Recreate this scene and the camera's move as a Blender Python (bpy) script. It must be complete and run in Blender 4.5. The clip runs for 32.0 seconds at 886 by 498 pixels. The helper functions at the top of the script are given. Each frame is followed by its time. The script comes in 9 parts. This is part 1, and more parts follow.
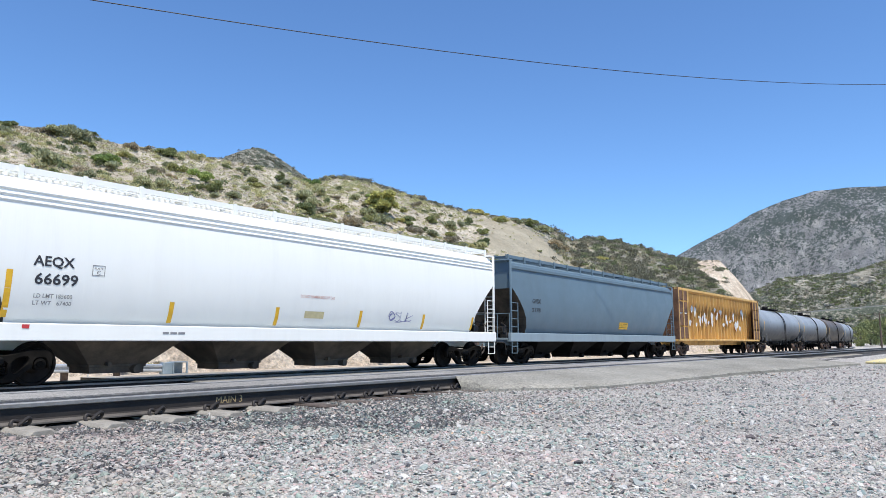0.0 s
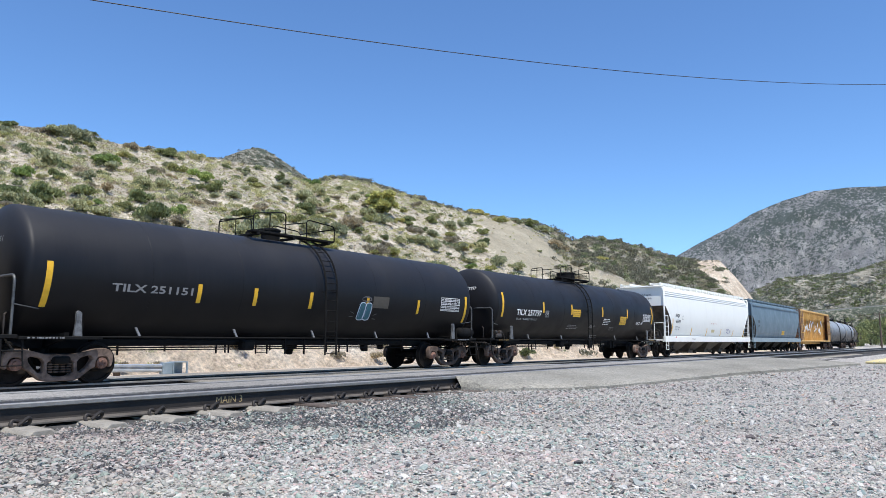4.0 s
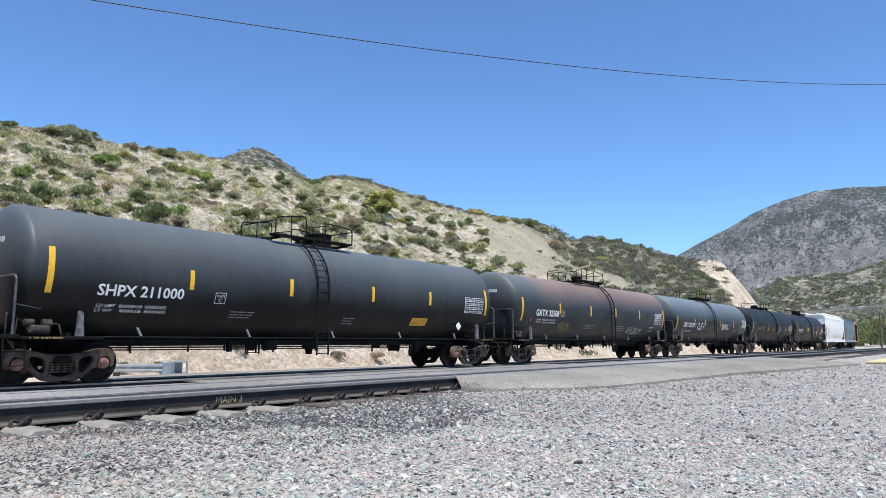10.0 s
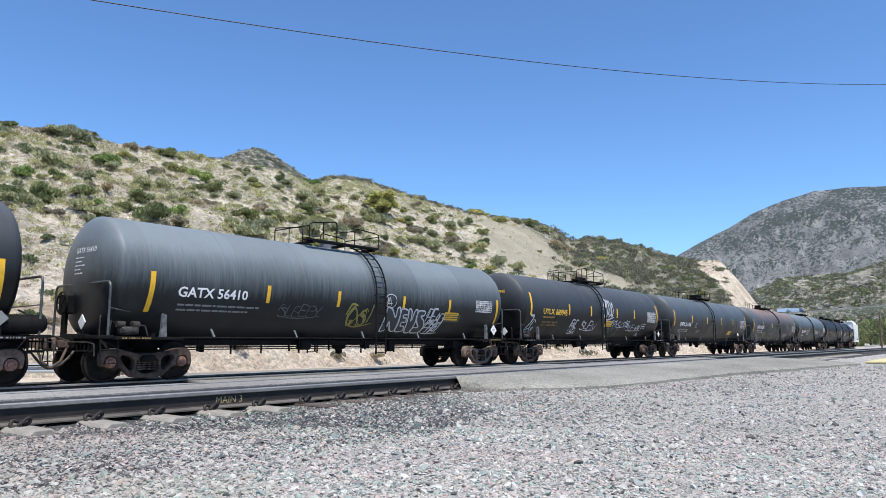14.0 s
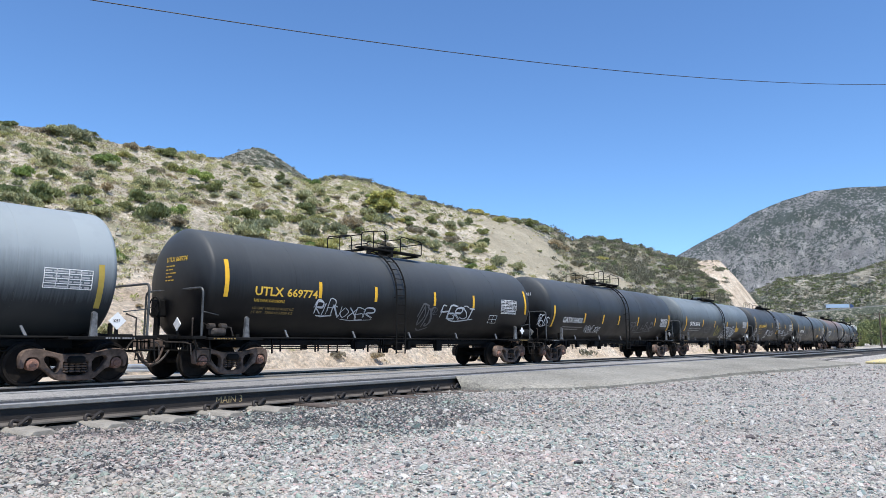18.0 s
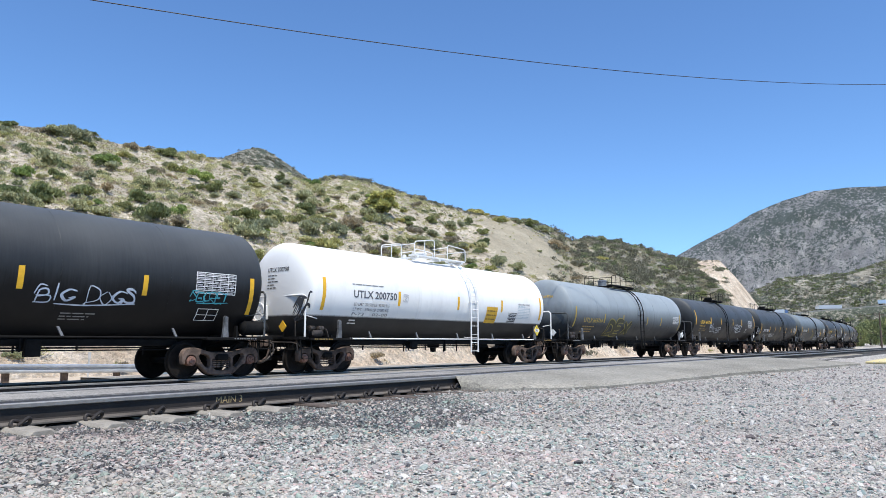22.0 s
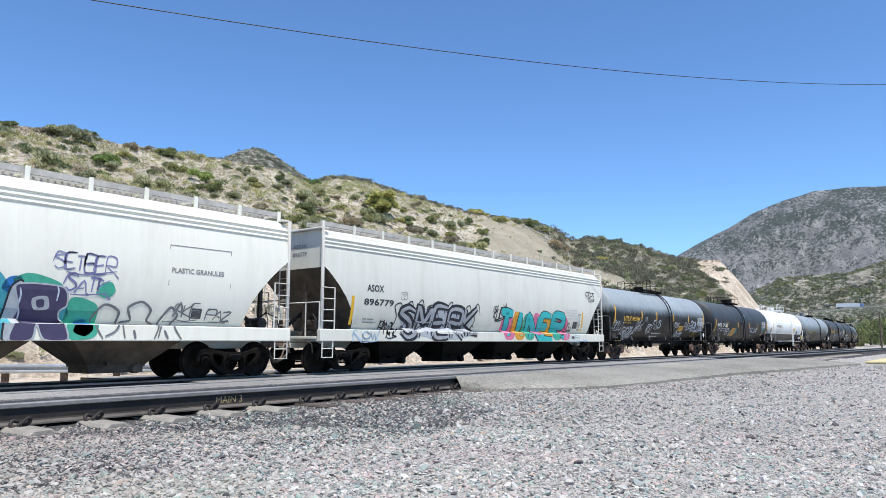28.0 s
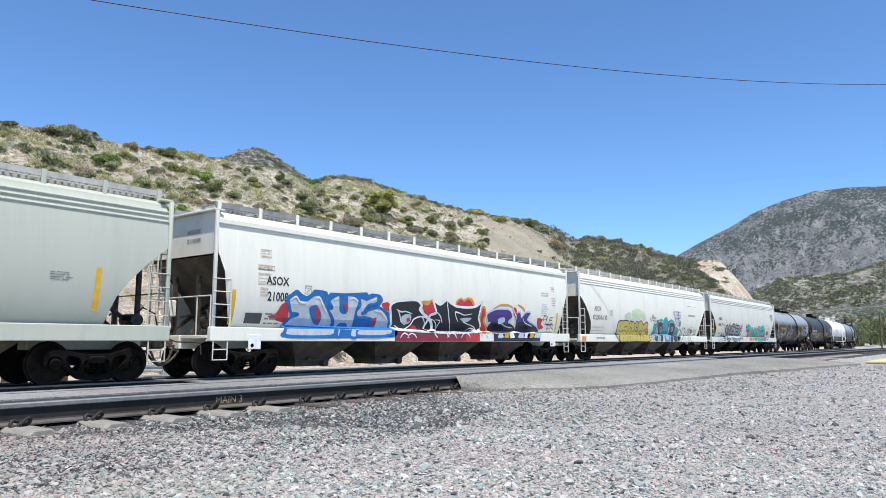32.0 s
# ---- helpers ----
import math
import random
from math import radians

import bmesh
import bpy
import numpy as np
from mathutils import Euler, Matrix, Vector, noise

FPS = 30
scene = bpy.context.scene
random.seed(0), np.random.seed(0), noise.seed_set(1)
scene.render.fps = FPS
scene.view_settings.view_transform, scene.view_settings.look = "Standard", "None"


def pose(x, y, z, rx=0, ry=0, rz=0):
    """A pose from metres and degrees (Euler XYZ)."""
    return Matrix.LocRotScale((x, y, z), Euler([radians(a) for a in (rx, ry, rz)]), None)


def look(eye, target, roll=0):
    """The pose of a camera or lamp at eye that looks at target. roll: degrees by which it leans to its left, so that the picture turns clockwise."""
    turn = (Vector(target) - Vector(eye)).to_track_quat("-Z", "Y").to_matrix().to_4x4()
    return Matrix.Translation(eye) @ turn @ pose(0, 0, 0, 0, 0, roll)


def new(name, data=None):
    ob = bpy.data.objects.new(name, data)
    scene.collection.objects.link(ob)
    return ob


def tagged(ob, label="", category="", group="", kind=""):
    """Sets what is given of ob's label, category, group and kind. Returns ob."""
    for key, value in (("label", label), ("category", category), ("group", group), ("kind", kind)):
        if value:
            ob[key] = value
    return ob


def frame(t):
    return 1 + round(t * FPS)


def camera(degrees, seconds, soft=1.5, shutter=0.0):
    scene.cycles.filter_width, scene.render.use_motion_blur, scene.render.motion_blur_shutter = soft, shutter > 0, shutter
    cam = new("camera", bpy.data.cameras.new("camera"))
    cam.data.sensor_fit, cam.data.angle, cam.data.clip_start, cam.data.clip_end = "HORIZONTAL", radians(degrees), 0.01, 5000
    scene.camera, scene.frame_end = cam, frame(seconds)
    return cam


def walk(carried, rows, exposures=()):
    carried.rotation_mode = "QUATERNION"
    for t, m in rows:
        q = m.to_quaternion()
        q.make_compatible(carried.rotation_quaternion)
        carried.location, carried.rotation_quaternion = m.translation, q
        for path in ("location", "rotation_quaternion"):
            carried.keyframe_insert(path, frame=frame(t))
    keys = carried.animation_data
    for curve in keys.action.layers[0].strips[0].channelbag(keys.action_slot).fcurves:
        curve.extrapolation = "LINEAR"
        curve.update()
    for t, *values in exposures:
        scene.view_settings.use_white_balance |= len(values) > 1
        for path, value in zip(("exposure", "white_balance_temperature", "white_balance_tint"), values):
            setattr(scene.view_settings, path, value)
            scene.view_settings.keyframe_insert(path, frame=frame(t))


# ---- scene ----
# ---- camera: stands still at the trackside ----
cam = camera(65.03, 32.0, soft=0.45)
EYE = pose(0, 0, 0.92, 97.647, 0, -52.12)
walk(cam, [(0, EYE), (32, EYE)])
scene.view_settings.exposure = 0.55

# ---- daylight ----
SUN = Vector((-0.26, -0.46, 1.2)).normalized()
world = bpy.data.worlds.new("sky")
scene.world = world
world.use_nodes = True
wn = world.node_tree.nodes
sky = wn.new("ShaderNodeTexSky")
sky.sky_type = "NISHITA"
sky.sun_disc = False
sky.sun_elevation = math.asin(SUN.z)
sky.sun_rotation = math.atan2(SUN.x, SUN.y)
sky.air_density, sky.dust_density, sky.ozone_density, sky.altitude = 1.0, 0.1, 5.0, 900
wn["Background"].inputs[1].default_value = 0.118
tint = wn.new("ShaderNodeMix")
tint.data_type, tint.blend_type = "RGBA", "MULTIPLY"
tint.inputs[0].default_value, tint.inputs[7].default_value = 1.0, (0.79, 0.985, 1.155, 1)
world.node_tree.links.new(sky.outputs[0], tint.inputs[6])
world.node_tree.links.new(tint.outputs[2], wn["Background"].inputs[0])
sun_data = bpy.data.lights.new("sun", "SUN")
sun_data.energy, sun_data.angle, sun_data.color = 4.0, radians(0.53), (1.0, 0.955, 0.885)
sun = new("sun", sun_data)
sun.matrix_world = look(SUN * 200, (0, 0, 0))

# ---- materials ----
MATS = {}


def nodes_of(name):
    m = bpy.data.materials.new(name)
    m.use_nodes = True
    return m, m.node_tree.nodes, m.node_tree.links, m.node_tree.nodes["Principled BSDF"]


def rgba(c):
    return (*c, 1.0)


def noise_tex(n, l, scale, detail=4, rough=0.6, coord="Object", stretch=None, dist=0.0):
    tc = n.new("ShaderNodeTexCoord")
    t = n.new("ShaderNodeTexNoise")
    t.inputs["Scale"].default_value, t.inputs["Detail"].default_value = scale, detail
    t.inputs["Roughness"].default_value, t.inputs["Distortion"].default_value = rough, dist
    if stretch:
        mp = n.new("ShaderNodeMapping")
        mp.inputs["Scale"].default_value = stretch
        l.new(tc.outputs[coord], mp.inputs[0])
        l.new(mp.outputs[0], t.inputs[0])
    else:
        l.new(tc.outputs[coord], t.inputs[0])
    return t.outputs[0]


def ramp(n, l, fac, stops):
    r = n.new("ShaderNodeValToRGB")
    e = r.color_ramp.elements
    while len(e) < len(stops):
        e.new(0.5)
    for el, (p, c) in zip(e, stops):
        el.position = p
        el.color = rgba(c) if len(c) == 3 else c
    l.new(fac, r.inputs[0])
    return r.outputs[0]


def mixc(n, l, fac, a, b, mode="MIX"):
    m = n.new("ShaderNodeMix")
    m.data_type, m.blend_type = "RGBA", mode
    for sock, v in ((m.inputs[0], fac), (m.inputs[6], a), (m.inputs[7], b)):
        if isinstance(v, (int, float)):
            sock.default_value = v
        elif isinstance(v, tuple):
            sock.default_value = rgba(v)
        else:
            l.new(v, sock)
    return m.outputs[2]


def math_node(n, l, op, a, b=None, clamp=False):
    m = n.new("ShaderNodeMath")
    m.operation, m.use_clamp = op, clamp
    for sock, v in ((m.inputs[0], a), (m.inputs[1], b)):
        if v is None:
            continue
        if isinstance(v, (int, float)):
            sock.default_value = v
        else:
            l.new(v, sock)
    return m.outputs[0]


def bump(n, l, b, h, strength=0.3, dist=0.02):
    bn = n.new("ShaderNodeBump")
    bn.inputs["Strength"].default_value, bn.inputs["Distance"].default_value = strength, dist
    l.new(h, bn.inputs["Height"])
    l.new(bn.outputs[0], b.inputs["Normal"])


def surface(name, c1, c2, scale=4.0, rough=0.7, metal=0.0, fine=40.0, bumps=0.15, spread=(0.35, 0.65), island=0.0, rand=0.0, sheen=0.5):
    """A weathered surface: two colours in stains, a finer grain and a light relief."""
    if name in MATS:
        return MATS[name]
    m, n, l, b = nodes_of(name)
    big = noise_tex(n, l, scale, 6, 0.65)
    col = ramp(n, l, big, [(spread[0], c1), (spread[1], c2)])
    grain = noise_tex(n, l, fine, 3, 0.7)
    col = mixc(n, l, 0.35, col, ramp(n, l, grain, [(0.3, (0.55, 0.55, 0.55)), (0.7, (1.3, 1.3, 1.3))]), "MULTIPLY")
    if island or rand:
        src = n.new("ShaderNodeNewGeometry").outputs["Random Per Island"] if island else n.new("ShaderNodeObjectInfo").outputs["Random"]
        k = island or rand
        col = mixc(n, l, 1.0, col, ramp(n, l, src, [(0, (1 - k,) * 3), (1, (1 + k,) * 3)]), "MULTIPLY")
    l.new(col, b.inputs["Base Color"])
    b.inputs["Roughness"].default_value, b.inputs["Metallic"].default_value = rough, metal
    b.inputs["Specular IOR Level"].default_value = sheen
    if bumps:
        bump(n, l, b, grain, bumps, 0.02)
    MATS[name] = m
    return m


def paint(name, c, rough=0.45, dirt=(0.10, 0.085, 0.065), amount=0.35):
    """Painted steel with dust, vertical run marks and a little orange-peel relief."""
    if name in MATS:
        return MATS[name]
    m, n, l, b = nodes_of(name)
    runs = noise_tex(n, l, 1.0, 7, 0.75, stretch=(1.7, 1.7, 0.16), dist=0.9)
    dust = noise_tex(n, l, 0.9, 6, 0.65)
    f = math_node(n, l, "MULTIPLY", ramp(n, l, runs, [(0.42, (0, 0, 0)), (0.75, (1, 1, 1))]), ramp(n, l, dust, [(0.3, (0.2,) * 3), (0.75, (1, 1, 1))]))
    f = math_node(n, l, "MULTIPLY", f, amount)
    col = mixc(n, l, f, c, dirt)
    l.new(col, b.inputs["Base Color"])
    l.new(ramp(n, l, dust, [(0.3, (rough - 0.08,) * 3), (0.7, (rough + 0.18,) * 3)]), b.inputs["Roughness"])
    bump(n, l, b, dust, 0.06, 0.02)
    MATS[name] = m
    return m


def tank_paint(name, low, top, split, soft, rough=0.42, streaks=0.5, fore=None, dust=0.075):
    """Tank paint: the upper shell bleached or dusty above the height split, and on black cars coloured for the light on
    top; streaks run down into the lower colour.
    """
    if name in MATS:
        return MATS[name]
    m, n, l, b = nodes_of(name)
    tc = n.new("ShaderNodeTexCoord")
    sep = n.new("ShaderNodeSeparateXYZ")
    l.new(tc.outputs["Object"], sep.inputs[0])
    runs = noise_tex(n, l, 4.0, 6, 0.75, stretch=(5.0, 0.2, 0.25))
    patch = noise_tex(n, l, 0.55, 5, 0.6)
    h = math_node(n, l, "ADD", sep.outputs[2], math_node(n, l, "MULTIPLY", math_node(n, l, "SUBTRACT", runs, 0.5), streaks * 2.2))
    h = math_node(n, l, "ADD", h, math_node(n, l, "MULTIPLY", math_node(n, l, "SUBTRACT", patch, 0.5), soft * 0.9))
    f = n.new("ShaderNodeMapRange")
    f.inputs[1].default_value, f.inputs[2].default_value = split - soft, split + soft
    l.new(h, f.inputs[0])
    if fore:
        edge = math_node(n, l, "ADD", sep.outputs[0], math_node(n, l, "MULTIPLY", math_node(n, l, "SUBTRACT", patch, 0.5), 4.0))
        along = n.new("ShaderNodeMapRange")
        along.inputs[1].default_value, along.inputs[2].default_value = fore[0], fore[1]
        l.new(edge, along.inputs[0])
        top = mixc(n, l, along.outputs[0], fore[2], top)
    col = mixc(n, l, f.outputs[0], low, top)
    rnd = n.new("ShaderNodeObjectInfo").outputs["Random"]
    course = math_node(n, l, "FLOOR", math_node(n, l, "ADD", math_node(n, l, "MULTIPLY", sep.outputs[0], 0.405), math_node(n, l, "MULTIPLY", rnd, 37.0)))
    white = n.new("ShaderNodeTexWhiteNoise")
    white.noise_dimensions = "1D"
    l.new(course, white.inputs["W"])
    col = mixc(n, l, 1.0, col, ramp(n, l, white.outputs[0], [(0, (0.9, 0.9, 0.9)), (1, (1.08, 1.08, 1.08))]), "MULTIPLY")
    dirt = noise_tex(n, l, 1.3, 7, 0.7, stretch=(1.0, 1.0, 0.5))
    col = mixc(n, l, ramp(n, l, dirt, [(0.5, (0, 0, 0)), (0.85, (0.22, 0.22, 0.22))]), col, (dust, dust, dust))
    l.new(col, b.inputs["Base Color"])
    l.new(ramp(n, l, patch, [(0.3, (rough - 0.06,) * 3), (0.7, (rough + 0.16,) * 3)]), b.inputs["Roughness"])
    b.inputs["Specular IOR Level"].default_value = 0.24
    bump(n, l, b, patch, 0.08, 0.03)
    MATS[name] = m
    return m


def ground_mix(name, stops, scale, fine, bumps, rough=0.95, fine_stops=None, bdist=0.05):
    if name in MATS:
        return MATS[name]
    m, n, l, b = nodes_of(name)
    big = noise_tex(n, l, scale, 8, 0.68)
    col = ramp(n, l, big, stops)
    vor = n.new("ShaderNodeTexVoronoi")
    tc = n.new("ShaderNodeTexCoord")
    l.new(tc.outputs["Object"], vor.inputs[0])
    vor.inputs["Scale"].default_value = fine
    cell = n.new("ShaderNodeSeparateColor")
    l.new(vor.outputs["Color"], cell.inputs[0])
    col = mixc(n, l, 0.8, col, ramp(n, l, cell.outputs[0], fine_stops or [(0, (0.6,) * 3), (1, (1.35,) * 3)]), "MULTIPLY")
    l.new(col, b.inputs["Base Color"])
    b.inputs["Roughness"].default_value = rough
    bump(n, l, b, vor.outputs["Distance"], bumps, bdist)
    MATS[name] = m
    return m


def plain(name, c, rough=0.6, metal=0.0):
    if name not in MATS:
        m, n, l, b = nodes_of(name)
        g = noise_tex(n, l, 6.0, 5, 0.65)
        l.new(mixc(n, l, 1.0, c, ramp(n, l, g, [(0.3, (0.82,) * 3), (0.7, (1.1,) * 3)]), "MULTIPLY"), b.inputs["Base Color"])
        b.inputs["Roughness"].default_value, b.inputs["Metallic"].default_value = rough, metal
        MATS[name] = m
    return MATS[name]


# ---- mesh building ----
class Geo:
    """Points and faces of one mesh, gathered from simple solids."""

    def __init__(self):
        self.v, self.f = [], []

    def add(self, vs, fs):
        o = len(self.v)
        self.v += [tuple(p) for p in vs]
        self.f += [tuple(i + o for i in q) for q in fs]
        return self

    def box(self, x0, x1, y0, y1, z0, z1, c=0.0):
        """A block, with its edges chamfered by c."""
        if not c:
            vs = [(x, y, z) for x in (x0, x1) for y in (y0, y1) for z in (z0, z1)]
            return self.add(vs, [(0, 1, 3, 2), (4, 6, 7, 5), (0, 4, 5, 1), (2, 3, 7, 6), (0, 2, 6, 4), (1, 5, 7, 3)])
        c = min(c, (x1 - x0) * 0.45, (y1 - y0) * 0.45, (z1 - z0) * 0.45)
        ring = lambda z, d: [(x0 + c + d, y0 + d, z), (x1 - c - d, y0 + d, z), (x1 - d, y0 + c + d, z), (x1 - d, y1 - c - d, z), (x1 - c - d, y1 - d, z), (x0 + c + d, y1 - d, z), (x0 + d, y1 - c - d, z), (x0 + d, y0 + c + d, z)]
        d = c * 0.6
        return self.loft([ring(z0, d), ring(z0 + c, 0), ring(z1 - c, 0), ring(z1, d)], caps=True)

    def loft(self, rings, caps=True, closed=True):
        k = len(rings[0])
        vs = [p for r in rings for p in r]
        fs = []
        m = k if closed else k - 1
        for i in range(len(rings) - 1):
            for j in range(m):
                a, b = i * k + j, i * k + (j + 1) % k
                fs.append((a, b, b + k, a + k))
        if caps and closed:
            fs.append(tuple(reversed(range(k))))
            fs.append(tuple(range((len(rings) - 1) * k, len(rings) * k)))
        return self.add(vs, fs)

    def tube(self, pts, r, n=6, caps=True):
        pts = [Vector(p) for p in pts]
        rings, up = [], None
        for i, p in enumerate(pts):
            d = (pts[min(i + 1, len(pts) - 1)] - pts[max(i - 1, 0)]).normalized()
            if up is None or abs(up.dot(d)) > 0.95:
                up = Vector((0, 0, 1)) if abs(d.z) < 0.9 else Vector((0, 1, 0))
            a = d.cross(up).normalized()
            b = a.cross(d).normalized()
            up = b
            rr = r[i] if isinstance(r, (list, tuple)) else r
            rings.append([p + a * (rr * math.cos(2 * math.pi * j / n)) + b * (rr * math.sin(2 * math.pi * j / n)) for j in range(n)])
        return self.loft(rings, caps)

    def lathe(self, prof, axis, n=24, at=(0, 0, 0)):
        """prof: (along, radius) pairs about an axis 'x', 'y' or 'z' through at."""
        rings = []
        for s, r in prof:
            ring = []
            for j in range(n):
                a = 2 * math.pi * j / n
                u, w = r * math.cos(a), r * math.sin(a)
                q = {"x": (s, u, w), "y": (u, s, w), "z": (u, w, s)}[axis]
                ring.append((q[0] + at[0], q[1] + at[1], q[2] + at[2]))
            rings.append(ring)
        return self.loft(rings, True)

    def prism(self, poly, y0, y1):
        """A polygon of (x, z) pairs drawn out from y0 to y1."""
        return self.loft([[(x, y0, z) for x, z in poly], [(x, y1, z) for x, z in poly]], True)

    def bar(self, a, b, w, y0, y1):
        """A flat bar in the x-z plane from a to b, w wide, drawn out from y0 to y1."""
        dx, dz = b[0] - a[0], b[1] - a[1]
        k = w / 2 / math.hypot(dx, dz)
        nx, nz = -dz * k, dx * k
        return self.prism([(a[0] - nx, a[1] - nz), (b[0] - nx, b[1] - nz), (b[0] + nx, b[1] + nz), (a[0] + nx, a[1] + nz)], y0, y1)


CACHE = {}


def mesh_of(name, geo, mat, smooth=False):
    me = bpy.data.meshes.new(name)
    me.from_pydata(geo.v, [], geo.f)
    me.materials.append(mat)
    if name == "sideframe":
        bm = bmesh.new()
        bm.from_mesh(me)
        bmesh.ops.recalc_face_normals(bm, faces=bm.faces)
        bm.to_mesh(me)
        bm.free()
    if smooth:
        me.shade_smooth()
        me.set_sharp_from_angle(angle=radians(38))
    me.validate()
    return me


def part(name, geo, mat, parent, label="", at=None, smooth=False, key=None):
    """One mesh object under a thing or under a part; with a key, alike parts share their mesh."""
    if key is not None:
        k = (name, key, mat.name)
        if k not in CACHE:
            CACHE[k] = mesh_of(name, geo() if callable(geo) else geo, mat, smooth)
        me = CACHE[k]
    else:
        me = mesh_of(name, geo, mat, smooth)
    ob = new(name, me)
    ob.parent = parent
    if at:
        ob.location = at
    if label:
        ob["label"] = label
    return ob


def empty(name):
    ob = new(name)
    ob.empty_display_size = 0.3
    return ob


def setting(name, geo, mat, label, category, smooth=False, kind="structure"):
    return tagged(new(name, mesh_of(name, geo, mat, smooth)), label, category, kind=kind)


def flat_mesh(name, v, f, mat, smooth=False):
    """A mesh from numpy arrays of points and of equal-sided faces."""
    me = bpy.data.meshes.new(name)
    v, f = np.asarray(v, np.float32), np.asarray(f, np.int32)
    me.vertices.add(len(v))
    me.vertices.foreach_set("co", v.ravel())
    k = f.shape[1]
    me.loops.add(f.size)
    me.loops.foreach_set("vertex_index", f.ravel())
    me.polygons.add(len(f))
    me.polygons.foreach_set("loop_start", np.arange(0, f.size, k, dtype=np.int32))
    me.update(calc_edges=True)
    me.materials.append(mat)
    if smooth:
        me.shade_smooth()
    else:
        me.shade_flat()
    return me


# ---- the line of the train's track ----
TRACK_Y = 16.94
STEP = 0.25
_S = np.arange(-420, 460, STEP)
_K = np.clip((_S - 47.64) * 2.045e-5, 0, 1 / 200)
_H = np.cumsum(_K) * STEP
_X = np.cumsum(np.cos(_H)) * STEP
_Y = np.cumsum(np.sin(_H)) * STEP
_O = int(np.searchsorted(_S, 0))
_X, _Y = _X - _X[_O], _Y - _Y[_O] + TRACK_Y


def on_track(s, lat=0.0):
    """A point lat metres to the near side of the centre line, s metres along it, and the heading there."""
    x, y, h = (float(np.interp(s, _S, q)) for q in (_X, _Y, _H))
    return x + math.sin(h) * lat, y - math.cos(h) * lat, h


def bend(x):
    """How far the far track has swung aside at x."""
    return np.interp(x, _X[: _O + 1600], _Y[: _O + 1600]) - TRACK_Y


def travelled(t):
    """How far the train has gone by t seconds, from where it stands at 16 s."""
    return 9.27 * (t - 16) - 0.00339 * (t - 16) ** 2

# ---- ground ----
def ground_height(x, y):
    """Level of the gravel, the track beds and the lower ground behind them."""
    yy = y - np.where(y > 11, bend(x), 0) * np.clip((y - 11) / 4, 0, 1)
    base = np.interp(yy, [-400, -30, 3.2, 4.9, 5.9, 8.9, 10.2, 12.5, 14.6, 19.4, 21.0, 25.0, 34, 60, 400],
                     [-0.1, 0.14, 0.15, 0.175, 0.185, 0.185, -0.02, -0.18, -0.2, -0.2, -0.42, -0.6, -0.5, -0.5, -0.5])
    return base


def terrain_noise(x, y, f, seed=0.0):
    return noise.noise(Vector((x * f + seed, y * f - seed, seed * 0.37)))


def ground_sheet():
    az = np.concatenate([np.linspace(-180, -6, 70), np.linspace(-5, 80, 260), np.linspace(81, 179, 60)])
    r = np.concatenate([[0.2, 0.8, 1.4], np.arange(2.0, 14, 0.12), np.geomspace(14, 120, 130), np.geomspace(126, 4600, 34)])
    a, rr = np.meshgrid(np.radians(az), r, indexing="ij")
    x, y = rr * np.cos(a), rr * np.sin(a)
    z = ground_height(x, y)
    wob = np.array([[terrain_noise(px, py, 0.9, 3.0) * 0.022 + terrain_noise(px, py, 0.25, 9.0) * 0.03 if pr < 40 else 0.0 for px, py, pr in zip(q, w, e)] for q, w, e in zip(x, y, rr)])
    z = z + wob
    v = np.stack([x, y, z], -1).reshape(-1, 3)
    na, nr = a.shape
    i, j = np.meshgrid(np.arange(na), np.arange(nr - 1), indexing="ij")
    p = i * nr + j
    q = ((i + 1) % na) * nr + j
    f = np.stack([p, p + 1, q + 1, q], -1).reshape(-1, 4)
    f = f[:, ::-1]
    return v, f


GRAVEL = ground_mix("gravel_ground", [(0.3, (0.36, 0.335, 0.295)), (0.5, (0.44, 0.415, 0.37)), (0.7, (0.51, 0.48, 0.43))], 0.35, 62, 0.9, fine_stops=[(0, (0.5,) * 3), (0.5, (0.98, 0.96, 0.97)), (1, (1.4, 1.38, 1.36))], bdist=0.03)
SAND = ground_mix("sandy_ground", [(0.3, (0.34, 0.275, 0.20)), (0.55, (0.46, 0.385, 0.295)), (0.75, (0.54, 0.465, 0.37))], 0.12, 5, 0.5, fine_stops=[(0, (0.75,) * 3), (1, (1.2,) * 3)])
BED = ground_mix("dark_ballast_and_gap_shade", [(0.3, (0.035, 0.033, 0.031)), (0.5, (0.062, 0.059, 0.055)), (0.7, (0.11, 0.103, 0.096))], 0.6, 30, 0.8)
gv, gf = ground_sheet()
ground = tagged(new("ground", flat_mesh("ground", gv, gf, GRAVEL, True)), "grey and pink crushed gravel ground beside the railway", "ground", kind="structure")
ground.data.materials.append(SAND)
ground.data.materials.append(BED)
mid = gv[gf].mean(1)
far_side = (mid[:, 1] - np.where(mid[:, 1] > 11, bend(mid[:, 0]), 0) > 20.2)
near_az = np.degrees(np.arctan2(mid[:, 1], mid[:, 0])) + np.array([8 * terrain_noise(p, q, 0.8, 31) for p, q in mid[:, :2]])
# ground near the left ties coloured dark for the shade between its stones
bed = (near_az > 36) & (near_az < 84) & (mid[:, 1] > 3.9) & (mid[:, 1] < 9) & (np.hypot(mid[:, 0], mid[:, 1]) > 2.9 + 0.6 * np.sin(near_az))
ground.data.polygons.foreach_set("material_index", np.where(far_side, 1, np.where(bed, 2, 0)).astype(np.int32))

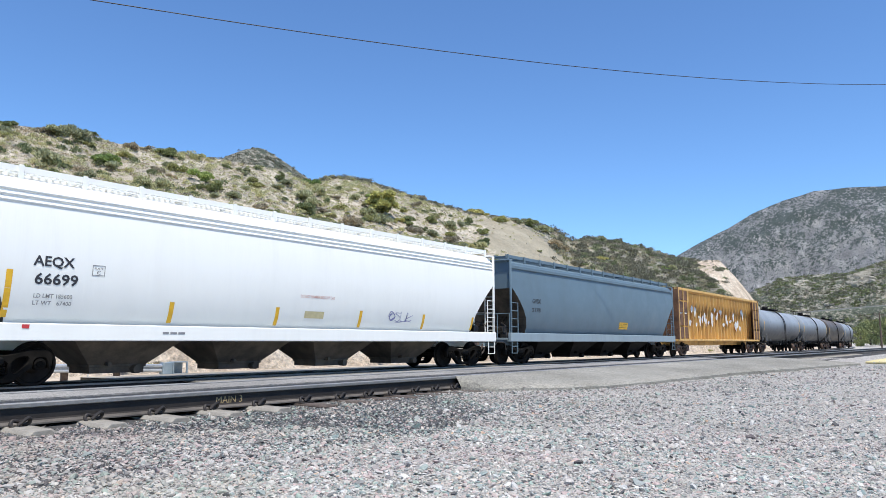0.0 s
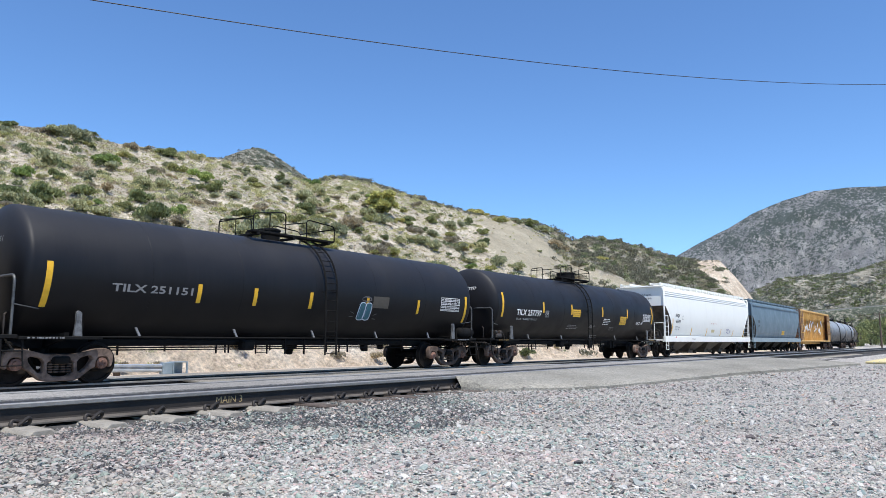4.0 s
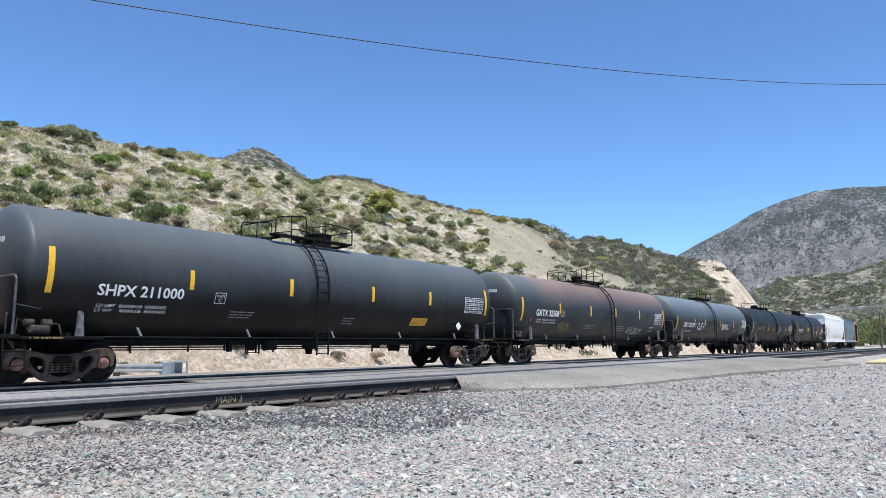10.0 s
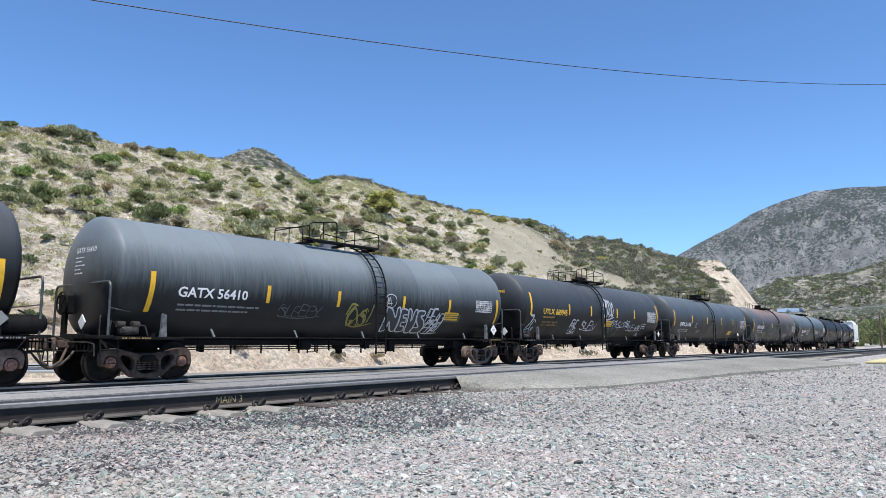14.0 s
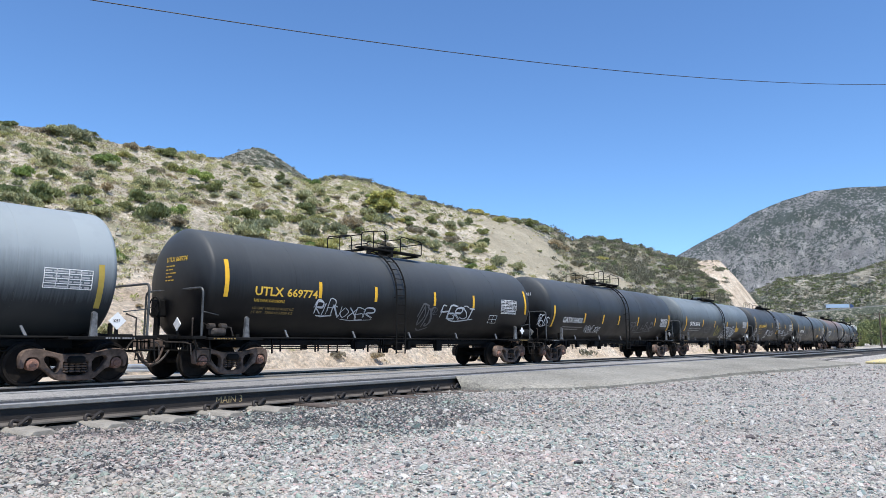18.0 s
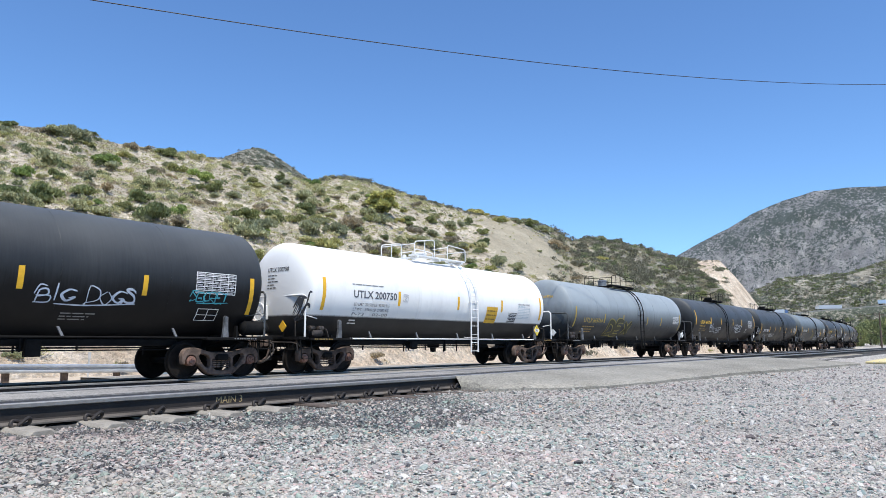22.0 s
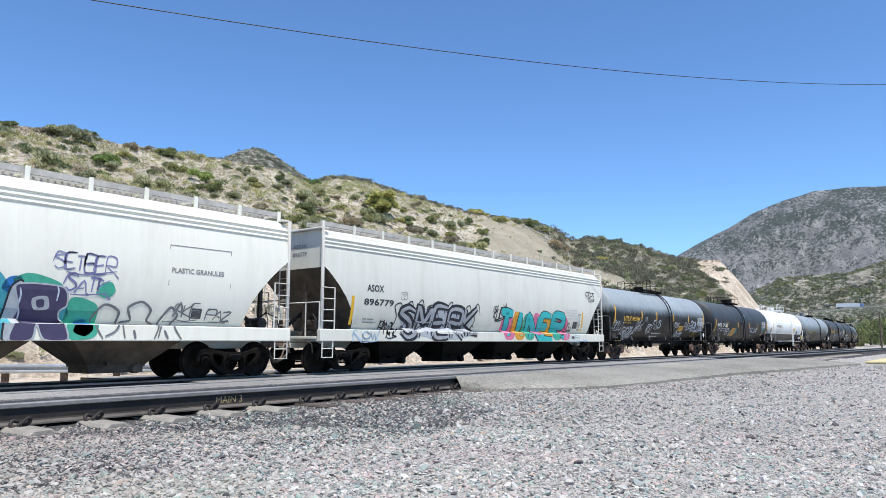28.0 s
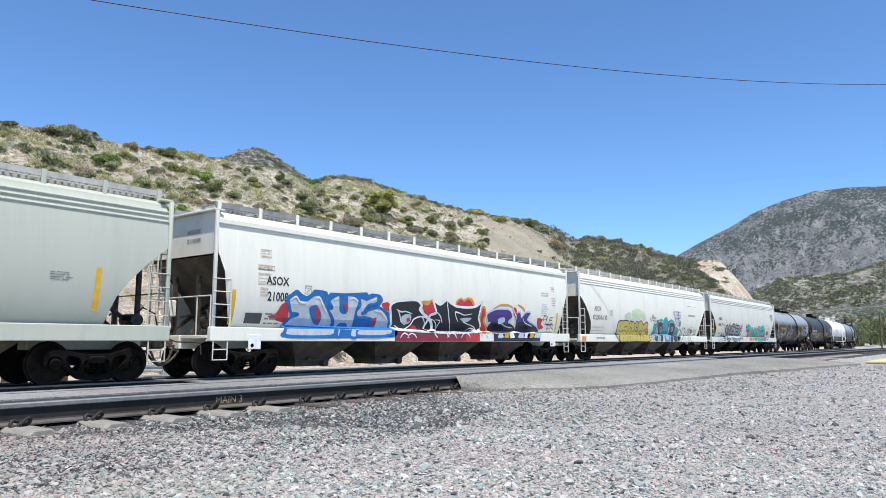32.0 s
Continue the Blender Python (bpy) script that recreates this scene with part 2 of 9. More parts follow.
# ---- hills ----
HILL = [(130, 0.26), (90, 0.27), (72.6, 0.275), (71.3, 0.2722), (70.2, 0.2703), (67.7, 0.2699), (65.9, 0.2748), (63.9, 0.2641), (60.3, 0.2614), (56.1, 0.2556), (54.3, 0.2506), (51.6, 0.2455), (48.9, 0.2297), (46.6, 0.2398), (44.2, 0.2326), (40.0, 0.2085), (35.7, 0.1891), (32.4, 0.1801), (29.2, 0.1664), (27.4, 0.1426), (25.5, 0.1466), (22.0, 0.1331), (19.1, 0.1154), (17.4, 0.1095), (16.1, 0.1101), (15.0, 0.0866), (14.1, 0.0636), (13.4, 0.0447), (12.9, 0.004)]
FAR = [(40, 0.05), (21.3, 0.0822), (19.1, 0.1161), (17.3, 0.1343), (15.3, 0.1515), (13.6, 0.1687), (11.2, 0.1842), (9.3, 0.1937), (7.1, 0.1946), (4.8, 0.1905), (0.7, 0.1709), (-4.7, 0.1239), (-13.2, 0.0642), (-30, 0.02)]
LOW = [(26, 0.02), (15.6, 0.0455), (14.1, 0.0636), (12.0, 0.0808), (10.1, 0.0853), (7.6, 0.0867), (6.2, 0.0939), (5.2, 0.0998), (-1.9, 0.0975), (-11.2, 0.0561), (-25, 0.01)]
PEAK = [(62, 0.2), (57.3, 0.2384), (55.7, 0.2595), (54.4, 0.2703), (53.3, 0.276), (52.7, 0.2742), (52.1, 0.2682), (50.7, 0.2531), (48.4, 0.2276), (44, 0.19)]


def crest(table, az):
    t = sorted(table)
    return np.interp(az, [q[0] for q in t], [q[1] for q in t])


def hill_reach(az):
    """Where the slope behind the track starts and where its crest lies, as distances along the bearing az in degrees."""
    s = np.sin(np.radians(np.clip(az, 5, 175)))
    start = np.minimum(31.0 / s, 150)
    top = np.minimum(70.0 / s, 60 + 150 * np.clip((az - 6) / 14, 0.75, 1.0))
    return start, np.maximum(top, start + 25)


def hill_point(az, t):
    """A point of the slope: t is 0 at its foot, 1 on the crest."""
    a = math.radians(az)
    r0, r1 = (float(q) for q in hill_reach(az))
    r = r0 + (r1 - r0) * t
    x, y = r * math.cos(a), r * math.sin(a)
    zr = 0.92 + float(crest(HILL, az)) * r1
    if t <= 1:
        g = 0.12 * t + 0.88 * t ** 0.92 if t > 0 else t
        z = -0.6 + (zr + 0.6) * g
        w = max(0.0, min(1, t * 4, (1 - t) * 3 + 0.12))
    else:
        z = zr - (t - 1) * (r1 - r0) * 0.12
        w = 0.1
    bank = 1.3 * math.exp(-((t - 0.07) / 0.05) ** 2)
    z += bank * (0.6 + 0.6 * terrain_noise(x, y, 0.09, 5))
    z += w * (1.3 * terrain_noise(x, y, 0.045, 1) + 0.8 * terrain_noise(x, y, 0.16, 2) + 0.3 * terrain_noise(x, y, 0.6, 4) + 0.12 * terrain_noise(x, y, 1.7, 6))
    gully = terrain_noise(math.degrees(a) * 0.9, t * 0.8, 1.0, 8)
    z -= w * max(0, gully) * 0.5
    return x, y, z


def in_cut(az, t, jag=0.0):
    """Whether a place on the slope lies in the bare graded strip or in the narrow bare tongue beside it."""
    left = np.interp(t, [0.34, 0.40, 0.43, 0.56, 0.9], [26.5, 31.0, 33.3, 34.3, 34.9]) + jag * 0.7
    right = np.interp(t, [0.34, 0.44, 0.6, 0.69, 0.84, 0.93], [22.6, 24.2, 26.6, 28.6, 29.9, 32.6]) + jag * 0.7
    tongue = np.abs(az - 25.6 - 10 * (t - 0.70)) < 0.35 + jag * 0.3
    return (t > 0.34) & (t < 0.93) & (((az < left) & (az > right)) | (tongue & (t > 0.72)))


def on_rock(az, t, jag=0.0):
    """Whether a place lies on the pale rock face at the far end of the hill."""
    return (az < np.interp(t, [0.3, 0.5, 0.66, 0.74, 0.9, 0.97], [13.7, 15.2, 16.4, 17.4, 17.7, 17.9]) + jag * 0.3) & (t > 0.1)


def slope_material(name, soils, scrub, cover, scale, spot=0.22, soft=0.07, green_from=None, grain=9):
    """Dry soil with a cover of low scrub in patches."""
    m, n, l, b = nodes_of(name)
    big = noise_tex(n, l, scale * 0.16, 7, 0.7)
    col = ramp(n, l, big, [(0.32, soils[0]), (0.5, soils[1]), (0.68, soils[2])])
    fine = noise_tex(n, l, scale * grain, 6, 0.75)
    col = mixc(n, l, 0.75, col, ramp(n, l, fine, [(0.34, (0.4,) * 3), (0.66, (1.5,) * 3)]), "MULTIPLY")
    if scrub:
        clump = noise_tex(n, l, scale, 7, 0.68, dist=0.5)
        cov = noise_tex(n, l, scale * 0.12, 3, 0.55)
        f = math_node(n, l, "ADD", clump, math_node(n, l, "MULTIPLY", math_node(n, l, "SUBTRACT", cov, 0.5), 0.45))
        if green_from:
            sep = n.new("ShaderNodeSeparateXYZ")
            l.new(n.new("ShaderNodeTexCoord").outputs["Object"], sep.inputs[0])
            up = n.new("ShaderNodeMapRange")
            up.inputs[1].default_value, up.inputs[2].default_value = green_from
            up.inputs[3].default_value, up.inputs[4].default_value = -0.05, 0.07
            l.new(sep.outputs[2], up.inputs[0])
            f = math_node(n, l, "ADD", f, up.outputs[0])
        f = ramp(n, l, f, [(cover, (0, 0, 0)), (cover + soft, (1, 1, 1))])
        tint = noise_tex(n, l, scale * 2.7, 5, 0.7)
        green = ramp(n, l, tint, [(0.3, scrub[0]), (0.52, scrub[1]), (0.72, scrub[2])])
        col = mixc(n, l, f, col, green)
    l.new(col, b.inputs["Base Color"])
    b.inputs["Roughness"].default_value = 0.95
    bump(n, l, b, fine, 0.8, spot)
    MATS[name] = m
    return m


SOIL = slope_material("dry_hillside_soil", [(0.29, 0.25, 0.19), (0.41, 0.36, 0.285), (0.56, 0.50, 0.405)], [(0.17, 0.16, 0.105), (0.25, 0.235, 0.16), (0.33, 0.315, 0.225)], 0.50, 1.6, spot=0.2, grain=2.6)
SCRUBBY = slope_material("scrub_covered_soil", [(0.21, 0.19, 0.15), (0.32, 0.29, 0.24), (0.48, 0.44, 0.37)], [(0.095, 0.10, 0.075), (0.145, 0.148, 0.112), (0.21, 0.21, 0.16)], 0.47, 0.75, spot=0.3, grain=4)
CUT = slope_material("bare_cut_slope", [(0.22, 0.195, 0.14), (0.285, 0.255, 0.185), (0.37, 0.335, 0.255)], None, 1, 0.5, spot=0.1)
ROCK = slope_material("tan_rock", [(0.46, 0.35, 0.24), (0.70, 0.58, 0.44), (0.85, 0.77, 0.64)], None, 1, 1.6, spot=0.9, grain=2.2)


def hillside():
    az = np.concatenate([np.linspace(130, 76, 40), np.linspace(75, 12.9, 420)])
    ts = np.concatenate([[-0.06], np.linspace(0, 1, 90), [1.03, 1.08, 1.2, 1.6]])
    v = np.array([hill_point(a, t) for a in az for t in ts])
    na, nt = len(az), len(ts)
    i, j = np.meshgrid(np.arange(na - 1), np.arange(nt - 1), indexing="ij")
    p = (i * nt + j).ravel()
    f = np.stack([p, p + nt, p + nt + 1, p + 1], -1)
    me = flat_mesh("hillside", v, f, SOIL, True)
    me.materials.append(CUT)
    me.materials.append(ROCK)
    me.materials.append(SCRUBBY)
    idx = np.zeros(len(f), np.int32)
    fa = az[i.ravel()]
    ft = ts[j.ravel()]
    jag = np.array([terrain_noise(q, w * 30, 0.5, 12) for q, w in zip(fa, ft)])
    # a bare graded strip runs down the slope, and a rock face ends it
    idx[fa < np.interp(ft, [0.3, 0.6, 0.9], [25.0, 27.0, 31.5]) + jag] = 3
    idx[in_cut(fa, ft, jag)] = 1
    idx[(ft < 0.18 + jag * 0.05)] = 2
    idx[on_rock(fa, ft, jag)] = 2
    me.polygons.foreach_set("material_index", idx)
    return me


hill = tagged(new("hillside", hillside()), "dry sandy hillside with scattered chaparral above the railway", "hillside", kind="structure")


def ridge_point(az, t, table, r0, r1, rough, foot=-6.0, bench=None, streak=0.35):
    """A point of a far slope: t is 0 at its foot, 1 on the crest; bench gives the level of a road cut into it."""
    zr = 0.92 + float(crest(table, az)) * r1
    r = r0 + (r1 - r0) * t
    x, y = r * math.cos(math.radians(az)), r * math.sin(math.radians(az))
    z = foot + (zr - foot) * min(t, 1) ** 1.1 if t <= 1 else zr * 0.9
    w = max(0.04, min(1, 4 * t) * min(1, 2.2 * (1 - t) + 0.06))
    k = 1 / (r1 * 0.11)
    rid = 1 - 2 * abs(terrain_noise(x, y, k, 7))
    z += w * rough * (rid - 0.5) + w * rough * 0.45 * terrain_noise(x, y, k * 3.3, 8) + w * rough * 0.3 * terrain_noise(x, y, k * 8, 9)
    z += w * rough * streak * (0.6 * terrain_noise(az * 1.1, t * 1.6, 1.0, 14) + 0.4 * terrain_noise(az * 3.1, t * 4.0, 1.0, 16)) + w * rough * 0.13 * terrain_noise(x, y, k * 20, 10)
    if bench:
        rb, zb = bench(az)
        f = math.exp(-(max(0.0, abs(r - rb - 9) - 10) / 14) ** 2)
        z += (zb - z) * f
    return x, y, z


def ridge(name, mat, label, count, rows, *shape):
    table = shape[0]
    az = np.linspace(max(q[0] for q in table), min(q[0] for q in table), count)
    ts = np.concatenate([np.linspace(0, 1, rows), [1.15]])
    v = [ridge_point(a, t, *shape) for a in az for t in ts]
    nt = len(ts)
    i, j = np.meshgrid(np.arange(count - 1), np.arange(nt - 1), indexing="ij")
    p = (i * nt + j).ravel()
    f = np.stack([p, p + nt, p + nt + 1, p + 1], -1)
    return tagged(new(name, flat_mesh(name, v, f, mat, True)), label, "mountain", kind="structure")


def highway_level(az):
    return 622.0, 0.92 + (0.0366 + (11.4 - az) * 0.00126) * 622 - 0.15


# the far mountain's soil and scrub are tinted bluish for distance haze
FARMAT = slope_material("hazed_mountain_scrub", [(0.25, 0.258, 0.265), (0.375, 0.38, 0.385), (0.60, 0.59, 0.57)], [(0.075, 0.104, 0.098), (0.115, 0.147, 0.137), (0.175, 0.203, 0.187)], 0.497, 0.115, spot=44, soft=0.07, grain=5, green_from=(150, 420))
LOWMAT = slope_material("chaparral_slope", [(0.24, 0.225, 0.17), (0.34, 0.315, 0.25), (0.52, 0.485, 0.40)], [(0.05, 0.066, 0.044), (0.078, 0.095, 0.063), (0.12, 0.135, 0.09)], 0.425, 0.5, spot=1.6, soft=0.12)
LOW_SHAPE = (LOW, 540, 760, 14, -4.0, highway_level, 0.35)
PEAK_SHAPE = (PEAK, 150, 260, 7, 10.0, None, 0.6)
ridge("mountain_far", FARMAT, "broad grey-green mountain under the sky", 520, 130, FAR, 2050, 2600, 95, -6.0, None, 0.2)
ridge("mountain_low", LOWMAT, "green chaparral slope at the mountain's foot", 360, 110, *LOW_SHAPE)
ridge("mountain_peak", LOWMAT, "small scrubby peak behind the hill", 200, 70, *PEAK_SHAPE)

# ---- tracks ----
DUSTY = surface("dusty_rail_foot", (0.055, 0.048, 0.042), (0.13, 0.115, 0.10), 3, 0.85, 0, 60, 0.2)
RUST = surface("rusty_rail", (0.015, 0.0125, 0.011), (0.032, 0.026, 0.022), 3, 0.75, 0.2, 60, 0.2)
STEEL = surface("worn_rail_steel", (0.24, 0.23, 0.215), (0.34, 0.33, 0.31), 2, 0.5, 0.5, 30, 0.05)
CONCRETE = surface("tie_concrete", (0.22, 0.20, 0.165), (0.34, 0.31, 0.26), 3, 0.9, 0, 50, 0.35)
WOOD = surface("creosoted_wood", (0.06, 0.045, 0.035), (0.13, 0.10, 0.08), 5, 0.9, 0, 40, 0.4)
APRON = ground_mix("pale_asphalt", [(0.3, (0.17, 0.16, 0.13)), (0.5, (0.235, 0.222, 0.186)), (0.7, (0.30, 0.284, 0.242))], 0.5, 45, 0.5, 0.9, bdist=0.012)
ASPHALT = ground_mix("worn_asphalt", [(0.3, (0.165, 0.155, 0.137)), (0.5, (0.235, 0.222, 0.20)), (0.7, (0.30, 0.284, 0.257))], 0.5, 55, 0.4, 0.9, bdist=0.01)
OILY = surface("oily_rubber", (0.014, 0.013, 0.012), (0.045, 0.042, 0.038), 4, 0.75, 0, 40, 0.3)
PANEL = surface("crossing_concrete", (0.19, 0.182, 0.165), (0.31, 0.297, 0.27), 1.2, 0.85, 0, 40, 0.3)


WEB = [(-0.02, 0.03), (0.02, 0.03), (0.009, 0.045), (0.009, 0.14), (-0.009, 0.14), (-0.009, 0.045)]
FOOT = [(-0.076, 0.0), (0.076, 0.0), (0.076, 0.012), (0.022, 0.031), (-0.022, 0.031), (-0.076, 0.012)]
HEAD = [(-0.009, 0.139), (0.009, 0.139), (0.034, 0.148), (0.037, 0.178), (0.028, 0.186), (-0.028, 0.186), (-0.037, 0.178), (-0.034, 0.148)]


def run_of(profile, path):
    return Geo().loft([[(x - math.sin(h) * u, y + math.cos(h) * u, z + w) for u, w in profile] for x, y, z, h in path], True)


def rail(path, label):
    r = setting("rail", run_of(WEB, path), RUST, label, "rail")
    part("rail_foot", run_of(FOOT, path), DUSTY, r, "dusty foot of the rail")
    part("rail_head", run_of(HEAD, path), STEEL, r, "worn running head")


NEAR_Z = 0.22
for k, y in enumerate((6.60, 8.05)):
    path = [(x, y, NEAR_Z, 0.0) for x in np.linspace(-40, 190, 24)]
    rail(path, "rusty steel rail on concrete ties with a worn head")
for k in (-1, 1):
    path = []
    for s in np.arange(-330, 330, 6.0):
        x, y, h = on_track(s, 0.755 * k)
        path.append((x, y, -0.186, h))
    rail(path, "steel rail under the train")

# ---- ties and fastenings of the near track ----
def concrete_tie():
    g = Geo()
    rings = []
    for y, w, h in ((6.03, 0.20, 0.0), (6.06, 0.26, 0.0), (6.45, 0.28, 0.0), (6.8, 0.27, 0.0), (7.3, 0.24, -0.03), (7.85, 0.27, 0.0), (8.2, 0.28, 0.0), (8.6, 0.26, 0.0)):
        t = 0.218 + h
        rings.append([(-w / 2, y, 0.0), (w / 2, y, 0.0), (w / 2 - 0.01, y, t - 0.03), (w / 2 - 0.04, y, t), (-w / 2 + 0.04, y, t), (-w / 2 + 0.01, y, t - 0.03)])
    return g.loft(rings, True)


def wood_tie():
    return Geo().box(-0.115, 0.115, 6.02, 8.62, 0.02, 0.205, 0.015)


def rail_clip(y, k):
    """A bent spring clip that holds the rail's foot."""
    pts = []
    for a in np.linspace(-0.35, 2 * math.pi - 0.9, 26):
        pts.append((0.075 * math.sin(a), y - k * (0.035 + 0.02 * math.cos(a)), 0.252 + 0.026 * math.sin(2 * a) + 0.012 * math.sin(a)))
    return Geo().tube(pts, 0.0165, 8)


CLIP = surface("dark_spring_steel", (0.016, 0.014, 0.013), (0.045, 0.036, 0.030), 6, 0.6, 0.3, 50, 0.1)
tie_x = [2.54 + 0.61 * i for i in range(-9, 5)]
wood_x = [5.65, 6.22, 6.73, 7.20, 7.68, 8.13, 8.6]
far_x = [25 + 0.61 * i for i in range(40)]
for x in tie_x + far_x:
    t = new("tie", CACHE.setdefault("tie", mesh_of("tie", concrete_tie(), CONCRETE)))
    t.location = (x, 0, 0)
    tagged(t, "grey concrete railway tie half buried in ballast", "railway tie", "ties of the near track")
    if x < 9:
        for y, k in ((6.505, 1), (6.70, -1)):
            part("rail_clip", lambda: rail_clip(y, k), CLIP, t, "bent steel spring clip", key=k, smooth=True)
for x in wood_x:
    t = new("tie", CACHE.setdefault("wood_tie", mesh_of("tie", wood_tie(), WOOD)))
    t.location = (x, 0, 0)
    tagged(t, "dark creosoted wooden railway tie in ballast", "railway tie", "ties of the near track")
    part("tie_plate", lambda: Geo().box(-0.1, 0.1, 6.42, 6.78, 0.205, 0.219, 0.004), RUST, t, key=0)
    part("rail_clip", lambda: rail_clip(6.505, 1), CLIP, t, "bent steel spring clip", key=1, smooth=True)

# stamped words on the rail's web
cu = bpy.data.curves.new("words", "FONT")
cu.body, cu.size = "MAIN 3", 0.105
tmp = new("words", cu)
dg = bpy.context.evaluated_depsgraph_get()
me = tmp.evaluated_get(dg).to_mesh()
g = Geo().add([(4.50 + p.co.x * 1.02, 6.5895, 0.268 + p.co.y) for p in me.vertices], [tuple(p.vertices) for p in me.polygons])
tmp.evaluated_get(dg).to_mesh_clear()
bpy.data.objects.remove(tmp)
setting("rail_marking", g, plain("rail_mark_paint", (0.36, 0.27, 0.13), 0.7), "yellow hand-painted words on the rail web", "marking")

# ---- road crossing ----
EDGE = [(8.75, 6.52), (8.85, 5.95), (10.2, 5.1), (12.28, 4.78), (16.74, 4.7), (19.01, 4.4), (25.6, 3.67), (29.3, 2.95), (33.0, 2.4)]


def crossing_apron():
    """Asphalt from the near rail down to the gravel, with a broken edge."""
    g = Geo()
    xs = np.concatenate([np.linspace(8.75, 12, 40), np.linspace(12.1, 27, 110)])
    rows = []
    for x in xs:
        y0 = float(np.interp(x, [q[0] for q in EDGE], [q[1] for q in EDGE])) + 0.16 * terrain_noise(x, 0, 1.7, 21) + 0.06 * terrain_noise(x, 0, 6, 22)
        y0 = min(y0, 6.5)
        row = []
        for k, zz in ((0.0, -0.06), (0.0, 0.025), (0.05, 0.06), (0.3, 0.10), (0.6, 0.15), (0.85, 0.19), (1.0, 0.205)):
            y = y0 + (6.555 - y0) * k
            z = 0.195 + zz + (0.012 * terrain_noise(x, y, 0.8, 23) if 0 < k < 1 else 0)
            row.append((x, y, z))
        rows.append(row)
    return g.loft(rows, False, closed=False)


def road_strip(x0, x1, y0, y1, z0, z1, n=60, seed=1):
    g = Geo()
    rows = []
    for x in np.linspace(x0, x1, n):
        j = 0.03 * terrain_noise(x, seed, 1.3, 30 + seed)
        rows.append([(x, y0, z0 - 0.12), (x, y0, z0), (x, (y0 + y1) / 2, (z0 + z1) / 2 + 0.006 * terrain_noise(x, 0, 2, seed)), (x, y1 + j, z1), (x, y1 + j, z1 - 0.15)])
    return g.loft(rows, False, closed=False)


setting("road", crossing_apron(), APRON, "worn grey asphalt road crossing with a broken edge", "road", True)
setting("flangeway", road_strip(-30, 24, 6.665, 7.12, 0.375, 0.386, 90, 7), OILY, "dark oily rubber filler beside the rail", "filler", True)
setting("road_infill", road_strip(-30, 24, 7.16, 7.955, 0.396, 0.396, 90, 2), ASPHALT, "grey asphalt infill between the rails", "road", True)
setting("road_shoulder", road_strip(-30, 24, 8.135, 8.85, 0.398, 0.36, 90, 3), PANEL, "pale worn strip along the rail", "road", True)
setting("road_descent", road_strip(9.5, 27, 8.9, 14.0, 0.33, 0.0, 40, 4), ASPHALT, "asphalt ramp between the tracks", "road", True)
setting("road_descent", road_strip(10, 28, 14.05, 21.5, -0.02, -0.12, 40, 5), ASPHALT, "asphalt crossing under the train", "road", True)
setting("pavement_marking", Geo().box(30.5, 37.0, 2.6, 3.7, 0.14, 0.215, 0.02), plain("yellow_kerb", (0.62, 0.52, 0.26), 0.8), "faded yellow painted kerb slab", "kerb")

setting("track_bed", road_strip(27.2, 190, 5.3, 9.4, 0.19, 0.19, 90, 6), BED, "dark oily ballast under the near rails", "ballast", True)

# ---- loose ballast stones ----
def stone_material():
    m, n, l, b = nodes_of("ballast_stone")
    isl = n.new("ShaderNodeNewGeometry").outputs["Random Per Island"]
    col = ramp(n, l, isl, [(0.0, (0.05, 0.05, 0.052)), (0.07, (0.15, 0.155, 0.15)), (0.17, (0.32, 0.32, 0.295)), (0.29, (0.215, 0.27, 0.262)), (0.40, (0.30, 0.375, 0.315)), (0.52, (0.44, 0.325, 0.305)), (0.63, (0.365, 0.355, 0.325)), (0.75, (0.47, 0.435, 0.385)), (0.86, (0.43, 0.43, 0.41)), (0.96, (0.60, 0.58, 0.53)), (1.0, (0.48, 0.33, 0.23))])
    zone = noise_tex(n, l, 0.55, 4, 0.6)
    col = mixc(n, l, ramp(n, l, zone, [(0.45, (0, 0, 0)), (0.68, (0.42, 0.42, 0.42))]), col, (0.42, 0.32, 0.31))
    sandy = noise_tex(n, l, 0.9, 5, 0.65, dist=0.6)
    col = mixc(n, l, ramp(n, l, sandy, [(0.5, (0, 0, 0)), (0.7, (0.4, 0.4, 0.4))]), col, (0.46, 0.43, 0.345))
    sep = n.new("ShaderNodeSeparateXYZ")
    l.new(n.new("ShaderNodeTexCoord").outputs["Object"], sep.inputs[0])
    oily = math_node(n, l, "ADD", sep.outputs[1], math_node(n, l, "MULTIPLY", math_node(n, l, "SUBTRACT", noise_tex(n, l, 0.8, 5, 0.6), 0.5), 5.0))
    oil = n.new("ShaderNodeMapRange")
    oil.inputs[1].default_value, oil.inputs[2].default_value, oil.inputs[4].default_value = 2.2, 6.0, 0.52
    l.new(oily, oil.inputs[0])
    col = mixc(n, l, oil.outputs[0], col, mixc(n, l, 1.0, col, (0.50, 0.47, 0.42), "MULTIPLY"))
    grain = noise_tex(n, l, 75, 4, 0.7)
    col = mixc(n, l, 0.6, col, ramp(n, l, grain, [(0.3, (0.72,) * 3), (0.7, (1.3,) * 3)]), "MULTIPLY")
    l.new(col, b.inputs["Base Color"])
    b.inputs["Roughness"].default_value = 0.85
    b.inputs["Specular IOR Level"].default_value = 0.3
    bump(n, l, b, grain, 0.5, 0.006)
    return m


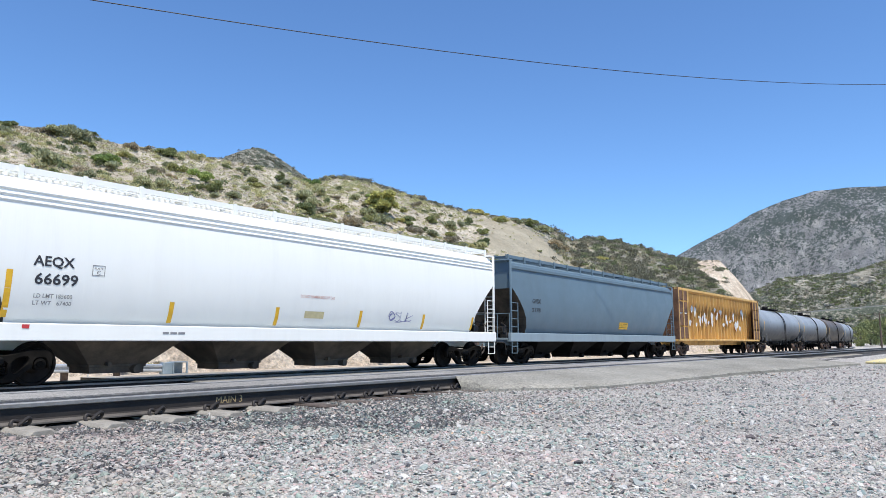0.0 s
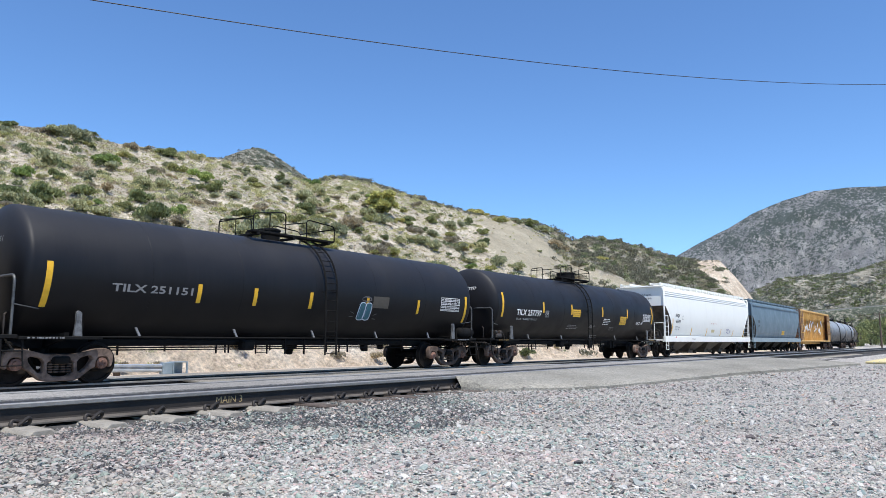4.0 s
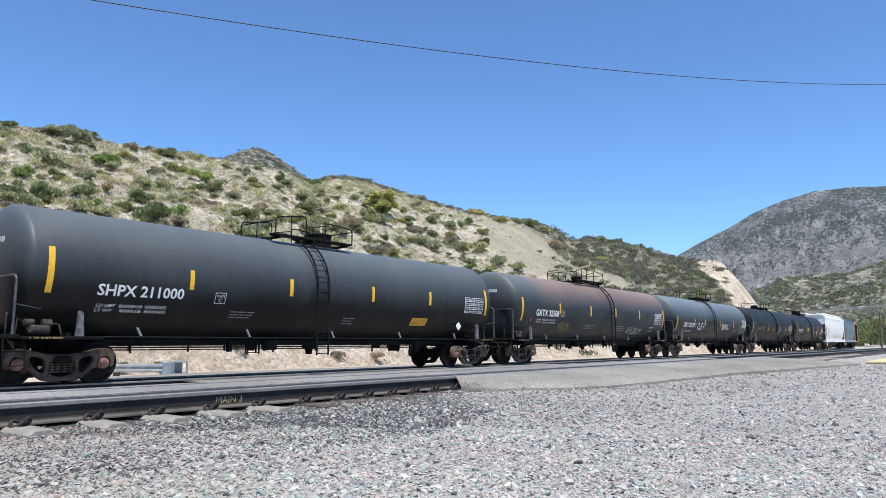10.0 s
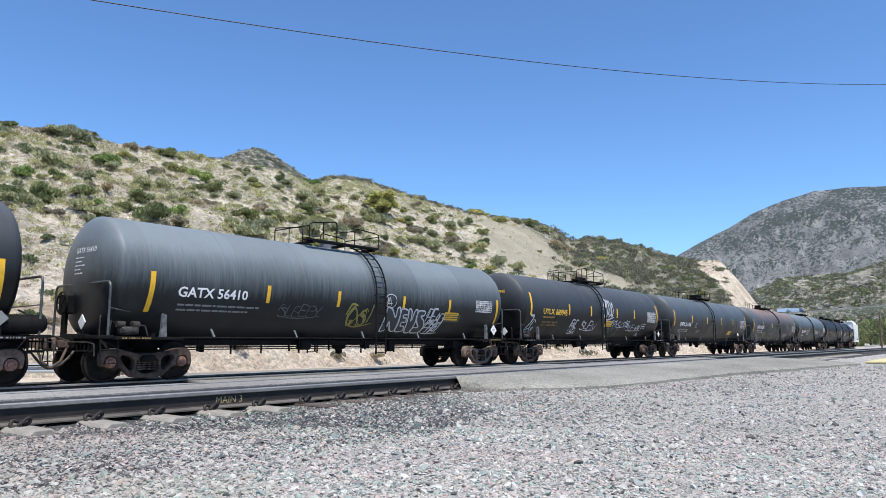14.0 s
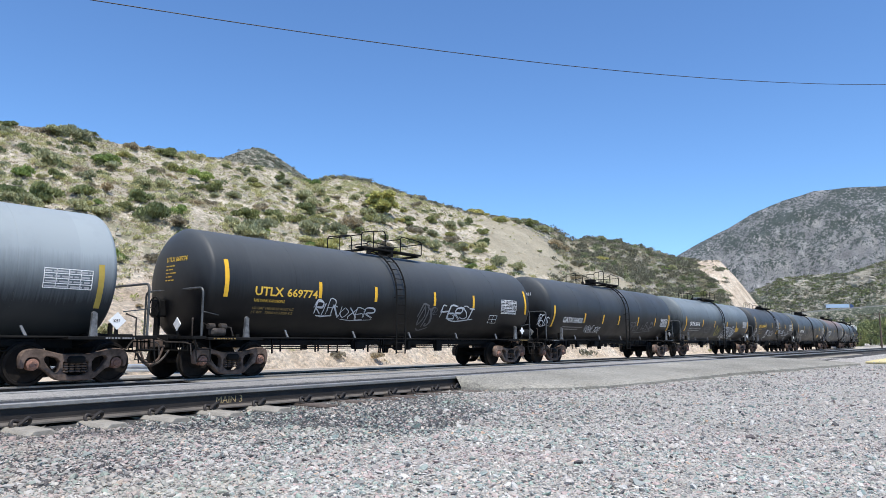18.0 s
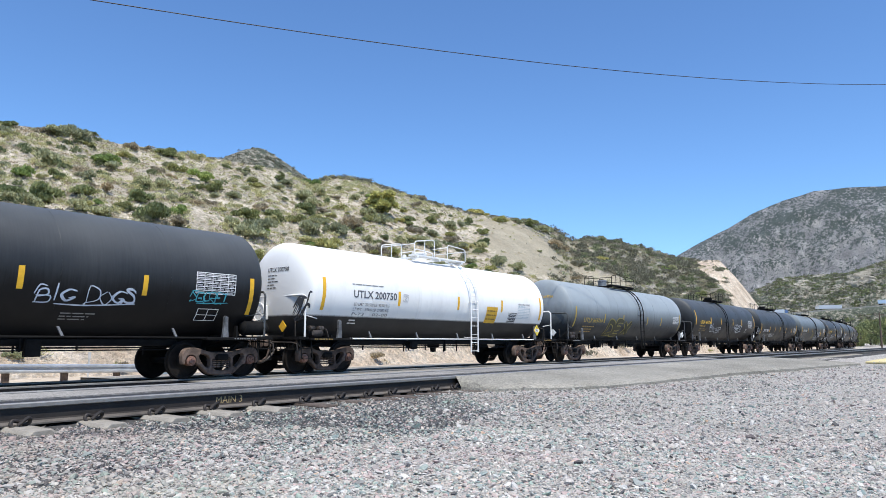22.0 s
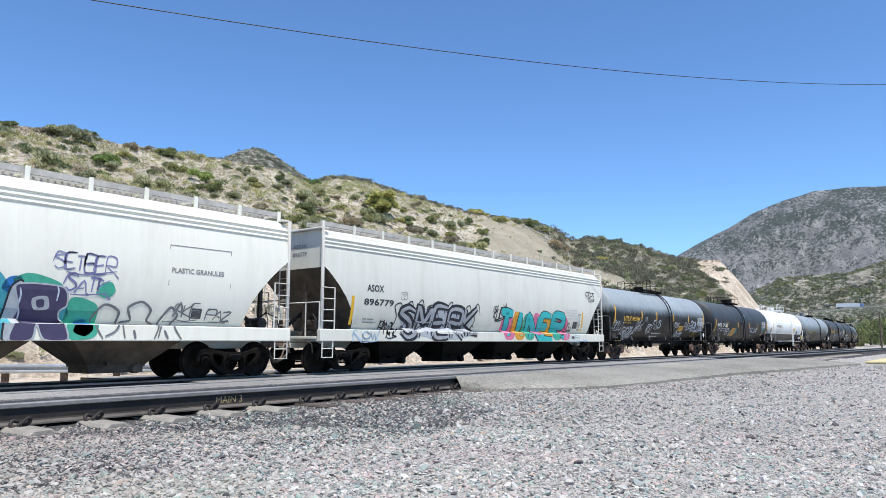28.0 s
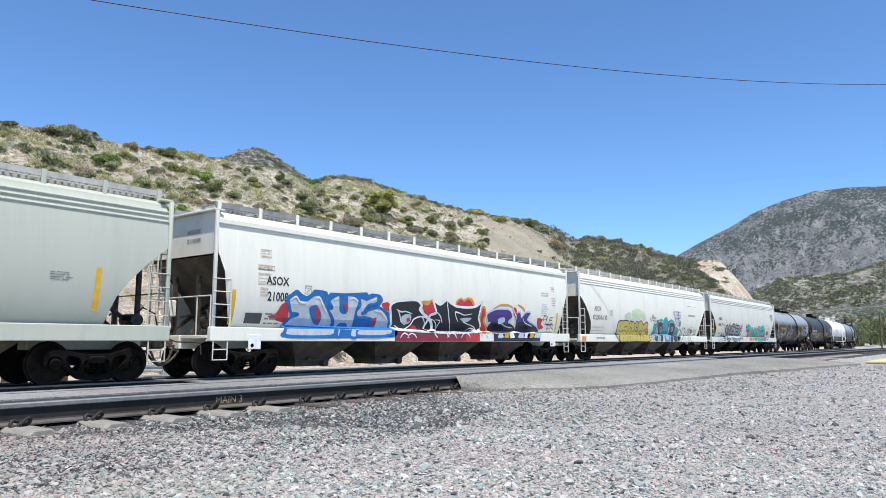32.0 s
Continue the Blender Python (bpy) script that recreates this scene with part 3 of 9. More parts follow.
GOLD = (1 + 5 ** 0.5) / 2
ICO_V = np.array([(-1, GOLD, 0), (1, GOLD, 0), (-1, -GOLD, 0), (1, -GOLD, 0), (0, -1, GOLD), (0, 1, GOLD), (0, -1, -GOLD), (0, 1, -GOLD), (GOLD, 0, -1), (GOLD, 0, 1), (-GOLD, 0, -1), (-GOLD, 0, 1)]) / 1.902
ICO_F = np.array([int(q, 16) for q in "0b5 051 017 07a 0ab 159 5b4 ba2 a76 718 394 342 326 368 389 495 24b 62a 867 981".replace(" ", "")]).reshape(-1, 3)
CUBE_V = np.array([(i, j, k) for i in (-1, 1) for j in (-1, 1) for k in (-1, 1)], float) * 0.72
CUBE_F = np.array([(0, 1, 3, 2), (4, 6, 7, 5), (0, 4, 5, 1), (2, 3, 7, 6), (0, 2, 6, 4), (1, 5, 7, 3)])


def stones(count, r0, r1, a0, a1, size, seed, base, faces, ymax=6.4, thin=0.38):
    """Crushed stones: each is a small solid with a few flat broken faces, half sunk in the ground."""
    rng = np.random.default_rng(seed)
    r = np.sqrt(rng.uniform(r0 * r0, r1 * r1, count))
    a = np.radians(rng.uniform(a0, a1, count))
    x, y = r * np.cos(a), r * np.sin(a)
    edge = np.interp(x, [q[0] for q in EDGE], [q[1] for q in EDGE])
    spill = np.where(rng.random(count) < 0.12, rng.exponential(0.28, count), 0.0)
    worn = np.array([terrain_noise(p, q, 0.55, 41) for p, q in zip(x, y)])
    share = np.interp(np.degrees(a), [14, 48], [thin, 1.0]) - np.clip(worn, 0, 1) * 0.5
    keep = (y < np.where(x > 8.75, edge - 0.02 + spill, ymax)) & (y < 6.4) & (rng.random(count) < share)
    x, y, edge = x[keep], y[keep], edge[keep]
    n = len(x)
    top = np.where(y > np.where(x > 8.75, edge, 99), 0.235 + 0.02 * (y - edge), -9)
    z = np.maximum(top, ground_height(x, y)) + np.array([terrain_noise(p, q, 0.9, 3.0) * 0.022 + terrain_noise(p, q, 0.25, 9.0) * 0.03 for p, q in zip(x, y)])
    s = np.clip(size * np.exp(rng.normal(0, 0.42, n)), 0.006, 0.042)
    v = np.repeat(base[None], n, 0) * rng.uniform(0.8, 1.15, (n, len(base), 1))
    for _ in range(5):
        d = rng.normal(size=(n, 3))
        d /= np.linalg.norm(d, axis=1)[:, None]
        over = np.maximum(np.einsum("nvk,nk->nv", v, d) - rng.uniform(0.35, 0.75, n)[:, None], 0)
        v = v - over[:, :, None] * d[:, None, :]
    v = v * (s[:, None] * np.stack([rng.uniform(0.9, 1.35, n), rng.uniform(0.65, 1.0, n), rng.uniform(0.4, 0.75, n)], -1))[:, None, :]
    ang = rng.uniform(0, 2 * math.pi, n)
    t1, t2 = rng.normal(0, 0.27, n), rng.normal(0, 0.27, n)
    v[:, :, 2] += v[:, :, 0] * t1[:, None] + v[:, :, 1] * t2[:, None]
    c, d = np.cos(ang)[:, None], np.sin(ang)[:, None]
    vx, vy = v[:, :, 0] * c - v[:, :, 1] * d, v[:, :, 0] * d + v[:, :, 1] * c
    v = np.stack([vx + x[:, None], vy + y[:, None], v[:, :, 2] + (z + s * rng.uniform(-0.15, 0.25, n))[:, None]], -1)
    f = (np.arange(n)[:, None, None] * len(base) + faces[None]).reshape(-1, faces.shape[1])
    return v.reshape(-1, 3), f


def gravel(label, *lots):
    sv, sf, off = [], [], 0
    for lot in lots:
        v, f = stones(*lot)
        sv.append(v)
        sf.append(f + off)
        off += len(v)
    tagged(new("gravel", flat_mesh("gravel", np.concatenate(sv), np.concatenate(sf), STONE)), label, "gravel", kind="stuff")


STONE = stone_material()
gravel("loose grey, pink and greenish crushed ballast stones", (46000, 3.3, 6.4, 2, 78, 0.0122, 1, ICO_V, ICO_F))
gravel("finer crushed stones trodden into the gravel", (16000, 3.3, 6.4, 2, 74, 0.007, 5, CUBE_V, CUBE_F, 6.4, 1.0), (42000, 6.4, 9.6, -1, 70, 0.0125, 6, CUBE_V, CUBE_F), (42000, 9.6, 17, -1, 42, 0.0145, 2, CUBE_V, CUBE_F), (20000, 17, 34, -2, 24, 0.021, 3, CUBE_V, CUBE_F, 6.4, 0.8), (7000, 0.7, 9, 78, 362, 0.018, 4, CUBE_V, CUBE_F))

# ---- guard rail behind the train ----
GALV = surface("galvanised_steel", (0.42, 0.46, 0.50), (0.58, 0.62, 0.66), 2, 0.45, 0.6, 30, 0.05)
POST = surface("weathered_post", (0.07, 0.05, 0.04), (0.15, 0.11, 0.08), 6, 0.9, 0, 40, 0.3)
guard = empty("guard_rail")
guard.location = (0, 26, 0)
tagged(guard, "galvanised W-beam guard rail on wooden posts", "guard rail")


def guard_top(x):
    return 0.20 - 0.024 * (x - 9.4)


prof = [(0.0, 0.0), (0.03, -0.02), (0.08, -0.04), (0.08, -0.09), (0.0, -0.13), (0.0, -0.18), (0.08, -0.22), (0.08, -0.27), (0.03, -0.29), (0.0, -0.31), (0.02, -0.31), (0.10, -0.27), (0.10, -0.22), (0.02, -0.17), (0.02, -0.14), (0.10, -0.09), (0.10, -0.04), (0.02, 0.0)]
part("beam", Geo().loft([[(x, -q[0], guard_top(x) + q[1]) for q in prof] for x in (-14.0, 0, 6, 15.2)], True), GALV, guard, "ribbed steel beam")
for x in np.arange(-13.3, 15, 1.905):
    part("post", Geo().box(x, x + 0.2, 0.02, 0.2, -0.75, guard_top(x) - 0.02, 0.01), POST, guard)
T0, TZ = 15.2, guard_top(15.2)
part("terminal", Geo().box(T0, T0 + 0.4, -0.18, 0.14, TZ - 0.40, TZ + 0.06, 0.02).box(T0 + 0.42, T0 + 1.05, 0.19, 0.22, TZ - 0.42, TZ + 0.08).box(T0 + 0.40, T0 + 0.44, -0.22, 0.22, TZ - 0.42, TZ + 0.08).box(T0 + 0.44, T0 + 1.05, -0.22, 0.19, TZ + 0.05, TZ + 0.09).box(T0 + 0.44, T0 + 1.05, -0.22, 0.19, TZ - 0.42, TZ - 0.38).box(T0 + 0.99, T0 + 1.05, -0.22, -0.16, TZ - 0.38, TZ + 0.05), surface("terminal_blue_grey", (0.22, 0.30, 0.36), (0.34, 0.42, 0.48), 3, 0.5, 0.3), guard, "blue-grey guard rail end terminal")
part("post", Geo().box(15.3, 15.5, -0.1, 0.1, -0.8, guard_top(15.2) - 0.38, 0.01), POST, guard)
marker = tagged(new("marker_post", mesh_of("marker_post", Geo().box(13.0, 13.06, 27.4, 27.46, -0.7, 0.55, 0.01).box(12.98, 13.08, 27.38, 27.40, 0.3, 0.55), plain("marker_white", (0.6, 0.6, 0.58)))), "thin white roadside marker post", "marker post")

# ---- overhead cable ----
def wire_points():
    a, b = Vector((9.37, 19.905)), Vector((49.86, 3.743))
    d = (b - a).normalized()
    out = []
    for u in np.linspace(-14, 60, 50):
        p = a + d * u
        out.append((p.x, p.y, 10.98 + 0.07218 * u + 0.0014487 * u * u))
    return out


tagged(new("overhead_cable", mesh_of("overhead_cable", Geo().tube(wire_points(), 0.016, 6), plain("black_cable", (0.02, 0.02, 0.022), 0.6), True)), "thin black overhead cable across the sky", "cable")

# ---- highway on the far slope ----
def slope_at(az, tan, r):
    a = math.radians(az)
    return Vector((r * math.cos(a), r * math.sin(a), 0.92 + tan * r))


HWY = [slope_at(az, 0.0366 + (11.4 - az) * 0.00126, 622) for az in np.linspace(36, -22, 70)]
road_pts = [[(p.x, p.y, p.z - 0.4), (p.x, p.y, p.z), (p.x * 1.028, p.y * 1.028, p.z + 0.1), (p.x * 1.028, p.y * 1.028, p.z - 0.4)] for p in HWY]
setting("highway", Geo().loft(road_pts, True), ASPHALT, "distant highway cut into the slope", "road")
setting("highway_barrier", Geo().loft([[(p.x, p.y, p.z + 0.02), (p.x * 1.001, p.y * 1.001, p.z + 0.02), (p.x * 1.001, p.y * 1.001, p.z + 0.7), (p.x, p.y, p.z + 0.7)] for p in HWY], True), plain("barrier_concrete", (0.36, 0.35, 0.32), 0.8), "pale concrete highway barrier", "barrier")

from mathutils import geometry

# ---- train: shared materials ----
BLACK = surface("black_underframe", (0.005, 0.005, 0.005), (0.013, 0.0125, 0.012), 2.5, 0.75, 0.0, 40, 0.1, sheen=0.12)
CAST = surface("rusty_cast_steel", (0.05, 0.037, 0.030), (0.17, 0.122, 0.097), 4, 0.8, 0.0, 50, 0.25, rand=0.4, sheen=0.2)
# near-black copy of the cast steel, for trucks in a hopper body's shade
CASTDARK = surface("shaded_cast_steel", (0.003, 0.0028, 0.0025), (0.010, 0.0085, 0.007), 4, 0.8, 0.0, 50, 0.25, rand=0.3, sheen=0.12)
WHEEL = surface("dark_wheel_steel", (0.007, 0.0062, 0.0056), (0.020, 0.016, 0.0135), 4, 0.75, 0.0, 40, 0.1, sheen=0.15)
GREASY = surface("greasy_steel", (0.02, 0.018, 0.016), (0.08, 0.066, 0.056), 7, 0.5, 0.2, 40, 0.1, sheen=0.3)
PIPE = surface("worn_dark_pipe", (0.03, 0.032, 0.033), (0.10, 0.105, 0.105), 4, 0.5, 0.2, 40, 0.1)
CAPMAT = surface("bearing_cap", (0.10, 0.055, 0.04), (0.24, 0.13, 0.095), 9, 0.7, 0.0, 50, 0.2, rand=0.5, sheen=0.3)
YELLOW = plain("reflective_yellow", (0.75, 0.42, 0.02), 0.5)
WHITE = plain("stencil_white", (0.78, 0.78, 0.76), 0.6)
GREYTXT = plain("stencil_grey", (0.22, 0.22, 0.22), 0.6)
DARKTXT = plain("stencil_black", (0.03, 0.03, 0.035), 0.6)
YTEXT = plain("stencil_yellow", (0.72, 0.45, 0.05), 0.6)
PLACARD = plain("yellow_placard", (0.70, 0.40, 0.03), 0.55)

FAINT = plain("faint_stencil", (0.55, 0.55, 0.54), 0.6)
YDIM = plain("dim_yellow_stencil", (0.30, 0.20, 0.06), 0.6)
POSTGREY = surface("worn_grey_paint", (0.05, 0.052, 0.054), (0.17, 0.175, 0.18), 7, 0.6, 0, 40, 0.1)
R, ZC = 1.50, 2.47


# ---- train: trucks ----
def rounded(poly, k=0.22):
    """Cuts the corners of a closed outline."""
    out = []
    for i, (x, z) in enumerate(poly):
        for a, b in (poly[i - 1], poly[(i + 1) % len(poly)]):
            out.append((x + (a - x) * k, z + (b - z) * k))
    return out


def pushed(poly, d):
    """Moves a closed outline by d to the left of its run."""
    out = []
    for i, (x, z) in enumerate(poly):
        (a, b), (c, e) = poly[i - 1], poly[(i + 1) % len(poly)]
        k = max(math.hypot(c - a, e - b), 1e-6)
        out.append((x - (e - b) / k * d, z + (c - a) / k * d))
    return out


def sideframe(side):
    """One cast side frame: a bowed truss with two triangular windows and a spring window, jaws at both ends, and chamfered edges."""
    y0, y1 = (-0.96, -1.12) if side < 0 else (0.96, 1.12)
    half = [(0.0, 0.66), (0.30, 0.665), (0.52, 0.72), (0.75, 0.785), (0.95, 0.79), (1.08, 0.74), (1.15, 0.62), (1.13, 0.40), (1.06, 0.36), (1.035, 0.52), (0.98, 0.60), (0.82, 0.60), (0.76, 0.52), (0.745, 0.36), (0.66, 0.34), (0.56, 0.26), (0.40, 0.12), (0.26, 0.09), (0.0, 0.09)]
    outer = half + [(-x, z) for x, z in reversed(half[1:-1])]
    holes = [[(0.345, 0.56), (0.62, 0.64), (0.68, 0.56), (0.57, 0.39), (0.43, 0.26), (0.345, 0.30)]]
    holes.append([(-x, z) for x, z in reversed(holes[0])])
    holes.append([(-0.27, 0.57), (0.27, 0.57), (0.27, 0.20), (-0.27, 0.20)])
    loops = [rounded(lp) for lp in [outer] + holes]
    signs = [-1] + [1] * 3
    turn = lambda lp: sum(a[0] * b[1] - b[0] * a[1] for a, b in zip(lp, lp[1:] + lp[:1])) > 0
    face = [pushed(lp, 0.016 * (-g if turn(lp) else g)) for lp, g in zip(loops, signs)]
    flat = [q for lp in loops for q in lp]
    flat_in = [q for lp in face for q in lp]
    tris = geometry.tessellate_polygon([[Vector((x, 0, z)) for x, z in lp] for lp in loops])
    n = len(flat)
    ye = y1 - (0.022 if y1 > 0 else -0.022)
    vs = [(x, y0, z) for x, z in flat] + [(x, ye, z) for x, z in flat] + [(x, y1, z) for x, z in flat_in]
    fs = [tuple(t) for t in tris] + [tuple(i + 2 * n for i in reversed(t)) for t in tris]
    o = 0
    for lp in loops:
        k = len(lp)
        for m in (0, n):
            fs += [(m + o + i, m + o + (i + 1) % k, m + n + o + (i + 1) % k, m + n + o + i) for i in range(k)]
        o += k
    return Geo().add(vs, fs)


def spring_nest(side):
    g = Geo()
    y = -1.04 if side < 0 else 1.04
    for x in (-0.19, -0.06, 0.07, 0.20):
        for i in range(5):
            z = 0.27 + i * 0.055
            g.lathe([(z, 0.045), (z + 0.012, 0.062), (z + 0.03, 0.062), (z + 0.042, 0.045)], "z", 8, (x, y, 0))
    return g


def wheelset():
    g = Geo()
    g.lathe([(-1.0, 0.075), (-0.6, 0.085), (0.6, 0.085), (1.0, 0.075)], "y", 12)
    for k in (-1, 1):
        prof = [(0.668, 0.12), (0.676, 0.40), (0.668, 0.475), (0.70, 0.488), (0.715, 0.46), (0.80, 0.455), (0.805, 0.40), (0.765, 0.385), (0.75, 0.2), (0.80, 0.17), (0.82, 0.12)]
        g.lathe([(k * a, r) for a, r in prof], "y", 28)
    return g


def bearing_cap(k):
    g = Geo().lathe([(k * a, r) for a, r in ((0.93, 0.10), (0.95, 0.125), (1.12, 0.125), (1.13, 0.085), (1.16, 0.075), (1.16, 0.03))], "y", 14)
    for j in range(3):
        a = 2.1 * j
        g.lathe([(k * 1.155, 0.02), (k * 1.18, 0.016)], "y", 6, (0.05 * math.cos(a), 0, 0.05 * math.sin(a)))
    return g


def truck(parent, x, sets, cast=None):
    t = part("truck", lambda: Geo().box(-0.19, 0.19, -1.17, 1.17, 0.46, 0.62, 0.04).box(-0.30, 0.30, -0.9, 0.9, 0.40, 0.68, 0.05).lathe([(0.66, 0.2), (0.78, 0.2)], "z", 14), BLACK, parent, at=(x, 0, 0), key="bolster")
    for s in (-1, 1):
        part("sideframe", lambda: sideframe(s), cast or CAST, t, "cast side frame, near black for the shade under the car" if cast else "rust-brown cast side frame", key=(s, cast is None))
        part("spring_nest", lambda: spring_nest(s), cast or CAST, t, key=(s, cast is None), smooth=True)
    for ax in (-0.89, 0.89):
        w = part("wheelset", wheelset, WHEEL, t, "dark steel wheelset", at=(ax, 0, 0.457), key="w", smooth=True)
        sets.append(w)
        for s in (-1, 1):
            part("bearing_cap", lambda: bearing_cap(s), cast or CAPMAT, t, "axle bearing cap", at=(ax, 0, 0.457), key=(s, cast is None), smooth=True)
    return t


# ---- train: lettering wrapped on a car side ----
FONT = {}


def text_shape(body, bold=0.0, squeeze=1.0):
    """Outline of the words as a flat mesh, one unit high."""
    k = (body, bold, squeeze)
    if k not in FONT:
        cu = bpy.data.curves.new("words", "FONT")
        cu.body, cu.size, cu.offset, cu.resolution_u = body, 1.0, bold, 2
        ob = bpy.data.objects.new("words", cu)
        scene.collection.objects.link(ob)
        dg = bpy.context.evaluated_depsgraph_get()
        me = ob.evaluated_get(dg).to_mesh()
        FONT[k] = ([(p.co.x * squeeze, p.co.y) for p in me.vertices], [tuple(p.vertices) for p in me.polygons])
        ob.evaluated_get(dg).to_mesh_clear()
        bpy.data.objects.remove(ob)
    return FONT[k]


def tank_side(x, z, e=0.008):
    a = (z - ZC) / R
    return (x, -(R + e) * math.cos(a), ZC + (R + e) * math.sin(a))


def sliced(v, f, step):
    """Cuts a flat mesh by level lines, so that it can follow a curved side."""
    bm = bmesh.new()
    vs = [bm.verts.new((x, 0, z)) for x, z in v]
    for q in f:
        try:
            bm.faces.new([vs[i] for i in q])
        except ValueError:
            pass
    zs = [q[1] for q in v]
    z = math.floor(min(zs) / step) * step + step
    while z < max(zs):
        bmesh.ops.bisect_plane(bm, geom=bm.verts[:] + bm.edges[:] + bm.faces[:], plane_co=(0, 0, z), plane_no=(0, 0, 1))
        z += step
    bm.verts.index_update()
    out = [(q.co.x, q.co.z) for q in bm.verts], [tuple(w.index for w in q.verts) for q in bm.faces]
    bm.free()
    return out


def words(body, x, z, size, side, bold=0.0, squeeze=1.0, slant=0.0, wob=0.0, e=0.008, seed=1, arch=0.0):
    """Letters whose lower left corner stands at x, z on a car side."""
    v, f = text_shape(body, bold, squeeze)
    v = [(p * size, q * size) for p, q in v]
    if size > 0.45:
        v, f = sliced(v, f, 0.16)
    g = Geo()
    out = []
    for p, q in v:
        if wob:
            p += wob * size * noise.noise(Vector((p / size * 1.3, q / size * 1.5, seed)))
            q += wob * size * noise.noise(Vector((p / size * 1.3, q / size * 1.5, seed + 9)))
        out.append(side(x + p + slant * q, z + q + arch * math.sin(p * 2.1 + seed), e))
    return g.add(out, f)


def patch(x0, x1, z0, z1, side, g=None, e=0.007, n=4, lean=0.0):
    """A thin plate that lies on a car side."""
    g = g or Geo()
    vs, fs = [], []
    for i in range(n + 1):
        z = z0 + (z1 - z0) * i / n
        d = lean * i / n
        vs += [side(x0 + d, z, e), side(x1 + d, z, e)]
    for i in range(n):
        fs.append((2 * i, 2 * i + 1, 2 * i + 3, 2 * i + 2))
    return g.add(vs, fs)


def bars(x, z, rows, side, h=0.045, gap=0.09, seed=1):
    """Small stencilled lines: rows is a list of widths."""
    g = Geo()
    rnd = random.Random(seed)
    for i, w in enumerate(rows):
        q = x
        while q < x + w - 0.02:
            d = min(rnd.uniform(0.08, 0.3), x + w - q)
            patch(q, q + d, z - i * gap, z - i * gap + h, side, g, n=1)
            q += d + 0.035
    return g


def frame_plate(x0, x1, z0, z1, side, t=0.015, rows=0, cols=0):
    g = Geo()
    for a, b, c, d in ((x0, x1, z0, z0 + t), (x0, x1, z1 - t, z1), (x0, x0 + t, z0, z1), (x1 - t, x1, z0, z1)):
        patch(a, b, c, d, side, g, n=2)
    for i in range(1, rows):
        z = z0 + (z1 - z0) * i / rows
        patch(x0, x1, z - t / 2, z + t / 2, side, g, n=1)
    for i in range(1, cols):
        x = x0 + (x1 - x0) * i / cols
        patch(x - t / 2, x + t / 2, z0, z1, side, g, n=2)
    return g


# ---- train: tank car ----
def head_depth(u):
    """How far a tank's head lies behind its end plane at the relative radius u."""
    return 0.16 + 0.12 * u * u + 0.24 * (1 - (1 - u ** 5) ** (1 / 2.2))


def tank_shell(L, rad=R, inset=0.0):
    """Cylinder with dished heads that turn into the shell over a tight knuckle."""
    h = L / 2 - 0.52
    q = [0.03, 0.2, 0.4, 0.6, 0.75, 0.86, 0.92, 0.955, 0.975, 0.988, 0.996]
    prof = [(-h + head_depth(u), rad * u) for u in q] + [(-h + 0.52, rad)]
    prof = prof + [(x, rad) for x in np.linspace(-h + 1.2, h - 1.2 - inset, 9)] + [(-a - inset, b) for a, b in reversed(prof)]
    return Geo().lathe(prof, "x", 96, (0, 0, ZC))


def weld_seam(x):
    return Geo().tube([(x, (R + 0.001) * math.cos(a), ZC + (R + 0.001) * math.sin(a)) for a in np.linspace(-0.6, math.pi + 0.6, 60)], 0.003, 5)


def tank_ladder(x, m, side=-1, bottom=0.55):
    g = Geo()
    for dx in (-0.22, 0.22):
        pts = [(x + dx, side * 1.62, bottom)] + [(x + dx, side * (R + 0.12) * math.cos(a), ZC + (R + 0.12) * math.sin(a)) for a in np.linspace(0.05, 1.32, 12)]
        g.tube(pts, 0.028, 6)
    z = bottom + 0.05
    while z < ZC:
        g.tube([(x - 0.22, side * 1.62, z), (x + 0.22, side * 1.62, z)], 0.013, 5)
        z += 0.31
    for a in np.linspace(0.12, 1.25, 6):
        y, zz = side * (R + 0.12) * math.cos(a), ZC + (R + 0.12) * math.sin(a)
        g.tube([(x - 0.22, y, zz), (x + 0.22, y, zz)], 0.013, 5)
    for z in (1.1, 2.4):
        for dx in (-0.22, 0.22):
            g.tube([(x + dx, side * 1.62, z), (x + dx, side * 1.3, z)], 0.016, 5)
    return g


def walkway(y):
    z = ZC + R + 0.06
    return Geo().box(-1.8, 1.3, y - 0.15, y + 0.15, z, z + 0.06, 0.01)


def bearer(x):
    z = ZC + R + 0.058
    return Geo().box(x - 0.05, x + 0.05, -0.82, 0.82, z - 0.07, z, 0.01)


RAILS = (((-1.8, 0.0), (-1.8, 0.40), (-1.76, 0.47), (-1.68, 0.50), (-0.78, 0.64), (-0.69, 0.62), (-0.65, 0.55), (-0.65, 0.0)), ((0.15, 0.0), (0.15, 0.46), (0.19, 0.53), (0.27, 0.55), (1.18, 0.49), (1.26, 0.46), (1.3, 0.40), (1.3, 0.0)))


def top_rail(i, y):
    """A bent pipe hand rail on the platform's edge, with its middle post and knee rail."""
    z = ZC + R + 0.10
    q = RAILS[i]
    g = Geo().tube([(x, y, z + h) for x, h in q], 0.019, 6)
    a, b = q[0][0], q[-1][0]
    if i == 0:
        g.tube([((a + b) / 2, y, z), ((a + b) / 2, y, z + 0.565)], 0.016, 6)
        g.tube([(b - 0.1, y, z + 0.28), (b + 0.8, y, z + 0.46)], 0.016, 5)
    return g


def cross_rail(x):
    z = ZC + R + 0.10
    return Geo().tube([(x, -0.82, z + 0.40), (x, 0.82, z + 0.40)], 0.017, 6)


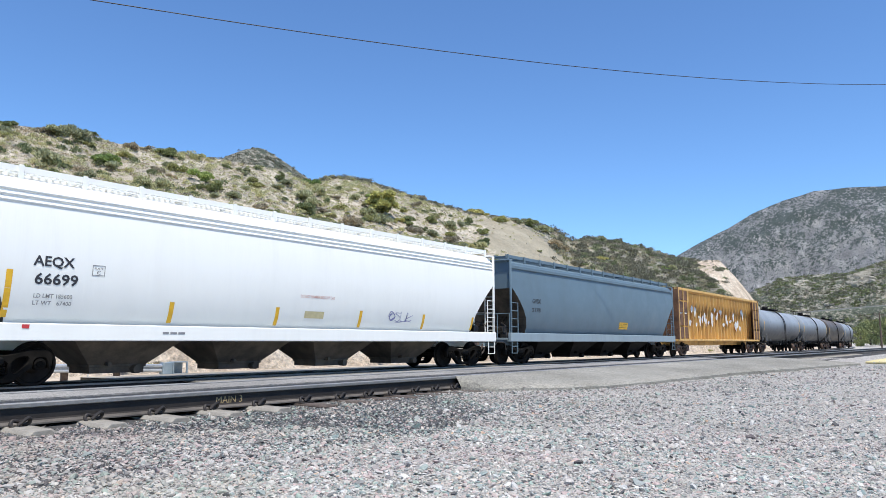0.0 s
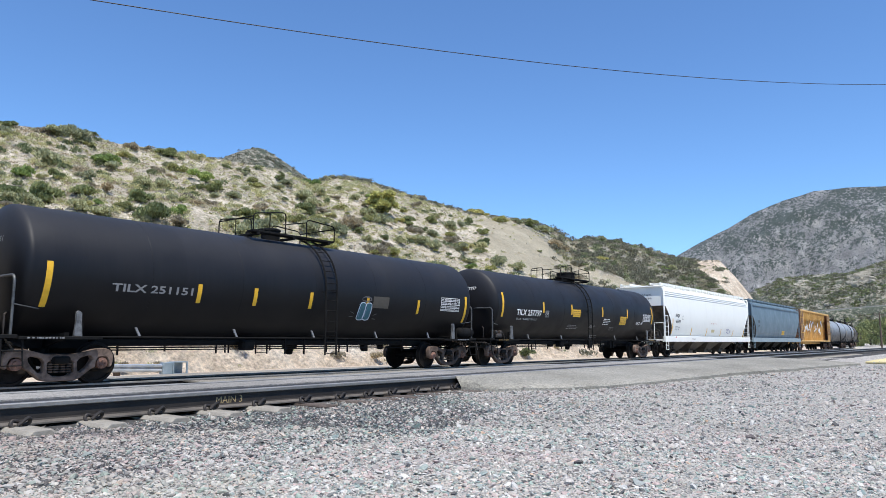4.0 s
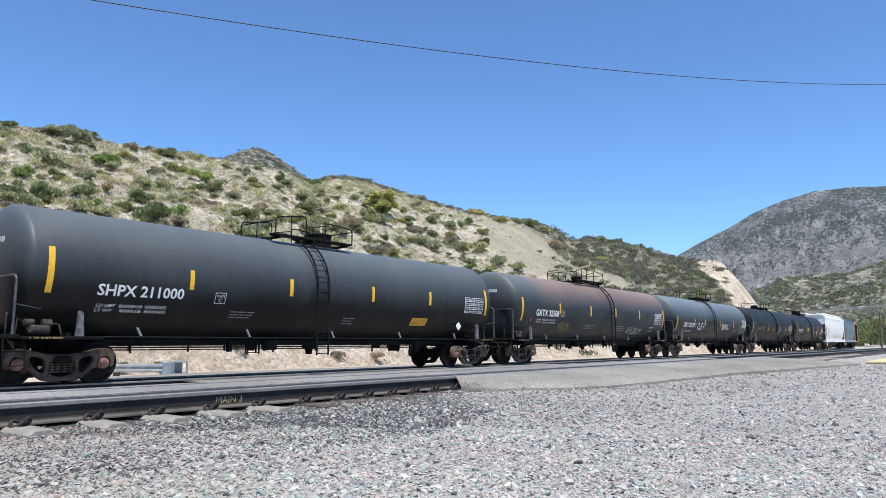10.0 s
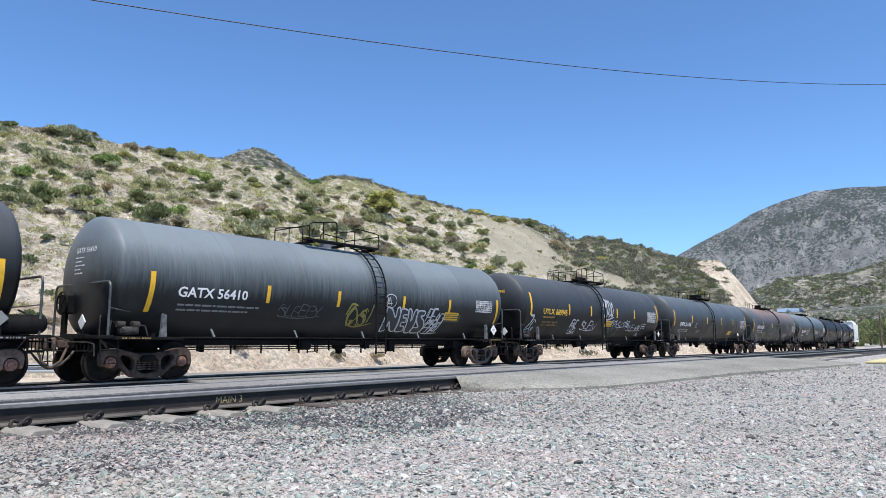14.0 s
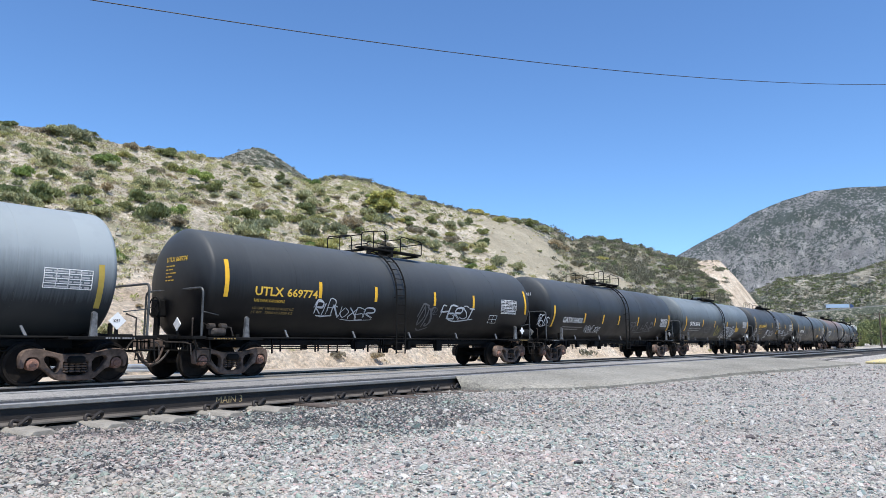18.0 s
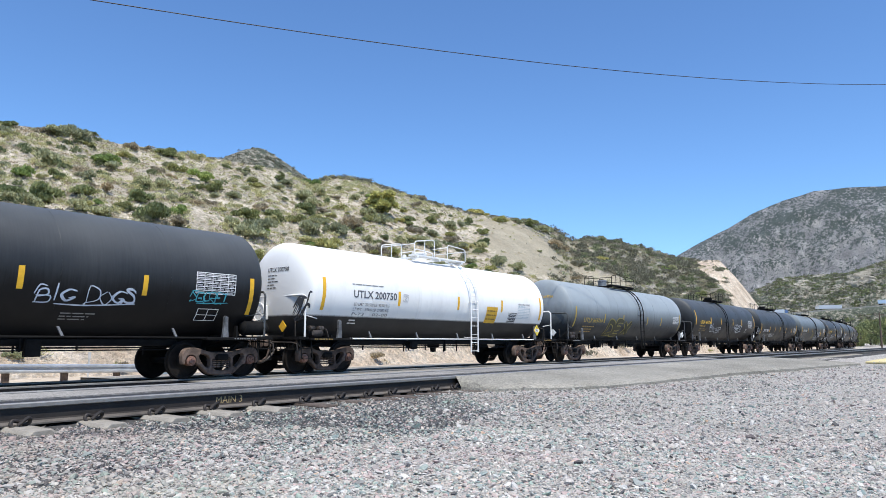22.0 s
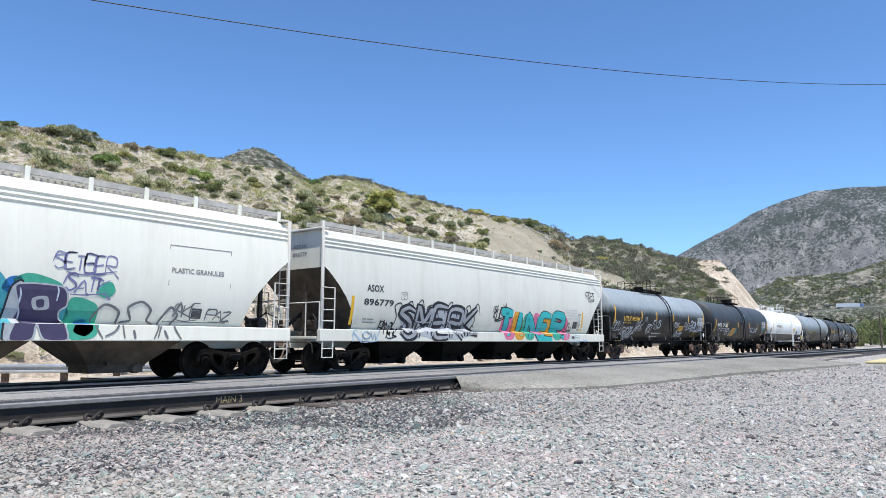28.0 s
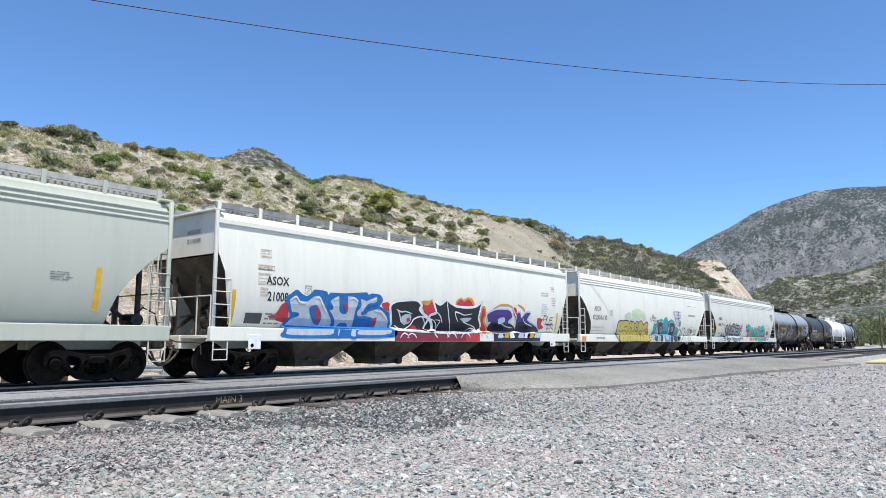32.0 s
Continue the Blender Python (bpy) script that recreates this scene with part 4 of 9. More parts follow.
def housing(x0, r, h):
    """The valve housing with its overhanging lid."""
    g = Geo()
    z = ZC + R - 0.05
    h += 0.05
    g.lathe([(z, r), (z + h - 0.08, r), (z + h - 0.075, r + 0.025), (z + h - 0.03, r + 0.025), (z + h, r - 0.03), (z + h + 0.015, 0.05)], "z", 24, (x0, 0, 0))
    return g.box(x0 - r - 0.07, x0 - r + 0.02, -0.08, 0.08, z + h - 0.11, z + h - 0.02, 0.01)


def relief_valve(x0):
    z = ZC + R - 0.05
    return Geo().lathe([(z, 0.13), (z + 0.13, 0.13), (z + 0.14, 0.08), (z + 0.24, 0.07), (z + 0.26, 0.03)], "z", 12, (x0 + (-0.75 if x0 > -0.8 else 0.8), 0.1, 0))


def end_frame(L, k):
    """Stub sill, end deck and bolster webs at one end."""
    g = Geo()
    e = k * (L / 2)
    a, b = sorted((e - k * 0.45, e - k * 3.1))
    g.box(a, b, -0.25, 0.25, 0.78, 1.12, 0.02)
    a, b = sorted((e - k * 0.48, e - k * 0.85))
    g.box(a, b, -1.40, 1.40, 1.00, 1.08, 0.01)
    a, b = sorted((e - k * 0.85, e - k * 2.55))
    g.box(a, b, -1.48, -1.22, 0.98, 1.05, 0.01)
    g.box(a, b, 1.22, 1.48, 0.98, 1.05, 0.01)
    c = e - k * 1.85
    for y in (-1, 1):
        g.loft([[(c - 0.05, y * 0.25, 0.80), (c + 0.05, y * 0.25, 0.80), (c + 0.05, y * 0.25, 1.10), (c - 0.05, y * 0.25, 1.10)], [(c - 0.05, y * 1.30, 1.02), (c + 0.05, y * 1.30, 1.02), (c + 0.05, y * 1.30, 1.13), (c - 0.05, y * 1.30, 1.13)]], True)
        g.box(c + 0.30, c + 0.36, min(y * 1.15, y * 1.25), max(y * 1.15, y * 1.25), 1.0, 1.35)
    return g


def coupler(L, k):
    g = Geo()
    e = k * L / 2
    a, b = sorted((e - k * 0.45, e - k * 0.06))
    g.box(a, b, -0.09, 0.09, 0.80, 0.98, 0.02)
    a, b = sorted((e - k * 0.16, e + k * 0.08))
    g.box(a, b, -0.19, 0.12, 0.76, 1.03, 0.04)
    g.tube([(e - k * 0.35, -0.3, 0.85), (e - k * 0.2, -0.32, 0.5), (e - k * 0.02, -0.3, 0.36), (e + k * 0.02, -0.28, 0.38)], 0.03, 6)
    return g


def end_rails(L, k):
    """A pipe hoop across the car's end, with foot steps at both sides."""
    g = Geo()
    e = k * (L / 2)
    a = e - k * 0.72
    bow = [(a, -1.36, 1.06)] + [(a, -1.22 - 0.14 * math.cos(q), 2.16 + 0.14 * math.sin(q)) for q in np.linspace(0, math.pi / 2, 5)]
    g.tube(bow + [(p, -q, r) for p, q, r in reversed(bow)], 0.029, 8)
    for y in (-1.36, 1.36):
        g.tube([(a, y, 1.7), (a - k * 0.55, y * 0.92, 1.62)], 0.014, 5)
    return g


def foot_step(L, k, y):
    """A stirrup step below a corner of the end deck."""
    e = k * (L / 2)
    g = Geo().tube([(e - k * 0.55, y, 1.05), (e - k * 0.55, y * 1.08, 0.45), (e - k * 0.95, y * 1.08, 0.45), (e - k * 0.95, y, 1.05)], 0.02, 6)
    return g.tube([(e - k * 0.55, y * 1.06, 0.75), (e - k * 0.95, y * 1.06, 0.75)], 0.016, 5)


def air_hose(L, k):
    """The brake hose that droops from the end sill to its neighbour."""
    e = k * (L / 2)
    return Geo().tube([(e - k * 0.75, 0.4, 0.72), (e - k * 0.45, -0.35, 0.70), (e - k * 0.34, -0.37, 0.56), (e - k * 0.2, -0.34, 0.42), (e - k * 0.05, -0.28, 0.34), (e + k * 0.02, -0.25, 0.34)], 0.03, 8)


def cut_lever(L, k):
    """The uncoupling rod, bent down from the side to the coupler."""
    e = k * (L / 2)
    return Geo().tube([(e - k * 0.42, -1.42, 0.62), (e - k * 0.42, -1.38, 0.88), (e - k * 0.38, -1.2, 0.92), (e - k * 0.32, -0.45, 0.93), (e - k * 0.14, -0.12, 1.06)], 0.017, 6)


def train_pipe(L, k):
    e = k * (L / 2)
    return Geo().tube([(e - k * 2.9, -0.55, 0.66), (e - k * 1.2, -0.62, 0.62), (e - k * 0.95, -0.9, 0.78), (e - k * 0.75, -0.9, 1.05), (e - k * 0.75, -0.9, 1.5), (e - k * 0.9, -0.7, 1.6)], 0.021, 6)


def end_step(L, k):
    """Barred crossover step slung below the end deck."""
    g = Geo()
    e = k * (L / 2)
    a = e - k * 0.52
    for z in (0.72, 0.94):
        g.tube([(a, -1.15, z), (a, 1.15, z)], 0.02, 6)
    for y in np.linspace(-1.1, 1.1, 13):
        g.tube([(a, y, 0.70), (a, y, 1.02)], 0.013, 5)
    return g


def valve_box(L, k):
    """Brake valve and its pipe stubs on the end deck."""
    g = Geo()
    e = k * (L / 2)
    c = e - k * 1.25
    g.box(c - 0.22, c + 0.22, -1.36, -1.14, 1.09, 1.28, 0.04)
    g.lathe([(c - 0.30, 0.03), (c - 0.30, 0.075), (c - 0.12, 0.075), (c - 0.10, 0.05)], "x", 12, (0, -1.28, 1.33))
    g.lathe([(c + 0.05, 0.05), (c + 0.07, 0.09), (c + 0.24, 0.09), (c + 0.26, 0.03)], "x", 12, (0, -1.25, 1.32))
    g.tube([(c + 0.26, -1.25, 1.32), (c + 0.40, -1.26, 1.30), (c + 0.46, -1.28, 1.08)], 0.02, 6)
    g.tube([(c - 0.30, -1.28, 1.33), (c - 0.42, -1.26, 1.42), (c - 0.44, -1.24, 1.08)], 0.018, 6)
    return g


def air_tank(L, k):
    """A short pressure vessel lying along the deck's edge."""
    c = k * (L / 2 - 1.05)
    prof = [(c - 0.46, 0.02), (c - 0.45, 0.10), (c - 0.40, 0.17), (c - 0.34, 0.19), (c + 0.34, 0.19), (c + 0.40, 0.17), (c + 0.45, 0.10), (c + 0.46, 0.02)]
    g = Geo().lathe(prof, "x", 20, (0, -1.24, 1.28))
    for q in (-0.22, 0.22):
        g.lathe([(c + q - 0.02, 0.196), (c + q + 0.02, 0.196)], "x", 20, (0, -1.24, 1.28))
    return g


def bolster_post(L, k):
    """Flanged upright that ties the bolster to the shell."""
    c = k * (L / 2 - 1.85) - k * 0.16
    return Geo().prism([(c - 0.085, 1.05), (c + 0.085, 1.05), (c + 0.06, 1.30), (c + 0.055, 1.56), (c - 0.02, 1.60), (c - 0.055, 1.56), (c - 0.06, 1.30)], -1.475, -1.40)


def brake_wheel(L):
    g = Geo()
    e = -L / 2 + 0.52
    g.tube([(e, 0.55 + 0.27 * math.cos(a), 1.85 + 0.27 * math.sin(a)) for a in np.linspace(0, 2 * math.pi, 17)], 0.02, 6)
    for i in range(5):
        a = 2 * math.pi * i / 5
        g.tube([(e, 0.55, 1.85), (e, 0.55 + 0.26 * math.cos(a), 1.85 + 0.26 * math.sin(a))], 0.012, 5)
    g.box(e, e + 0.25, 0.35, 0.75, 1.6, 2.05, 0.03)
    g.box(e + 0.05, e + 0.12, 0.45, 0.65, 1.08, 1.6)
    return g


def under_rods(L):
    """Brake rod, pipe and their hangers under the shell, with a dark slab for the belly's shade."""
    g = Geo()
    h = L / 2 - 3.1
    for y, z in ((-0.75, 0.74), (-0.45, 0.80), (0.7, 0.78)):
        g.tube([(-h, y, z), (h, y, z)], 0.016, 5)
    rnd = random.Random(int(L * 100))
    x = -h + 0.3
    while x < h:
        y = rnd.choice((-0.75, -0.45, 0.7))
        g.box(x, x + 0.035, y - 0.02, y + 0.02, rnd.uniform(0.56, 0.72), 1.02)
        if rnd.random() < 0.3:
            g.box(x + 0.1, x + rnd.uniform(0.2, 0.45), y - 0.08, y + 0.08, rnd.uniform(0.6, 0.75), 0.98, 0.02)
        x += rnd.choice((0.12, 0.3, 0.9, 1.6))
    g.lathe([(0.98, 0.26), (0.72, 0.22), (0.70, 0.12), (0.56, 0.10), (0.55, 0.05)], "z", 14, (0.3, 0, 0))
    g.box(-2.0, -1.6, -0.85, -0.55, 0.70, 0.98, 0.05)
    # added slab that draws the tank's shaded bottom as a solid dark band
    g.box(-h - 0.3, h + 0.3, -0.55, 0.55, 0.83, 1.0, 0.03)
    return g


def side_rail(L):
    g = Geo()
    h = L / 2 - 2.5
    for y in (-1.40, 1.40):
        g.tube([(-h, y, 1.035), (h, y, 1.035)], 0.026, 6)
    return g


def brackets(L):
    """Light-painted stays that carry the side rail."""
    out = []
    h = L / 2 - 3.4
    for x in np.linspace(-h, h, 5):
        out.append(Geo().prism([(x - 0.10, 1.26), (x - 0.05, 1.26), (x + 0.06, 1.06), (x, 1.06)], -1.425, -1.385))
    return out


def diamond(x, z, side, r=0.17):
    a, b = [], []
    for k in range(4):
        q = k * math.pi / 2
        a.append((x + r * math.cos(q), -1.46, z + r * math.sin(q)))
        b.append((x + r * math.cos(q), -1.44, z + r * math.sin(q)))
    return Geo().loft([a, b], True)


TRAIN = []


def fine_print(a, b, z):
    """A line of tiny stencilled marks on the deck's edge."""
    g = Geo()
    rnd = random.Random(int(abs(a) * 50))
    x = a
    while x < b - 0.05:
        w = rnd.uniform(0.02, 0.06)
        g.add([(x, -1.484, z), (x + w, -1.484, z), (x + w, -1.484, z + 0.032), (x, -1.484, z + 0.032)], [(0, 1, 2, 3)])
        x += w + rnd.choice((0.014, 0.014, 0.03, 0.05))
    return g


def tank_car(back, front, paintmat, label, trim=None, stripes=(), lad=0.0, mid=2.45, inset=0.0, first=0.72, extra="valve", lift=0.0, top=None):
    """A tank car between two couplers; stripes are the places of its reflective marks along the shell."""
    L = front - back
    car = empty("tank_car")
    tagged(car, label, "tank car", "cars of the freight train")
    met = trim or BLACK
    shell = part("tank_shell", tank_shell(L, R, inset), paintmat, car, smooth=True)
    for q in (-0.62, -0.31, 0.0, 0.31, 0.62):
        part("weld_seam", lambda: weld_seam(0.0), paintmat, car, at=(q * (L / 2 - 0.52), 0, 0), key=0, smooth=True)
    sets = []
    tc = L / 2 - 1.85
    for x in (-tc, tc - inset * (0.78 if trim else 0.5)):
        truck(car, x, sets)
    for k in (-1, 1):
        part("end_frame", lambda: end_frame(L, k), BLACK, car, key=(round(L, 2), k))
        part("coupler", lambda: coupler(L, k), CAST, car, "rusty coupler with brake hose", key=(round(L, 2), k))
        lk = (round(L, 2), k)
        part("air_hose", lambda: air_hose(L, k), GREASY, car, "drooping black brake hose", key=lk, smooth=True)
        part("cut_lever", lambda: cut_lever(L, k), GREASY, car, key=lk, smooth=True)
        part("train_pipe", lambda: train_pipe(L, k), GREASY, car, key=lk, smooth=True)
        part("end_step", lambda: end_step(L, k), BLACK, car, key=lk, smooth=True)
        part("bolster_post", lambda: bolster_post(L, k), POSTGREY, car, "worn grey upright", at=(-0.5, 0, 0) if trim and k > 0 else None, key=lk)
        e = k * (L / 2)
        a, b = sorted((e - k * 1.0, e - k * 1.75))
        part("deck_stencil", fine_print(a, b, 0.998), YDIM if len(TRAIN) % 2 else GREYTXT, car, "small stencils on the deck's edge")
        part("end_handrail", lambda: end_rails(L, k), trim or PIPE, car, "bent pipe handrail", at=(-0.2, 0, 0) if trim and k > 0 else None, key=(round(L, 2), k), smooth=True)
        for y in (-1.36, 1.36):
            part("foot_step", lambda: foot_step(L, k, y), BLACK, car, key=(lk, y), smooth=True)
    part("brake_wheel", lambda: brake_wheel(L), met, car, "spoked hand brake wheel", key=round(L, 2))
    if extra == "tank":
        part("air_tank", air_tank(L, 1), met, car, "small black air tank on the end deck", smooth=True)
    else:
        part("brake_valve", lambda: valve_box(L, -1), GREASY, car, "brake valve on the end deck", key=round(L, 2), smooth=True)
    part("brake_rigging", lambda: under_rods(L), BLACK, car, key=round(L, 2))
    part("side_rail", lambda: side_rail(L), met, car, key=round(L, 2), smooth=True)
    for b in brackets(L):
        part("bracket", b, GREYTXT, car)
    part("platform", lambda: walkway(-0.67), met, car, "grated walkway", key=0)
    for x in (-1.6, -0.3, 1.1):
        part("bearer", lambda: bearer(x), met, car, key=x)
    for y in (-0.82, 0.82):
        for i in (0, 1):
            part("platform_rail", lambda: top_rail(i, y), met, car, "bent pipe safety rail", key=(i, y), smooth=True)
    for x in (-1.8, 1.3):
        part("cross_rail", lambda: cross_rail(x), met, car, key=x, smooth=True)
    hx, hr, hh = top or (0.35 if lad < 0 else -0.55, 0.28, 0.36)
    dusty = paintmat in (T_FADE, T_SLATE)
    part("manway_housing", lambda: housing(hx, hr, hh), HOUSEGREY if dusty else met, car, "round valve housing with a lid", key=(hx, hr, hh), smooth=True)
    part("relief_valve", lambda: relief_valve(hx), met, car, key=hx, smooth=True)
    for y in (-1, 1):
        part("ladder", lambda: tank_ladder(lad, met, y), met, car, "curved side ladder", key=(lad, y), smooth=True)
    h = L / 2 - 0.52
    ymat = YDULL if paintmat is T_FADE else YELLOW
    for x, lean in ((-h + first, 0.08), (h - 0.80 - inset, -0.08)):
        part("reflective_stripe", patch(x, x + 0.13, mid + lift - 0.5, mid + lift + 0.5, tank_side, lean=lean * 0.3, n=8), ymat, car, "yellow reflective stripe")
    for x in stripes:
        part("reflective_stripe", patch(x - 0.06, x + 0.06, mid - 0.24, mid + 0.24, tank_side), ymat, car, "yellow reflective stripe")
    TRAIN.append((car, (front + back) / 2, tc, sets))
    return car, L


# ---- train: covered hopper ----
def hopper_half(z):
    """Half-width of a hopper body at height z."""
    return float(np.interp(z, [1.30, 1.6, 2.0, 2.5, 3.0, 3.5, 3.95, 4.05, 4.12, 4.22, 4.34, 4.42], [1.33, 1.45, 1.535, 1.58, 1.58, 1.55, 1.50, 1.49, 1.44, 1.42, 1.2, 0.0]))


def hopper_side(x, z, e=0.008):
    return (x, -(hopper_half(z) + e), z)


def hopper_low(x, h, full=False):
    """Lower edge of the body: it sweeps up to the end walls over the trucks, or keeps but a corner notch."""
    d = h - abs(x)
    if full:
        return float(np.interp(d, [0, 0.2, 0.3, 0.54], [3.2, 2.75, 2.5, 1.30]))
    return float(np.interp(d, [0, 0.2, 0.55, 0.9, 1.15, 1.28, 1.34], [3.15, 3.0, 2.68, 2.3, 1.95, 1.6, 1.30]))


def hopper_rings(L, full=False):
    h = L / 2 - 0.70
    zs = [1.30, 1.45, 1.6, 1.8, 2.0, 2.25, 2.5, 2.75, 3.0, 3.25, 3.5, 3.7, 3.95, 4.05, 4.12, 4.22, 4.30, 4.34, 4.39, 4.42]
    xs = [-h, -h + 0.2, -h + 0.55, -h + 0.9, -h + 1.15, -h + 1.28, -h + 1.34] + list(np.linspace(-h + 3, h - 3, 14))
    xs += [-q for q in reversed(xs[:7])]
    rings = []
    for x in xs:
        lo = hopper_low(x, h, full)
        half = [(x, -hopper_half(z), z) for z in (max(q, lo) for q in zs)]
        rings.append(half + [(p, -q, r) for p, q, r in reversed(half[:-1])])
    return rings


def hopper_body(L, full=False):
    """Curved side sheets, roof and end walls in one shell, open below."""
    rings = hopper_rings(L, full)
    g = Geo().loft(rings, False, closed=False)
    for r, k in ((rings[0], 1), (rings[-1], -1)):
        g.add(r, [tuple(range(len(r)))[::k]])
    return g


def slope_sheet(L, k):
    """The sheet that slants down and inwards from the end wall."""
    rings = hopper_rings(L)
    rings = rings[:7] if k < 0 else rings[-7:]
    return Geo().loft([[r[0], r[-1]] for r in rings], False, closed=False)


def hopper_seams(L, full=False):
    """Roof flutes and lap seams along the eaves."""
    g = Geo()
    h = L / 2 - 0.70
    for z in (3.97,) if full else (3.80, 3.92, 4.04):
        for k in (-1, 1):
            y = k * hopper_half(z)
            if full:
                g.box(-h, h, min(y, y + k * 0.06), max(y, y + k * 0.06), z, z + 0.15, 0.02)
            else:
                g.tube([(-h, y, z), (h, y, z)], 0.034, 8)
    return g


def hopper_sill(L):
    g = Geo()
    h = L / 2 - 0.55
    for k in (-1, 1):
        y0, y1 = sorted((k * 1.44, k * 1.60))
        g.box(-h, h, y0, y1, 0.95, 1.31, 0.02)
        y0, y1 = sorted((k * 1.40, k * 1.44))
        g.box(-h, h, y0, y1, 0.95, 1.0)
    for k in (-1, 1):
        a, b = sorted((k * h, k * (h - 0.75)))
        g.box(a, b, -1.40, 1.40, 1.02, 1.10, 0.01)
        a, b = sorted((k * (h + 0.03), k * (h - 2.6)))
        g.box(a, b, -0.25, 0.25, 0.75, 1.1, 0.02)
    return g


def hopper_bays(L, n):
    out = []
    a = L / 2 - 3.15
    w = 2 * a / n
    for i in range(n):
        x = -a + w * (i + 0.5)
        g = Geo()
        d = w * 0.5
        rings = ((d, 1.42, 1.30), (d * 0.92, 1.36, 1.23), (0.66, 0.50, 0.36), (0.66, 0.50, 0.20))
        g.loft([[(x - u, -v, z), (x + u, -v, z), (x + u, v, z), (x - u, v, z)] for u, v, z in rings], True)
        g.box(x - 0.70, x + 0.70, -0.54, 0.54, 0.34, 0.40, 0.01)
        g.tube([(x - 0.3, -0.72, 0.42), (x - 0.3, 0.72, 0.42)], 0.05, 8)
        g.lathe([(-0.70, 0.02), (-0.70, 0.10), (-0.48, 0.10)], "y", 12, (x + 0.4, 0, 0.28))
        out.append(g)
    return out


def hopper_ladder(L, k, side):
    """Corner posts, side ladder and foot step at one corner."""
    g = Geo()
    e = k * (L / 2 - 0.60)
    y = side * 1.57
    g.box(min(e, e - k * 0.09), max(e, e - k * 0.09), min(y, y - side * 0.07), max(y, y - side * 0.07), 1.0, 4.30, 0.008)
    i = e - k * 0.52
    g.tube([(i, y, 1.0), (i, y, 2.55)], 0.022, 6)
    z = 1.55
    while z < 2.6:
        g.tube([(e, y, z), (i, y, z)], 0.015, 5)
        z += 0.33
    g.tube([(e - k * 0.05, y, 1.0), (e - k * 0.05, y, 0.48), (i + k * 0.05, y, 0.48), (i + k * 0.05, y, 1.0)], 0.02, 6)
    g.tube([(e - k * 0.05, y, 0.74), (i + k * 0.05, y, 0.74)], 0.016, 5)
    return g


def hopper_end(L, k):
    """End ladder, hand rails and slope stays."""
    g = Geo()
    e = k * (L / 2 - 0.58)
    for y in (-1.5 * k, -1.08 * k):
        g.tube([(e, y, 1.1), (e, y, 4.35)], 0.022, 6)
    z = 1.4
    while z < 4.3:
        g.tube([(e, -1.5 * k, z), (e, -1.08 * k, z)], 0.015, 5)
        z += 0.33
    g.tube([(e, -1.5, 2.1), (e, 1.5, 2.1)], 0.02, 6)
    for y in (1.5 * k, 0.9 * k):
        g.tube([(e, y, 1.1), (e, y, 2.1)], 0.02, 6)
    g.box(min(e, e - k * 0.3), max(e, e - k * 0.3), -1.5, 1.5, 4.30, 4.36, 0.005)
    return g


def end_gear(L, k):
    """Dark stays, brake cylinder and pipework that fill the open end below the slope sheet."""
    g = Geo()
    e = k * (L / 2 - 0.58)
    for y in (-0.55, 0.55):
        g.bar((e - k * 0.05, 1.1), (e - k * 1.3, 2.0), 0.09, y - 0.04, y + 0.04)
        g.box(min(e - k * 0.2, e - k * 0.3), max(e - k * 0.2, e - k * 0.3), y - 0.05, y + 0.05, 1.1, 2.7)
    g.lathe([(-0.95, 0.03), (-0.95, 0.15), (-0.35, 0.15), (-0.33, 0.10), (-0.20, 0.05)], "y", 14, (e - k * 0.45, 0, 1.45))
    g.box(min(e - k * 0.35, e - k * 0.75), max(e - k * 0.35, e - k * 0.75), -1.25, -0.8, 1.1, 1.32, 0.03)
    g.tube([(e - k * 0.1, -1.3, 1.15), (e - k * 0.15, -1.2, 1.6), (e - k * 0.3, -0.9, 1.75), (e - k * 0.45, -0.6, 1.5)], 0.022, 6)
    g.tube([(e - k * 0.9, -1.1, 1.12), (e - k * 0.85, -0.9, 1.55), (e - k * 0.6, -0.2, 1.7), (e - k * 0.4, 0.5, 1.6)], 0.025, 6)
    return g


def roof_walk(L, y):
    """A running board along the roof: side channels with a grating between them."""
    g = Geo()
    h = L / 2 - 0.75
    for d in (-0.30, 0.30):
        g.box(-h, h, y + d - 0.02, y + d + 0.02, 4.45, 4.58)
    for x in np.arange(-h + 0.05, h, 0.15):
        g.box(x - 0.025, x + 0.025, y - 0.28, y + 0.28, 4.51, 4.53)
    return g


def fascia(L, y, pierced):
    """The pierced edge of a running board: two thin strips joined by narrow bars."""
    h = L / 2 - 0.75
    a, b = sorted((y * 1.252, y * 1.265))
    g = Geo().box(-h, h, a, b, 4.535, 4.57).box(-h, h, a, b, 4.40, 4.42)
    for x in np.arange(-h + 0.04, h, 0.085) if pierced else ():
        g.box(x - 0.012, x + 0.012, a + 0.002, b - 0.002, 4.42, 4.535)
    return g


def roof_stand(x, y):
    a, b = sorted((y * 1.275, y * 1.32))
    g = Geo().box(x - 0.05, x + 0.05, a, b, 4.20, 4.60, 0.005)
    a, b = sorted((y * 0.64, y * 1.27))
    return g.box(x - 0.03, x + 0.03, a, b, 4.46, 4.515)


